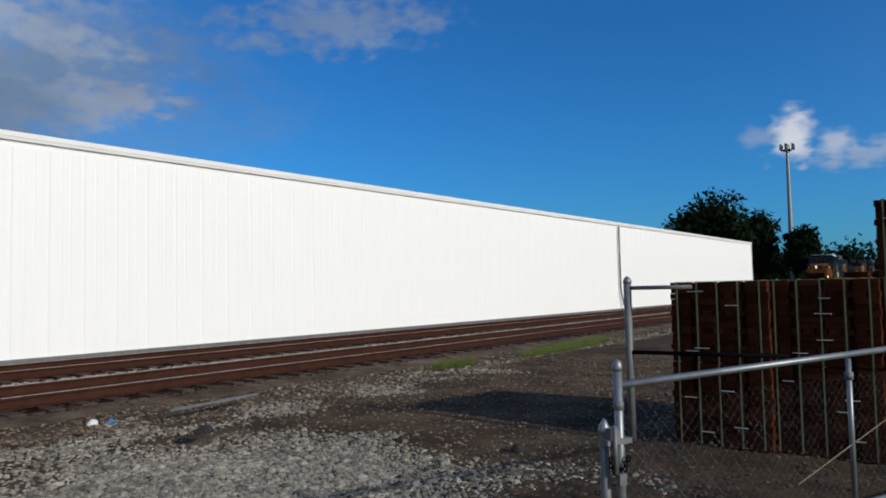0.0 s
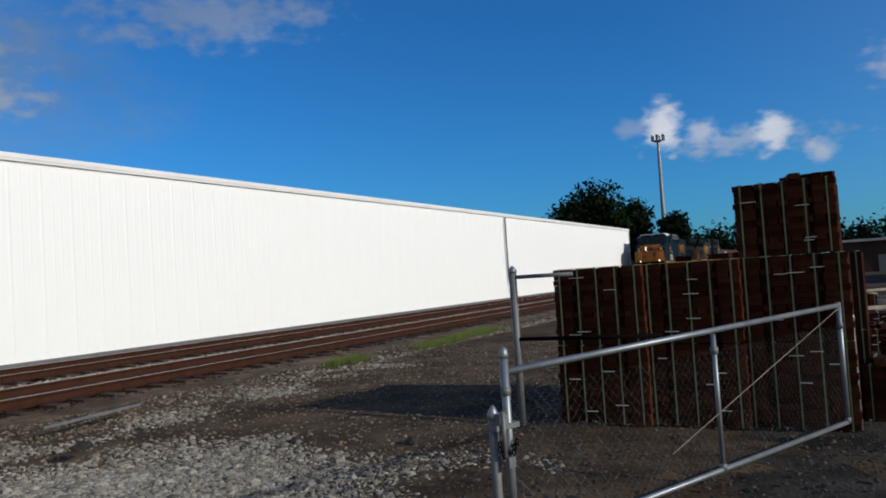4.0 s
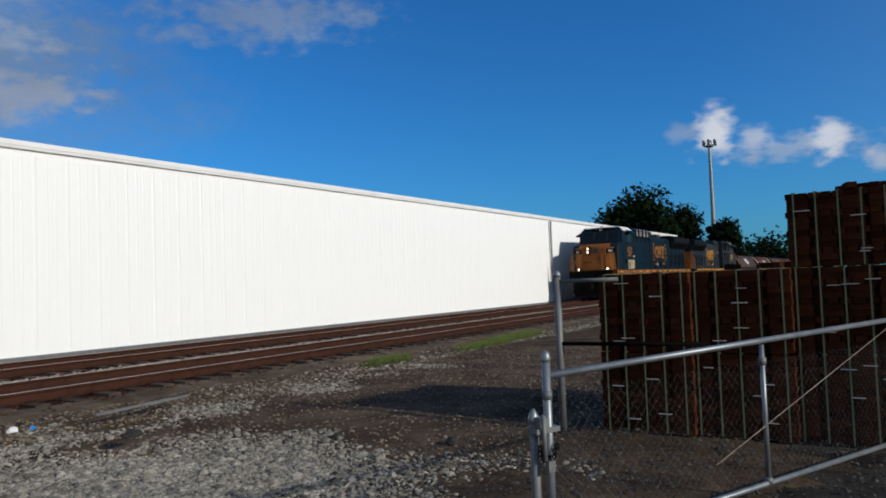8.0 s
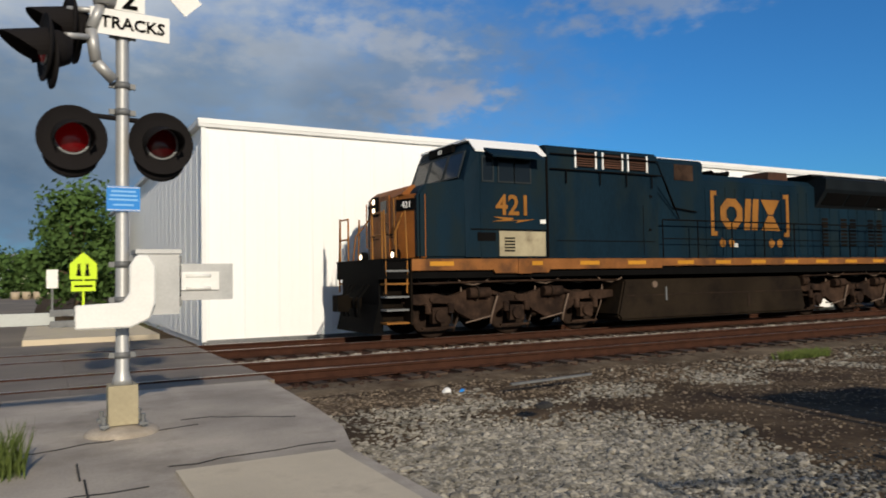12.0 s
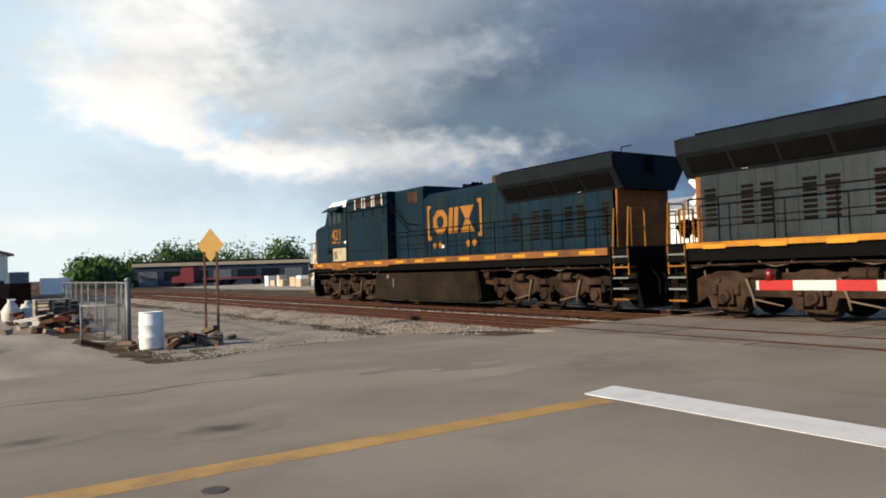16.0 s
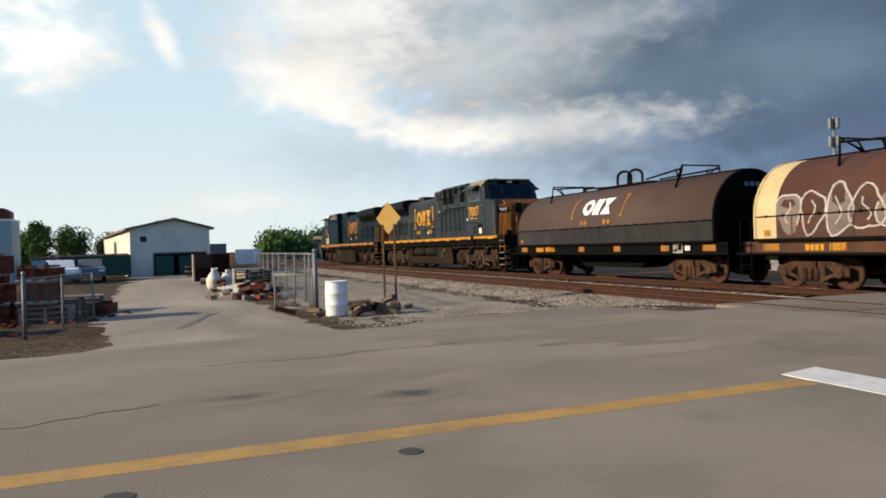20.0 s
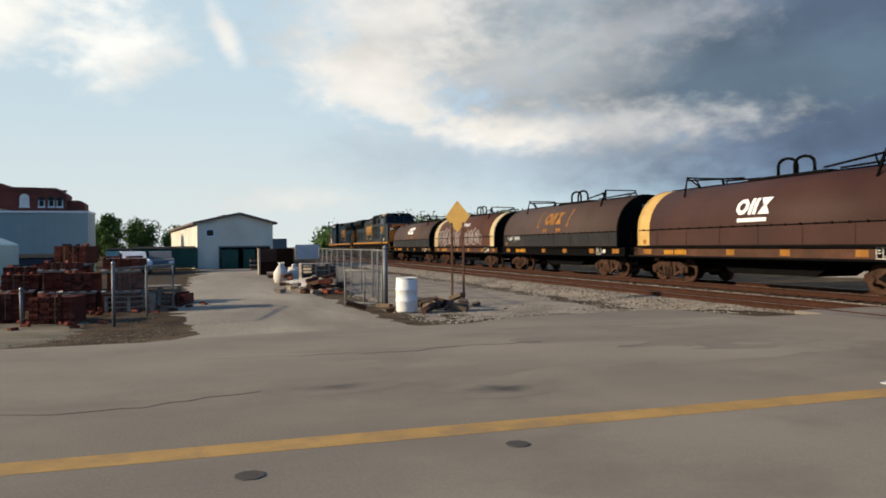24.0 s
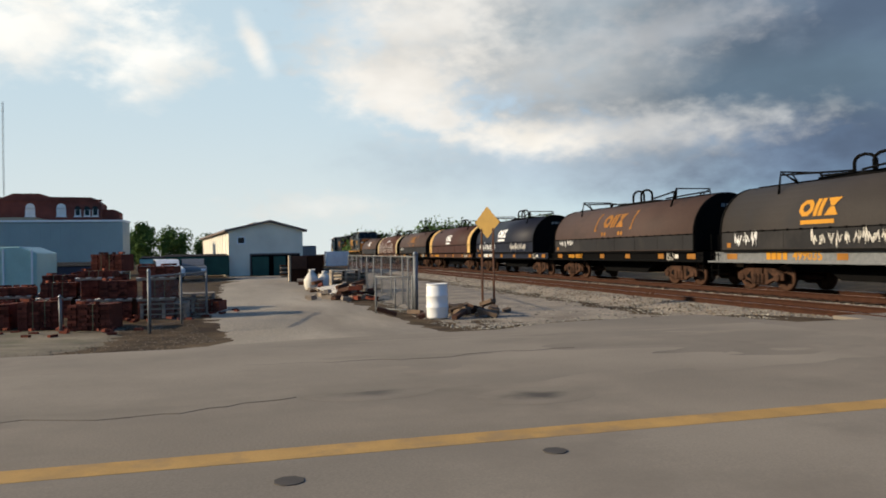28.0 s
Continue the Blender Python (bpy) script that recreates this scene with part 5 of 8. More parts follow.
    for x, d in ((0.35, -1), (14.05, 1)):
        bm = BM()
        box(bm, *sorted((x, x + d * 0.05)), -1.4, 1.4, 0.85, 1.3)
        P("end_sill", bm, M_black)
        bm = BM()
        box(bm, *sorted((x - d * 0.1, x + d * 0.38)), -0.12, 0.12, 0.72, 0.96)
        P("coupler", soften(bm, 0.02), M_grime)
        bm = BM()
        pipe(bm, [(x, 0.5, 0.9), (x + d * 0.2, 0.4, 0.5), (x + d * 0.33, 0.2, 0.42)], 0.025, 6)
        P("air_hose", bm, M_galv_dull)
    bm = BM()
    lathe(bm, [(0.26, 0), (0.26, 0.03)], (0.28, -0.7, 1.9), "x", 16)
    rod(bm, (0.3, -0.7, 0.95), (0.3, -0.7, 1.9), 0.03, 6)
    P("hand_brake", bm, M_black)
    freight_truck(C, 2.3)
    freight_truck(C, 12.1)
    return C


M_sill = mat("rusted_orange_sill", (0.22, 0.088, 0.026), 0.6, 0, 0.4, 1.2, 30, 0.05, (0.10, 0.045, 0.02), 0.52, 1.0, spec=0.12)
LOCO_A = locomotive("421", M_navy, M_sill, 0, "navy and gold freight locomotive, weathered, lights lit")
M_sill_gold = mat("dirty_gold_sill", (0.40, 0.17, 0.022), 0.6, 0, 0.35, 1.2, 30, 0.04, (0.2, 0.085, 0.02), 0.56, 1.0, spec=0.12)
LOCO_B = locomotive("7007", M_gray_paint, M_sill_gold, 1, "dark gray and gold freight locomotive running cab last")
for ch in LOCO_B.children:
    if ch.name.startswith(("headlight", "ditch_light")) and not ch.name.startswith(("headlight_h", "ditch_light_h")):
        ch.data.materials[0] = M_glass_dark
        ch["label"] = "unlit lamp"
VEH = [(LOCO_A, 0.0, 0), (LOCO_B, 44.6, 180)]
for k, spec in enumerate(CARS):
    VEH.append((coil_car(spec, 40 + k), 44.6 + 14.4 * k - (0.1 if k > 4 else 0), 0))

# ---- brick yard by the tracks ----
YARD = -0.22
M_strap = mat("green_strap", (0.15, 0.17, 0.09), 0.5, 0, 0.15, 4, 40, 0.0)
M_wood = mat("gray_pallet_wood", (0.26, 0.21, 0.16), 0.9, 0, 0.3, 3, 40, 0.3, per=0.2)
M_clay_red = mat("red_clay_brick", (0.125, 0.036, 0.023), 0.9, 0, 0.45, 2, 30, 0.3, per=0.5, spec=0.08)
M_clay = mat("dark_clay_brick", (0.05, 0.0155, 0.0065), 0.9, 0, 0.35, 2, 30, 0.3, per=0.4, spec=0.05)
# cube cores: shade between the bricks put into a darker clay; crates share it
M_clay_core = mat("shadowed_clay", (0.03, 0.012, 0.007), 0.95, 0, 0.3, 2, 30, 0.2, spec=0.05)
BRICK = mesh_of("brick", soften(box(BM(), -0.045, 0.045, -0.097, 0.097, -0.028, 0.028), 0.005), M_clay)
BRICK_RED = mesh_of("brick", soften(box(BM(), -0.045, 0.045, -0.097, 0.097, -0.028, 0.028), 0.005), M_clay_red)
BRICK_RED_END = mesh_of("brick", soften(box(BM(), -0.097, 0.097, -0.045, 0.045, -0.028, 0.028), 0.005), M_clay_red)
BRICK_END = mesh_of("brick", soften(box(BM(), -0.097, 0.097, -0.045, 0.045, -0.028, 0.028), 0.005), M_clay)


def brick_cube(at, rows, loose, seed, faced=True, label="strapped cube of dark red clay bricks on the ground", red=False, straps=5):
    """A strapped cube of bricks 0.92 wide, 1.0 deep; its face with single bricks looks to -x."""
    rnd = random.Random(seed)
    flat, end = (BRICK_RED, BRICK_RED_END) if red else (BRICK, BRICK_END)
    T = thing("brick_cube", label, "brick stack", "stacked brick cubes", at=at)
    h = rows * 0.06
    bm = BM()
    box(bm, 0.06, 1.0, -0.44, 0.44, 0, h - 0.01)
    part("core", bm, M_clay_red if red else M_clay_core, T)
    if faced:
        for r in range(rows):
            for c in range(9 if r % 3 == 2 else 4):
                o = new("brick", flat if r % 3 != 2 else end)
                o.parent = T
                if r % 3 != 2:
                    o.matrix_basis = pose(0.045 + rnd.uniform(-0.008, 0.01), -0.36 + 0.24 * c + rnd.uniform(-0.006, 0.006), 0.03 + 0.06 * r, 0, 0, rnd.uniform(-2, 2))
                else:
                    o.matrix_basis = pose(0.09 + rnd.uniform(-0.01, 0.012), -0.42 + 0.105 * c, 0.03 + 0.06 * r, 0, 0, rnd.uniform(-2, 2))
    for k in range(straps):
        y = -0.39 + 0.195 * k if straps > 2 else -0.1 + 0.25 * k
        bm = BM()
        box(bm, -0.018, -0.012, y - 0.007, y + 0.007, -0.0, h + 0.006)
        box(bm, -0.018, 1.0, y - 0.014, y + 0.014, h + 0.001, h + 0.006)
        part("strap", bm, M_strap, T, "pale green plastic strap" if k == 0 else "")
    if faced and not red:
        for k in range(4):
            y, z = rnd.uniform(-0.38, 0.38), rnd.uniform(0.1, h - 0.08)
            part("edge_slip", box(BM(), -0.024, -0.004, y - rnd.uniform(0.03, 0.09), y + 0.06, z, z + 0.007), M_sack, T, "pale paper slip" if k == 0 else "")
    for k in range(loose):
        o = new("brick", flat)
        o.parent = T
        o.matrix_basis = pose(rnd.uniform(0.05, 0.5), rnd.uniform(-0.4, 0.4), h + 0.036, 0, 0, rnd.uniform(0, 180))
    return T


front = [(7.84, 2.3), (7.88, 1.34), (7.92, 0.38)]
for k, (x, y) in enumerate(front):
    turn = -3.0
    wide = Matrix.Diagonal((1, 1.08, 1, 1))
    brick_cube(pose(x, y, YARD, 0, 0, turn) @ wide, 14, 0, k)
    brick_cube(pose(x + 0.01, y, YARD + 0.85, 0, 0, turn) @ wide, 14, 3 if k == 1 else 0, 10 + k, label="strapped cube of dark red bricks stacked on another")
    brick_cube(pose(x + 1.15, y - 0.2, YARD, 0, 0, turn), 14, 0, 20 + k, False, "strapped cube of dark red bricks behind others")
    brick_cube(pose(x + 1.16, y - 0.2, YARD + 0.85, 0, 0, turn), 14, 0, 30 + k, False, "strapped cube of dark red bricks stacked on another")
brick_cube(pose(7.95, 0.4, YARD + 1.7, 0, 0, -3.0), 12, 6, 50, label="topmost strapped cube of red bricks with loose bricks on it")
for k, (x, y, n) in enumerate(((8.42, -0.62, 9), (9.6, -0.85, 12))):
    brick_cube(pose(x, y, YARD, 0, 0, -6), n, 4, 60 + k, label="low broken cube of dark red bricks")
for k, (x, y, n, a) in enumerate(((14.35, -0.55, 6, 4), (15.6, -0.8, 5, -8), (19.0, -0.6, 5, 0), (25.0, -0.6, 7, 10))):
    brick_cube(pose(x, y, YARD, 0, 0, a), n, 5, 70 + k, label="low pile of dark red bricks on the yard floor")


# chain-link gate, swung open, and the fence posts
def wire_mesh(w, h, step, r):
    """Crossing wires in the plane x, z."""
    bm = BM()
    k = -h
    while k < w:
        for q in (0, 1):
            x0, x1 = max(0.0, k), min(w, k + h)
            z0, z1 = x0 - k, x1 - k
            if q:
                z0, z1 = h - z0, h - z1
            p, s = Vector((x0, 0, z0)), Vector((x1, 0, z1))
            if (s - p).length > 0.02:
                rod(bm, p, s, r, 3)
        k += step
    return bm


gate = thing("gate", "galvanised pipe gate with chain-link mesh, swung open", "gate")
gx0, gy0, gx1, gy1 = 3.95, 1.74, 7.84, 0.0
g_len, g_ang = math.hypot(gx1 - gx0, gy1 - gy0), math.degrees(math.atan2(gy1 - gy0, gx1 - gx0))
g_top0, g_top1, g_bot = 0.89, 0.97, -0.12
gate.matrix_basis = pose(gx0, gy0, 0, 0, 0, g_ang)
bm = rod(BM(), (0, 0, g_bot), (0, 0, g_top0 + 0.1), 0.025, 12)
lathe(bm, [(0.027, g_top0 + 0.08), (0.03, g_top0 + 0.1), (0.024, g_top0 + 0.13), (0.008, g_top0 + 0.145)], n=12)
part("gate_stile", bm, M_galv, gate)
bm = rod(BM(), (g_len, 0, g_bot), (g_len, 0, g_top1 + 0.03), 0.024, 12)
part("gate_stile", bm, M_galv, gate)
part("top_rail", rod(BM(), (0, 0, g_top0), (g_len, 0, g_top1), 0.022, 12), M_galv, gate)
part("bottom_rail", rod(BM(), (0, 0, g_bot), (g_len, 0, g_bot), 0.021, 12), M_galv, gate)
part("middle_stile", rod(BM(), (g_len * 0.506, 0, g_bot), (g_len * 0.506, 0, 0.9), 0.019, 12), M_galv, gate)
part("brace_rod", rod(BM(), (g_len * 0.36, -0.01, g_bot + 0.24), (g_len, -0.01, g_top1 - 0.02), 0.0035, 6), M_wood, gate, "thin rusty brace rod")
part("mesh", wire_mesh(g_len, 0.9, 0.075, 0.0005), M_galv_dull, gate, "thin chain-link wire", pose(0, 0.02, g_bot))
for x in (0.0, g_len * 0.506, g_len):
    for z in (g_bot + 0.02, 0.78):
        part("clamp", lathe(BM(), [(0.03, z - 0.025), (0.03, z + 0.025)], (x, 0, 0), "z", 12), M_galv_dull, gate)
bm = BM()
box(bm, -0.12, 0.06, -0.035, 0.035, 0.57, 0.6)
rod(bm, (-0.08, -0.05, 0.42), (-0.08, -0.05, 0.68), 0.014, 8)
box(bm, -0.1, -0.04, -0.045, 0.045, 0.6, 0.66)
part("latch", soften(bm, 0.006), M_galv_dull, gate, "dull steel fork latch")
for k in range(9):
    a = radians(20 + 17 * k)
    link = [(-0.05 - 0.07 * math.cos(a) + 0.012 * math.cos(b), -0.05 + 0.02 * math.sin(a) * (k % 2), 0.54 - 0.12 * math.sin(a) + 0.02 * math.sin(b)) for b in (0.0, 1.05, 2.1, 3.15, 4.2, 5.25, 6.28)]
    part("chain_link", tube(link, 0.005, 5), M_black, gate, "dark steel chain" if k == 0 else "")
part("padlock", soften(box(BM(), -0.075, -0.025, -0.075, -0.045, 0.36, 0.42), 0.008), M_galv_dull, gate, "small steel padlock")


def fence_post(x, y, z1, r=0.035, lean=0.0, label="galvanised steel fence post set in the ground"):
    P = thing("fence_post", label, "fence post", "fence posts", at=pose(x, y, YARD - 0.05, 0, lean, 0))
    h = z1 - YARD + 0.05
    part("pole", rod(BM(), (0, 0, 0), (0, 0, h), r, 12), M_galv_dull, P)
    part("cap", lathe(BM(), [(r + 0.006, h - 0.03), (r + 0.006, h), (r * 0.6, h + 0.035), (0.005, h + 0.05)], n=12), M_galv, P)
    return P


fence_post(7.72, 3.22, 1.5, 0.042)
fence_post(3.88, 1.80, 0.66, 0.028, label="short steel gate stop post beside the gate")
fence_post(7.98, 0.02, 0.92, 0.03, label="steel hinge post of the open gate")
fence_post(8.0, -0.1, 0.85, 0.026, label="second steel post beside the hinge post")
fence = thing("fence_rails", "dull steel fence rails before the brick stacks", "fence")
part("rail", rod(BM(), (7.72, 3.22, 1.42), (7.66, 2.5, 1.42), 0.022, 10), M_galv_dull, fence)
part("rail", rod(BM(), (7.72, 3.22, 0.72), (7.64, 1.6, 0.74), 0.022, 10), M_black, fence)

# odd bits lying by the path
def chunk(name, x, y, z, w, d, h, m, label, category, seed, turn=0):
    rnd = random.Random(seed)
    bm = BM()
    bmesh.ops.create_icosphere(bm, subdivisions=2, radius=1.0)
    for v in bm.verts:
        k = 1 + 0.35 * noise.noise(v.co * 1.4 + Vector((seed * 3.1, 0, 0)))
        v.co = Vector((v.co.x * w * k, v.co.y * d * k, max(-0.3, v.co.z) * h * k))
    return solid(name, bm, m, label, category, at=pose(x, y, z + 0.25 * h, 0, 0, turn))


M_dark_rubbish = mat("dark_rubbish", (0.03, 0.028, 0.026), 0.9, 0, 0.4, 6, 40, 0.4)
chunk("rubbish", 5.06, 7.13, -0.08, 0.17, 0.08, 0.05, M_dark_rubbish, "flattened black scrap lying on gravel", "rubbish", 1, 20)
chunk("rubbish", 6.36, 5.33, YARD, 0.09, 0.05, 0.05, M_dark_rubbish, "small black scrap lying on dirt", "rubbish", 2)
chunk("rubbish", 6.6, 4.0, YARD, 0.08, 0.06, 0.06, M_dark_rubbish, "dark clod lying on dirt", "rubbish", 3)
chunk("bottle", 4.78, 8.55, -0.06, 0.07, 0.03, 0.03, M_blue_sign, "crushed blue plastic bottle on gravel", "bottle", 4, 40)
chunk("stone", 4.58, 8.6, -0.06, 0.06, 0.05, 0.05, M_white, "white stone lying on gravel", "stone", 5)
strip = solid("metal_strip", soften(box(BM(), -0.75, 0.75, -0.03, 0.03, 0, 0.03), 0.008), M_galv_dull, "thin pale metal strip lying on gravel", "scrap", at=pose(6.55, 8.95, -0.1, 0, -1, 2))

# ---- crossing signal ----
mast = thing("crossing_signal", "silver railway crossing signal with lowered striped gate arm", "crossing signal", at=pose(0.61, 7.85, 0))
MP = lambda name, bm, m, lab="", at=None: part(name, bm, m, mast, lab, at)
bm = BM()
lathe(bm, [(0.34, -0.05), (0.33, 0.03), (0.29, 0.06), (0.06, 0.1)], n=24)
MP("footing", bm, M_path, "round worn concrete footing")
bm = box(BM(), -0.13, 0.13, -0.13, 0.13, 0.1, 0.47)
MP("base", soften(bm, 0.02), M_beige, "cream cast-iron base")
bm = BM()
for sx in (-1, 1):
    for sy in (-1, 1):
        rod(bm, (sx * 0.17, sy * 0.17, 0.08), (sx * 0.17, sy * 0.17, 0.2), 0.02, 6)
        box(bm, sx * 0.17 - 0.04, sx * 0.17 + 0.04, sy * 0.17 - 0.04, sy * 0.17 + 0.04, 0.1, 0.125)
MP("anchor_bolts", bm, M_galv_dull)
bm = lathe(BM(), [(0.1, 0.47), (0.085, 0.52), (0.062, 0.6), (0.06, 4.6), (0.065, 4.62), (0.01, 4.66)], n=18)
MP("pole", bm, M_silver)
for z in (0.75, 1.28, 1.62, 3.1, 3.36, 3.85):
    bm = BM()
    lathe(bm, [(0.075, z - 0.03), (0.075, z + 0.03)], n=16)
    box(bm, 0.07, 0.12, -0.02, 0.02, z - 0.025, z + 0.025)
    box(bm, -0.12, -0.07, -0.02, 0.02, z - 0.025, z + 0.025)
    MP("pole_clamp", bm, M_galv_dull)


def signal_head(parent, at, lens, label):
    """A round black target with hooded red lens that looks to -y."""
    H = part("signal_target", lathe(BM(), [(0.02, 0.03), (0.24, 0.03), (0.3, 0.0), (0.305, -0.02), (0.29, -0.01), (0.2, 0.0), (0.16, 0.0)], axis="y", n=32), M_signal, parent, label, at)
    part("lamp_housing", lathe(BM(), [(0.16, 0.0), (0.17, 0.1), (0.12, 0.2), (0.03, 0.22)], axis="y", n=24), M_signal, H)
    part("lens", lathe(BM(), [(0.15, -0.005), (0.13, -0.03), (0.07, -0.05), (0.01, -0.055)], axis="y", n=24), lens, H, "red lens")
    part("lens_ring", lathe(BM(), [(0.15, -0.015), (0.16, -0.02), (0.165, -0.01), (0.155, 0.0)], axis="y", n=24), M_galv_dull, H)
    bm = BM()
    n = 18
    for k in range(n):
        a0, a1 = radians(-35 + 250 * k / n), radians(-35 + 250 * (k + 1) / n)
        def ln(a):
            return -0.03 - 0.34 * max(0.1, 0.35 + 0.65 * math.sin(a)) ** 0.8
        q = []
        for r in (0.168, 0.176):
            q.append([Vector((r * math.cos(a0), 0.0, r * math.sin(a0))), Vector((r * math.cos(a1), 0.0, r * math.sin(a1))), Vector((r * math.cos(a1), ln(a1), r * math.sin(a1) + 0.24 * ln(a1))), Vector((r * math.cos(a0), ln(a0), r * math.sin(a0) + 0.24 * ln(a0)))])
        for quad, rev in ((q[0], 0), (q[1], 1)):
            vs = [bm.verts.new(v) for v in quad]
            bm.faces.new(vs[::-1] if rev else vs)
        vs = [bm.verts.new(v) for v in (q[0][2], q[0][3], q[1][3], q[1][2])]
        bm.faces.new(vs)
    part("visor", bm, M_signal, H)
    # black disc showing below the target: the hood's shadow put into a shape
    part("rear_hood", lathe(BM(), [(0.05, 0.09), (0.24, 0.07), (0.25, 0.05), (0.2, 0.04)], (0, 0, -0.12), "y", 24), M_signal, H)
    return H


signal_head(mast, pose(-0.44, -0.12, 2.8, 0, 0, 6), M_red, "black round flashing-light target")
signal_head(mast, pose(0.34, -0.12, 2.8, 0, 0, 6), M_red_dim, "black round flashing-light target")
bm = rod(BM(), (-0.46, 0.0, 3.06), (0.38, 0.0, 3.02), 0.025, 8)
for x in (-0.42, 0.33):
    rod(bm, (x, 0.0, 3.04), (x, 0.02, 2.9), 0.035, 8)
MP("cross_arm", bm, M_signal)
# second pair of lamps turned along the road
for x, y, z, lens in ((-0.46, 0.1, 3.93, M_red_dim), (-0.66, -0.3, 3.57, M_red)):
    signal_head(mast, pose(x, y, z, 0, 0, -80), lens, "black flashing-light target turned sideways")
bm = BM()
pipe(bm, [(0.0, 0.02, 3.4), (-0.16, -0.03, 3.55), (-0.2, -0.05, 3.85), (-0.1, -0.02, 4.15)], 0.055, 10)
pipe(bm, [(-0.18, -0.03, 3.78), (-0.42, -0.25, 3.7)], 0.03, 8)
pipe(bm, [(-0.14, -0.02, 4.05), (-0.4, 0.06, 4.05)], 0.03, 8)
lathe(bm, [(0.1, 4.1), (0.12, 4.2), (0.05, 4.3)], (-0.08, -0.02, 0), "z", 12)
MP("junction_arm", bm, M_silver, "", pose(-0.08, -0.06, 0))
# signs
bm = box(BM(), -0.36, 0.36, -0.1, -0.09, -0.125, 0.125)
tracks_sign = MP("track_count_sign", soften(bm, 0.02), M_white, "white sign that counts the tracks", pose(0.06, 0.0, 3.945, 0, 0, 4))
lettered("sign_letters", "TRACKS", 0.16, M_black, tracks_sign, pose(0.02, -0.104, -0.055, 90, 0, 0))
bm = box(BM(), -0.14, 0.14, -0.1, -0.09, -0.135, 0.16)
count_sign = MP("track_count_plate", soften(bm, 0.02), M_white, "", pose(0.05, 0.0, 4.21, 0, 0, 4))
lettered("sign_letters", "2", 0.3, M_black, count_sign, pose(0.0, -0.104, -0.11, 90, 0, 0))
for sg in (-1, 1):
    bm = box(BM(), -0.61, 0.61, -0.1 - 0.012 * (sg > 0), -0.09 - 0.012 * (sg > 0), -0.115, 0.115)
    blade = MP("crossbuck_blade", bm, M_white, "white crossbuck blade", pose(0.22, 0, 4.62, 0, sg * 45, 4))
    lettered("sign_letters", "RAILROAD" if sg > 0 else "CROSSING", 0.17, M_black, blade, pose(0, -0.104 - 0.012 * (sg > 0), -0.06, 90, 0, 0))
bm = box(BM(), -0.15, 0.15, -0.085, -0.078, -0.12, 0.12)
M_notice = mat("pale_blue_print", (0.22, 0.48, 0.78), 0.5, 0, 0.05, 3, 30, 0.0)
blue = MP("notice_plate", soften(bm, 0.01), M_blue_sign, "blue notice plate on the pole", pose(0, 0, 2.25, 0, 0, 3))
for k, (w, z) in enumerate(((0.11, 0.07), (0.12, 0.03), (0.13, -0.01), (0.09, -0.06))):
    part("notice_bar", box(BM(), -w, w, -0.089, -0.086, z - 0.008, z + 0.008), M_notice, blue)
part("notice_border", box(box(BM(), -0.145, 0.145, -0.088, -0.086, 0.106, 0.112), -0.145, 0.145, -0.088, -0.086, -0.112, -0.106), M_white, blue)
# gate mechanism
bm = box(BM(), 0.12, 0.5, -0.17, 0.2, 1.13, 1.72)
mech = MP("mechanism_box", soften(bm, 0.03, 2), M_silver, "silver gate mechanism box")
part("box_lid", soften(box(BM(), 0.1, 0.52, -0.19, 0.22, 1.72, 1.76), 0.01), M_silver, mech)
part("box_hinge", box(box(BM(), 0.5, 0.53, -0.12, -0.06, 1.6, 1.7), 0.5, 0.53, -0.12, -0.06, 1.2, 1.3), M_galv_dull, mech)
bm = BM()
box(bm, 0.52, 1.02, -0.14, -0.06, 1.26, 1.62)
MP("counterweight", soften(bm, 0.015), M_silver, "silver counterweight")
bm = BM()
for z in (1.38, 1.5):
    rod(bm, (0.56, -0.16, z), (0.8, -0.16, z), 0.02, 8)
box(bm, 0.52, 0.88, -0.165, -0.14, 1.36, 1.54)
MP("counterweight_arm", soften(bm, 0.01), M_white)
bm = BM()
prism(bm, [(-0.42, 1.02), (0.05, 1.02), (0.22, 1.1), (0.27, 1.25), (0.27, 1.6), (0.21, 1.7), (0.1, 1.7), (0.04, 1.6), (0.04, 1.34), (-0.02, 1.26), (-0.42, 1.24)], -0.27, -0.19)
MP("gate_arm_bracket", soften(bm, 0.015), M_white, "white curved gate arm bracket")
bm = BM()
for z in (1.08, 1.18):
    box(bm, -0.62, -0.4, -0.26, -0.2, z - 0.03, z + 0.03)
    rod(bm, (-0.5, -0.3, z), (-0.5, -0.16, z), 0.025, 8)
MP("shear_pin", bm, M_galv_dull)


def gate_arm(parent, x0, x1, y, z, n):
    A = part("gate_arm", box(BM(), min(x0, x1), max(x0, x1), y - 0.02, y + 0.02, z - 0.055, z + 0.055), M_arm_white, parent, "white and red striped gate arm")
    step = (x1 - x0) / n
    for k in range(n):
        if k % 2 and k > 1:
            a, b = sorted((x0 + step * k, x0 + step * (k + 0.92)))
            part("stripe", box(BM(), a, b, y - 0.0235, y + 0.0235, z - 0.0565, z + 0.0565), M_redpaint, A)
    for f in (0.42, 0.7, 0.97):
        x = x0 + (x1 - x0) * f
        bm = lathe(BM(), [(0.045, z + 0.056), (0.05, z + 0.1), (0.05, z + 0.16), (0.02, z + 0.19)], (x, y, 0), n=14)
        part("arm_lamp", bm, M_red, A, "small lit red lamp")
    return A


gate_arm(mast, -0.58, -5.98, -0.23, 1.13, 12)

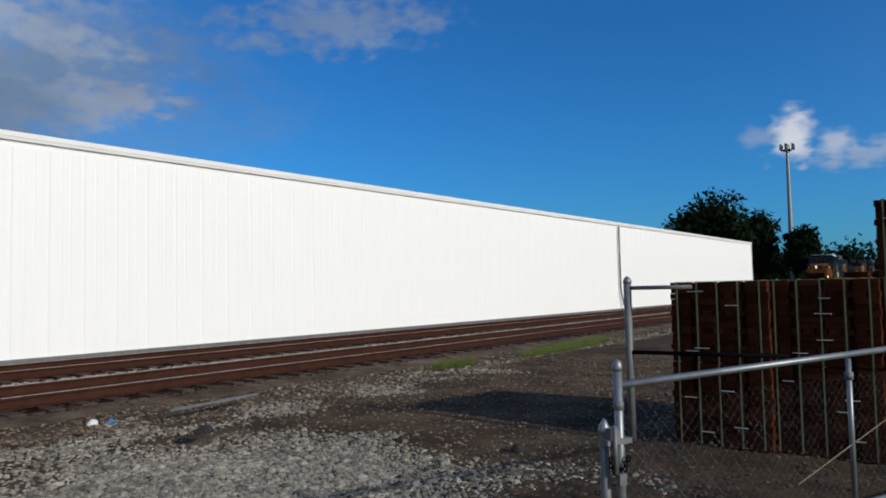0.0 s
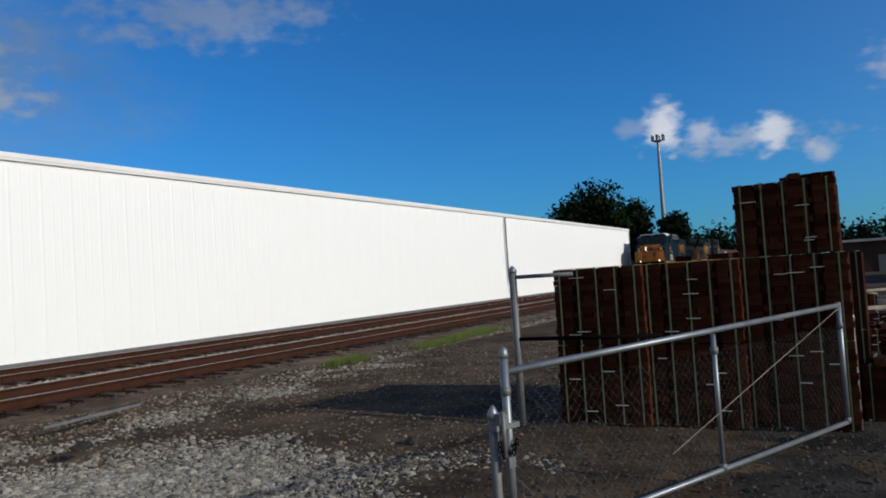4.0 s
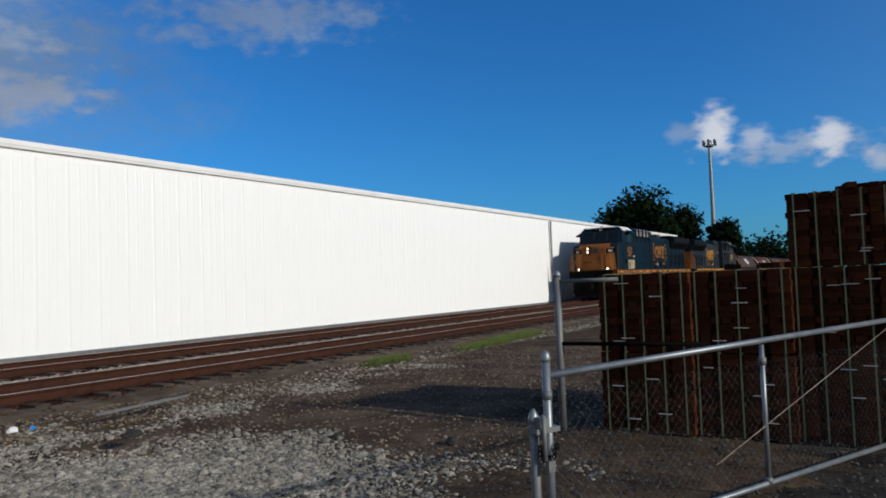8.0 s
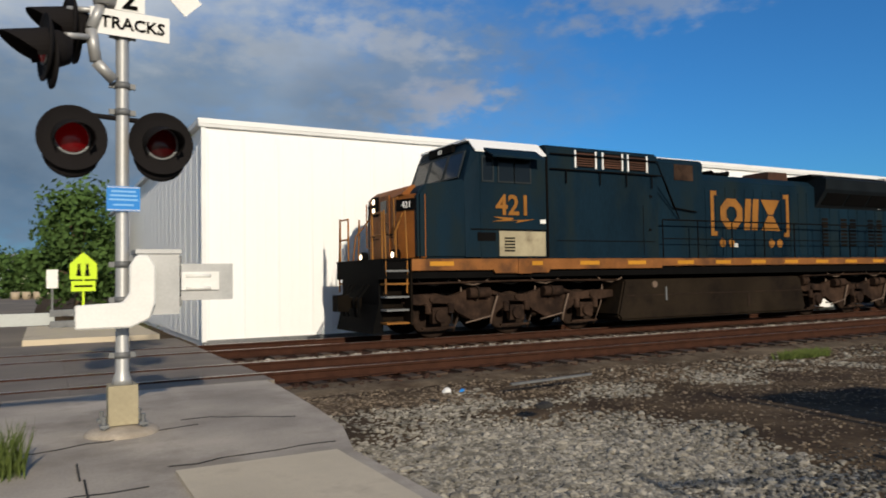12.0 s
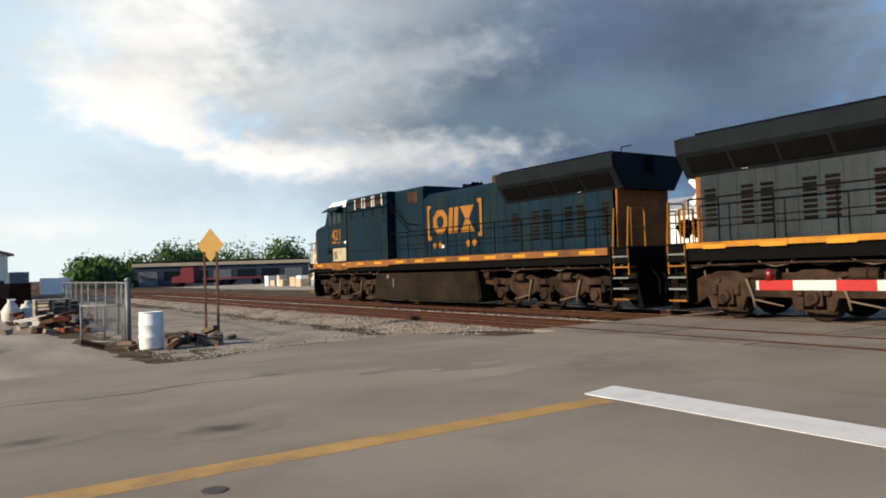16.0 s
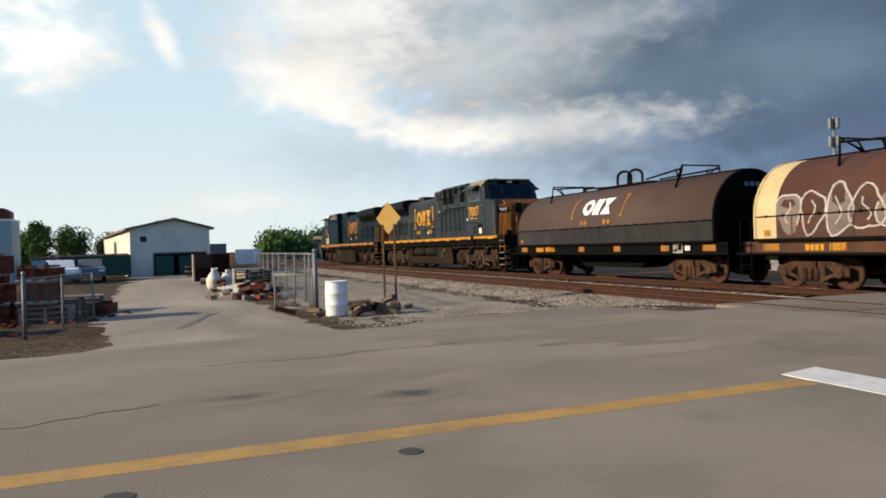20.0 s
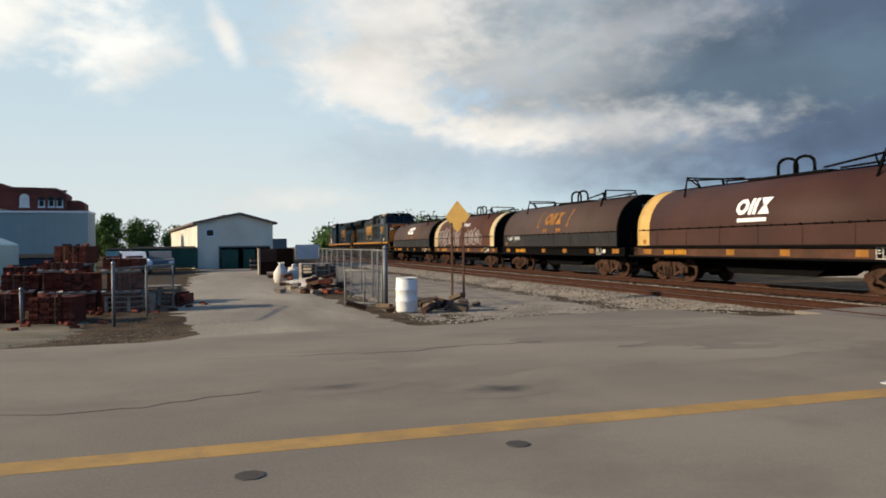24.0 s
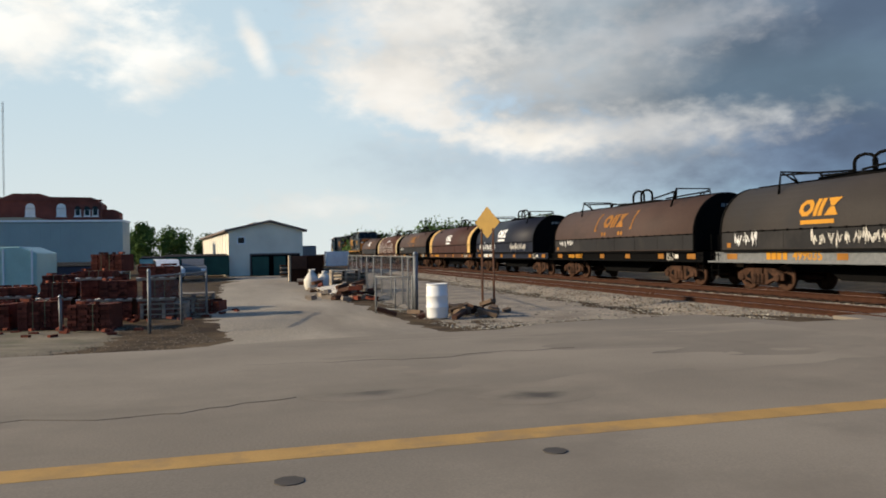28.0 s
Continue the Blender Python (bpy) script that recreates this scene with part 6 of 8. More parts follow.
# far signal of the same crossing, seen from behind the train
mast2 = thing("crossing_signal", "far crossing signal with crossbuck and striped arm", "crossing signal", at=pose(-15.9, 20.7, 0))
part("pole", lathe(BM(), [(0.2, -0.02), (0.2, 0.08), (0.1, 0.3), (0.06, 0.45), (0.06, 4.3), (0.01, 4.35)], n=14), M_silver, mast2)
for sg in (-1, 1):
    part("crossbuck_blade", box(BM(), -0.6, 0.6, -0.09 - 0.012 * (sg > 0), -0.08 - 0.012 * (sg > 0), -0.11, 0.11), M_white, mast2, "white crossbuck blade", pose(0.2, 0, 3.75, 0, sg * 45, 0))
part("bell", lathe(BM(), [(0.02, 4.3), (0.14, 4.34), (0.16, 4.44), (0.08, 4.54), (0.01, 4.56)], n=14), M_signal, mast2)
for x, lens in ((-0.48, M_red), (0.02, M_red_dim), (0.5, M_red_dim)):
    signal_head(mast2, pose(x, -0.14, 2.55, 0, 0, 0 if x < 0.3 else 50), lens, "black round flashing-light target")
part("cross_arm", rod(BM(), (-0.5, 0, 2.78), (0.52, 0, 2.78), 0.03, 8), M_signal, mast2)
part("mechanism_box", soften(box(BM(), -0.45, 0.3, -0.1, 0.25, 0.9, 1.45), 0.03), M_silver, mast2)
part("base", soften(box(BM(), -0.16, 0.16, -0.16, 0.16, 0, 0.3), 0.02), M_silver, mast2)
gate_arm(mast2, 0.4, 5.9, -0.1, 1.05, 12)
post = thing("cell_mast", "slim dark cell mast behind the signal", "mast", at=pose(-29.15, 33.0, 0))
part("pole", lathe(BM(), [(0.12, -0.25), (0.07, 7.6)], n=10), M_galv_dull, post)
for z in (6.3, 7.25):
    for a in range(0, 360, 90):
        cx, cy = 0.24 * math.cos(radians(a)), 0.24 * math.sin(radians(a))
        bm = rod(BM(), (0, 0, z), (cx, cy, z), 0.025, 6)
        box(bm, cx - 0.07, cx + 0.07, cy - 0.07, cy + 0.07, z - 0.26, z + 0.26)
        part("antenna", bm, M_galv_dull, post, "gray panel antenna")

# grass tuft and joint in the path
M_grass = mat("dry_grass", (0.085, 0.115, 0.025), 0.8, 0, 0.4, 8, 30, 0.0)


def grass(name, spots, blades, h, spreadw, label, seed):
    rnd = random.Random(seed)
    vs, fs = [], []
    for x, y, z, w in spots:
        for _ in range(blades):
            px, py = x + rnd.gauss(0, w), y + rnd.gauss(0, w * spreadw)
            hh, a, l = h * rnd.uniform(0.4, 1.1), rnd.uniform(0, 6.28), rnd.uniform(0.05, 0.5)
            dx, dy = 0.005 * math.cos(a), 0.005 * math.sin(a)
            tx, ty = px + hh * l * math.sin(a), py + hh * l * math.cos(a)
            i = len(vs)
            vs += [(px - dx, py - dy, z), (px + dx, py + dy, z), ((px + tx) / 2 + dx * 0.6, (py + ty) / 2 + dy * 0.6, z + hh * 0.6), (tx, ty, z + hh)]
            fs += [(i, i + 1, i + 2), (i, i + 2, i + 3)]
    me = bpy.data.meshes.new(name)
    me.from_pydata(vs, [], fs)
    me.materials.append(M_grass)
    return tagged(new(name, me), label, "grass", kind="stuff")


grass("grass_tuft", [(-0.32, 6.65, 0.0, 0.07)], 190, 0.38, 1.4, "tuft of dry green grass growing in the path joint", 3)
grass("grass", [(15.9 + 0.3 * k, 9.0 + 0.03 * k + 0.12 * math.sin(k), -0.22, 0.28) for k in range(17)] + [(12.4 + 0.25 * k, 9.35, -0.22, 0.16) for k in range(5)], 230, 0.17, 0.5, "low green grass patches beside the track", 4)
bm = BM()
for k in range(26):
    y = -2.0 + k * 0.36
    box(bm, -0.535 + 0.012 * math.sin(k * 1.7), -0.475 + 0.015 * math.sin(k * 2.9), y, y + 0.37, -0.2, 0.014 + 0.004 * (k % 3))
solid("road_joint", bm, M_dark_rubbish, "dark dirt-filled joint between road and path", "road", kind="structure")
bm = BM()
for k in range(14):
    y = -1.0 + k * 0.55
    box(bm, 0.2 + 0.03 * math.sin(k * 1.3), 0.215 + 0.03 * math.sin(k * 1.3), y, y + 0.56, 0.0, 0.0135)
solid("path_crack", bm, M_dark_rubbish, "long dark crack in the asphalt path", "path", kind="structure")
rnd = random.Random(91)
for x, y, dx, dy, n in ((-0.45, 5.5, 0.22, 0.03, 6), (0.25, 4.6, 0.2, -0.05, 4), (-0.4, 7.3, 0.24, 0.05, 9), (0.8, 6.25, 0.17, 0.03, 9), (1.2, 8.2, 0.16, -0.06, 8), (-0.4, 3.2, 0.2, 0.06, 5)):
    bm = BM()
    pts = []
    for k in range(n):
        pts.append((x, y))
        x, y = x + dx * rnd.uniform(0.6, 1.3), y + dy + rnd.gauss(0, 0.05)
    for (xa, ya), (xb, yb) in zip(pts, pts[1:]):
        q = 0.007 * rnd.uniform(0.5, 1.2)
        prism(bm, [(xa, ya - q), (xb + 0.01, yb - q), (xb + 0.01, yb + q), (xa, ya + q)], -0.01, 0.0105, "z")
    solid("path_crack", bm, M_dark_rubbish, "thin dirt-filled crack across the path", "path", kind="structure")
M_path_dark = mat("dark_tar", (0.07, 0.06, 0.05), 0.8, 0, 0.2, 6, 40, 0.1)
for x, y, w, d, m in ((-5.29, 1.24, 0.09, 0.13, M_path_dark), (-5.16, -0.64, 0.1, 0.14, M_path_dark)):
    solid("road_patch", lathe(BM(), [(w, 0), (w, 0.008)], n=8), m, "small dark tar patch on the road", "road patch", at=pose(x, y, 0.002, 0, 0, 20))


def soft_stain(name, x, y, w, d, dark, label):
    """A dark patch whose edge fades into the asphalt."""
    m = M_asphalt.copy()
    m.name = name
    nt = m.node_tree
    N, K = nt.nodes, nt.links
    b = N["Principled BSDF"]
    old = b.inputs["Base Color"].links[0].from_socket
    tc = N.new("ShaderNodeTexCoord")
    ln = N.new("ShaderNodeVectorMath")
    ln.operation = "LENGTH"
    K.new(tc.outputs["Object"], ln.inputs[0])
    ns = N.new("ShaderNodeTexNoise")
    ns.inputs["Scale"].default_value, ns.inputs["Detail"].default_value = 2.2, 5
    K.new(tc.outputs["Object"], ns.inputs[0])
    su = N.new("ShaderNodeMath")
    su.operation = "MULTIPLY_ADD"
    su.inputs[1].default_value = 0.9
    K.new(ns.outputs[0], su.inputs[0])
    K.new(ln.outputs["Value"], su.inputs[2])
    mr = N.new("ShaderNodeMapRange")
    mr.interpolation_type = "SMOOTHSTEP"
    mr.inputs[1].default_value, mr.inputs[2].default_value = 1.15, 0.5
    K.new(su.outputs[0], mr.inputs[0])
    mx = N.new("ShaderNodeMix")
    mx.data_type = "RGBA"
    K.new(mr.outputs[0], mx.inputs[0])
    K.new(old, mx.inputs[6])
    mx.inputs[7].default_value = (*dark, 1)
    K.new(mx.outputs[2], b.inputs["Base Color"])
    solid(name, lathe(BM(), [(1, -0.02), (1, 0.0012)], n=40), m, label, "road stain", kind="structure", at=pose(x, y, 0) @ Matrix.Diagonal((w, d, 1, 1)))


soft_stain("road_stain", -7.26, 1.89, 0.42, 0.62, (0.075, 0.064, 0.052), "dark oil stain on the road")
soft_stain("road_stain", -7.95, 0.3, 0.4, 0.7, (0.11, 0.093, 0.074), "faint dark stain on the road")
soft_stain("road_stain", -9.6, 4.2, 0.7, 1.6, (0.12, 0.1, 0.078), "faint dark stain on the road")
soft_stain("road_stain", -8.8, -3.4, 0.5, 1.5, (0.115, 0.097, 0.075), "faint dark stain on the road")
M_hair = mat("crack_dirt", (0.15, 0.125, 0.096), 0.9, 0, 0.3, 6, 60, 0.1)
# hair cracks along the road
rnd = random.Random(19)
for x, y, n, w in ((-7.6, -5.0, 24, 0.011), (-10.4, -1.0, 26, 0.010), (-3.6, -3.0, 16, 0.007)):
    bm = BM()
    pts = []
    for k in range(n):
        pts.append((x, y))
        x, y = x + rnd.gauss(0, 0.07), y + rnd.uniform(0.12, 0.3)
    for (xa, ya), (xb, yb) in zip(pts, pts[1:]):
        q = w * rnd.uniform(0.5, 1.0)
        prism(bm, [(xa - q, ya), (xa + q, ya), (xb + q, yb + 0.01), (xb - q, yb + 0.01)], -0.01, 0.0045, "z")
    solid("road_crack", bm, M_hair, "thin dark crack along the road", "road crack", kind="structure")

# ---- trees ----
def tree(x, y, h, w, leaf, label, seed, z=-0.25, leaves=1500, size=0.3, trunk=0.3, blobs=14):
    """A tapered trunk with limbs and a crown of many small leaf clumps."""
    rnd = random.Random(seed)
    T = thing("tree", label, "tree", "trees round the tracks", at=pose(x, y, z))
    bm = BM()
    rod(bm, (0, 0, 0), (0.1, 0, h * trunk), 0.035 * h, 8, 0.025 * h)
    rod(bm, (0.1, 0, h * trunk), (0.0, 0.1, h * 0.75), 0.025 * h, 8, 0.006 * h)
    centres = []
    for k in range(blobs):
        a = 2.4 * k + rnd.uniform(-0.3, 0.3)
        q = (k + 0.5) / blobs
        r = w * 0.5 * rnd.uniform(0.35, 0.72) * math.sin(math.pi * (0.25 + 0.6 * q))
        c = Vector((r * math.cos(a), r * math.sin(a), h * (trunk * 0.9 + (0.92 - trunk * 0.9) * q)))
        centres.append((c, w * rnd.uniform(0.18, 0.28)))
        rod(bm, (0.05, 0.0, h * (trunk + 0.3 * q)), c, 0.012 * h, 6, 0.004 * h)
    part("trunk", bm, M_bark, T)
    vs, fs = [], []
    for _ in range(int(leaves * 2.6)):
        c, r = rnd.choice(centres)
        d = Vector((rnd.gauss(0, 1), rnd.gauss(0, 1), rnd.gauss(0, 0.8))).normalized()
        p = c + d * r * rnd.uniform(0.25, 1.12)
        u = Vector((rnd.gauss(0, 1), rnd.gauss(0, 1), rnd.gauss(0, 1))).normalized()
        v = u.cross(d)
        if v.length < 0.1:
            continue
        v.normalize()
        s = size * rnd.uniform(0.4, 1.0)
        i = len(vs)
        vs += [p - u * s, p + v * s * 0.6, p + u * s, p - v * s * 0.6 + d * s * 0.3]
        fs.append((i, i + 1, i + 2, i + 3))
    me = bpy.data.meshes.new("crown")
    me.from_pydata([tuple(v) for v in vs], [], fs)
    me.materials.append(leaf)
    o = new("crown", me)
    o.parent = T
    return T


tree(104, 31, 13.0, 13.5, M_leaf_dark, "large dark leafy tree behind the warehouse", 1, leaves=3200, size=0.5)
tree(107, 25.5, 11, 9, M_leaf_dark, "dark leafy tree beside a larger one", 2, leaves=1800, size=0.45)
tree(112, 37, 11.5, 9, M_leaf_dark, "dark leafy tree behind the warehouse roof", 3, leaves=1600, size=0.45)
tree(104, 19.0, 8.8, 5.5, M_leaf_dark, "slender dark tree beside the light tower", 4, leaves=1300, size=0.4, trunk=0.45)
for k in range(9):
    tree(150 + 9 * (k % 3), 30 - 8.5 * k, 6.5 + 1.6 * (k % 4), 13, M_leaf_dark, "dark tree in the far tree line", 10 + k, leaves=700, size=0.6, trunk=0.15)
for k, (x, y, h, w) in enumerate(((-205, 66, 8.5, 20), (-222, 62, 8, 18), (-152, 60, 8.2, 13), (-128, 66, 7.2, 12), (-118, 68, 6.8, 10), (-158, 38, 7.6, 12), (-164, 45, 7.0, 13), (-150, 30, 4.8, 12), (-138, 22, 4.3, 10), (-128, 18, 3.7, 9), (-165, 24, 5.0, 13))):
    tree(x, y, h, w, M_leaf, "green leafy tree beyond the rail yard", 30 + k, leaves=1000, size=0.5, trunk=0.2)
for k, (x, y, h, w) in enumerate(((-92, -13.2, 5.7, 3.2), (-95, -10.2, 5.0, 4.5), (-97, -6.0, 4.0, 5.0), (-101, 1.9, 5.6, 4.0), (-100, -16, 4.6, 5), (-104, -3.0, 4.0, 6.0))):
    tree(x, y, h, w, M_leaf, "green tree behind the brick yard", 50 + k, leaves=1800, size=0.2, trunk=0.3)
tree(1.2, 36, 6.0, 4.6, M_leaf, "young green tree beside the far road", 60, leaves=1800, size=0.2, trunk=0.22)
tree(3.4, 41, 5.2, 3.6, M_leaf, "young green tree beside the far road", 61, leaves=1000, size=0.2, trunk=0.25)
tree(-12.7, 50, 4.8, 2.8, M_leaf, "small round green street tree", 62, leaves=900, size=0.18, trunk=0.35)
for k in range(5):
    tree(-4.5 + 2.2 * k, 86 + 3 * (k % 2), 5.0, 5.5, M_leaf, "dense green tree at the far end of the road", 65 + k, leaves=700, size=0.3, trunk=0.1)

# light tower far behind the yard
tower = thing("light_tower", "tall tapered steel tower with a ring of lamps", "light tower", at=pose(106, 20.6, -0.25))
part("pole", lathe(BM(), [(0.42, 0), (0.4, 0.5), (0.2, 19.5), (0.18, 20.2)], n=12), M_galv, tower)
bm = BM()
lathe(bm, [(0.5, 19.2), (0.55, 19.25), (0.55, 19.4), (0.5, 19.45)], n=14)
part("ring", bm, M_galv_dull, tower)
for a in range(0, 360, 60):
    c, s = math.cos(radians(a)), math.sin(radians(a))
    bm = rod(BM(), (0.3 * c, 0.3 * s, 19.3), (0.85 * c, 0.85 * s, 19.5), 0.045, 6)
    box(bm, 0.85 * c - 0.12, 0.85 * c + 0.12, 0.85 * s - 0.12, 0.85 * s + 0.12, 19.35, 20.15)
    part("lamp", bm, M_galv_dull, tower)

M_dark_brick = mat("dark_brick_wall", (0.05, 0.03, 0.025), 0.9, 0, 0.3, 1, 15, 0.2)
M_navy_wall = mat("navy_wall", (0.03, 0.04, 0.065), 0.7, 0, 0.2, 0.6, 12, 0.05)
M_tan = mat("tan_fascia", (0.42, 0.34, 0.24), 0.7, 0, 0.15, 0.6, 12, 0.05)
M_green = mat("green_dumpster_paint", (0.02, 0.075, 0.055), 0.6, 0, 0.25, 1.5, 20, 0.05)
M_teal = mat("pale_teal_plastic", (0.40, 0.58, 0.50), 0.45, 0, 0.15, 1.0, 20, 0.03)
M_roof_gray = mat("gray_metal_roof", (0.38, 0.38, 0.37), 0.55, 0.2, 0.12, 0.6, 15, 0.04)
M_red_fascia = mat("red_fascia", (0.30, 0.035, 0.045), 0.6, 0, 0.12, 0.6, 12, 0.03)


def windows(parent, spots, sill=True, pane=M_glass_dark, frame_m=M_trim):
    """Windows on a wall that faces +x (spots: x, y0, y1, z0, z1)."""
    for x, y0, y1, z0, z1 in spots:
        w = part("window", box(BM(), x - 0.05, x + 0.03, y0, y1, z0, z1), frame_m, parent)
        part("pane", box(BM(), x + 0.03, x + 0.036, y0 + 0.07, y1 - 0.07, z0 + 0.07, z1 - 0.07), pane, w)
        if sill:
            part("sill", box(BM(), x, x + 0.1, y0 - 0.06, y1 + 0.06, z0 - 0.08, z0), frame_m, w)


def gabled(name, x0, x1, y0, y1, eave, ridge_y, ridge_z, wall, roof, label, over=0.35, base=-0.3):
    """A house whose gables face along x."""
    H = thing(name, label, "building")
    bm = prism(BM(), [(y0, base), (y1, base), (y1, eave), (ridge_y, ridge_z), (y0, eave)], x0, x1, "x")
    part("wall", bm, wall, H)
    for ya, s in ((y0, -1), (y1, 1)):
        d = Vector((ya - ridge_y, eave - ridge_z)).normalized()
        e = (ya + d.x * over, eave + d.y * over)
        bm = prism(BM(), [(ridge_y, ridge_z + 0.02), e, (e[0], e[1] + 0.16), (ridge_y, ridge_z + 0.2)], x0 - over, x1 + over, "x")
        part("roof", bm, roof, H)
    return H


shed = gabled("shed", -92, -62, -2.75, 3.2, 3.42, 0.5, 4.1, M_cream, M_roof, "cream gabled metal shed at the end of the yard drive")
part("ridge_vent", box(BM(), -88, -70, 0.3, 0.7, 4.2, 4.45), M_roof, shed)
windows(shed, [(-62, -2.1, -1.45, 2.35, 2.95)], False)
part("doorway", box(BM(), -62.02, -61.98, -1.0, 2.95, -0.3, 1.45), M_black, shed, "dark open doorway")
part("door_frame", box(box(BM(), -62.03, -61.95, -1.12, -1.0, -0.3, 1.57), -62.03, -61.95, -1.0, 2.95, 1.45, 1.57), M_roof, shed)
for k in range(10):
    part("wall_rib", box(BM(), -64.5 - 2.6 * k, -64.4 - 2.6 * k, -2.78, -2.74, -0.3, 3.4), M_trim, shed)
for y0, y1 in ((-0.95, 0.35), (0.75, 1.7)):
    part("door_leaf", soften(box(BM(), -61.7, -61.62, y0, y1, -0.25, 1.3), 0.02), M_green, shed, "dark green door leaf")

shed.matrix_basis = Matrix.Translation((-62, 0.2, 0)) @ Matrix.Rotation(radians(7.4), 4, "Z") @ Matrix.Translation((62, -0.2, 0))

bb = thing("metal_building", "pale blue metal-sided building with a white roof edge", "building")
part("wall", box(BM(), -58, -55, -48, -9.55, -0.3, 3.92), M_blue_metal, bb)
part("roof_edge", box(BM(), -58.1, -54.9, -48.1, -9.5, 3.92, 4.05), M_trim, bb)
for k in range(60):
    part("wall_rib", box(BM(), -55.0, -54.985, -9.8 - 0.62 * k, -9.74 - 0.62 * k, -0.3, 3.9), M_blue_metal, bb)

br = thing("brick_building", "old dark red brick building with arched white windows", "building")
bm = BM()
prism(bm, [(-48, -0.3), (-14.6, -0.3), (-14.6, 6.5), (-15.4, 7.1), (-19.0, 7.15), (-19.8, 7.45), (-22.0, 7.45), (-22.8, 7.1), (-48, 7.1)], -78, -75, "x")
part("wall", bm, M_brick, br)
part("side_wing", prism(BM(), [(-14.6, -0.3), (-13.1, -0.3), (-13.1, 5.7), (-13.6, 6.0), (-14.6, 6.0)], -77.5, -75.6, "x"), M_brick, br)
part("parapet", box(BM(), -75.15, -74.9, -48, -14.5, 6.75, 6.9), M_brick, br)
for k, y in enumerate((-15.1, -15.8, -16.6, -18.0, -20.6, -23.8, -27, -30)):
    w = 0.26 if k < 3 else 0.4
    windows(br, [(-75, y - w, y + w, 5.35, 6.1 if k > 2 else 6.0)], True, M_white if k > 2 else M_glass_dark)
    part("arch", lathe(BM(), [(w * 0.98, -74.99), (w * 0.98, -74.97)], (0, y, 6.15 if k > 2 else 6.05), "x", 18), M_white if k > 2 else M_glass_dark, br)
part("annex", box(BM(), -74, -70, -48, -18.9, -0.3, 5.0), M_tan, br, "lighter rendered annex")
for y in (-21.0,):
    part("chimney", box(BM(), -77.4, -76.8, y - 0.25, y + 0.25, 6.6, 7.6), M_brick, br)

# ---- brick yard on the far side of the road ----
def far_cube(x, y, z, rows, seed, turn=180, label="cube of red bricks stacked in the yard"):
    return brick_cube(pose(x, y, z, 0, 0, turn), rows, 3 + seed % 4, seed, True, label, True, seed % 3)


def yard_pallet(x, y, z, turn):
    P = thing("pallet", "pale weathered pallet between brick tiers", "pallet", "pallets under bricks", at=pose(x, y, z, 0, 0, turn))
    for yy in (-0.42, -0.14, 0.14, 0.42):
        part("board", box(BM(), -0.05, 1.05, yy - 0.06, yy + 0.06, 0.055, 0.075), M_sack, P)
    for xx in (0.0, 0.5, 1.0):
        part("runner", box(BM(), xx - 0.04, xx + 0.04, -0.48, 0.48, 0, 0.055), M_wood, P)


# tiers of bricks: place, turn, courses of each tier from the ground up
PILES = [(-18.6, -4.5, 172, (10,)), (-19.4, -5.7, 190, (11,)), (-19.7, -6.9, 178, (10,)),
         (-21.5, -3.4, 180, (8, 8, 5)), (-21.7, -4.5, 177, (8, 8)), (-22.9, -5.2, 184, (7, 9, 3)),
         (-23.1, -6.3, 176, (8, 7)), (-23.7, -7.5, 182, (9, 4)), (-24.6, -5.2, 174, (9, 9, 9)),
         (-24.9, -6.7, 180, (9, 9)), (-23.4, -2.3, 168, (5,)), (-23.8, -2.95, 194, (6,))]
for k, (x, y, a, tiers) in enumerate(PILES):
    z = YARD
    for j, n in enumerate(tiers):
        if j:
            yard_pallet(x, y, z, a + 3)
            z += 0.076
        far_cube(x - 0.05 * j, y + 0.12 * (j % 2), z, n, 100 + 7 * k + j, a + (0, 9, -7)[j])
        z += n * 0.06
rnd = random.Random(77)
loose = thing("loose_bricks", "loose red bricks scattered round the yard piles", "bricks")
for k in range(150):
    b = rnd.choice(PILES)
    o = new("brick", BRICK_RED)
    o.parent = loose
    o.matrix_basis = pose(b[0] + rnd.uniform(-0.9, 0.9) + 0.3, b[1] + rnd.gauss(0, 0.6), YARD + 0.03 + (0.05 if k % 4 == 0 else 0), rnd.uniform(-25, 25) if k % 4 == 0 else 0, 0, rnd.uniform(0, 180))
for k, (x, y, n) in enumerate(((-20.4, -3.5, 3), (-22.4, -2.9, 4))):
    P = thing("pallet_stack", "stack of weathered wooden pallets", "pallet", at=pose(x - 1.5, y + 0.3, YARD))
    for j in range(n):
        part("deck", box(BM(), -0.5, 0.5, -0.6, 0.6, 0.14 * j + 0.1, 0.14 * j + 0.13), M_wood, P)
        for yy in (-0.55, 0.0, 0.55):
            part("runner", box(BM(), -0.5, 0.5, yy - 0.04, yy + 0.04, 0.14 * j, 0.14 * j + 0.1), M_wood, P)


M_fence = mat("gray_fence_wire", (0.19, 0.19, 0.18), 0.7, 0, 0.25, 8, 60, 0.08)


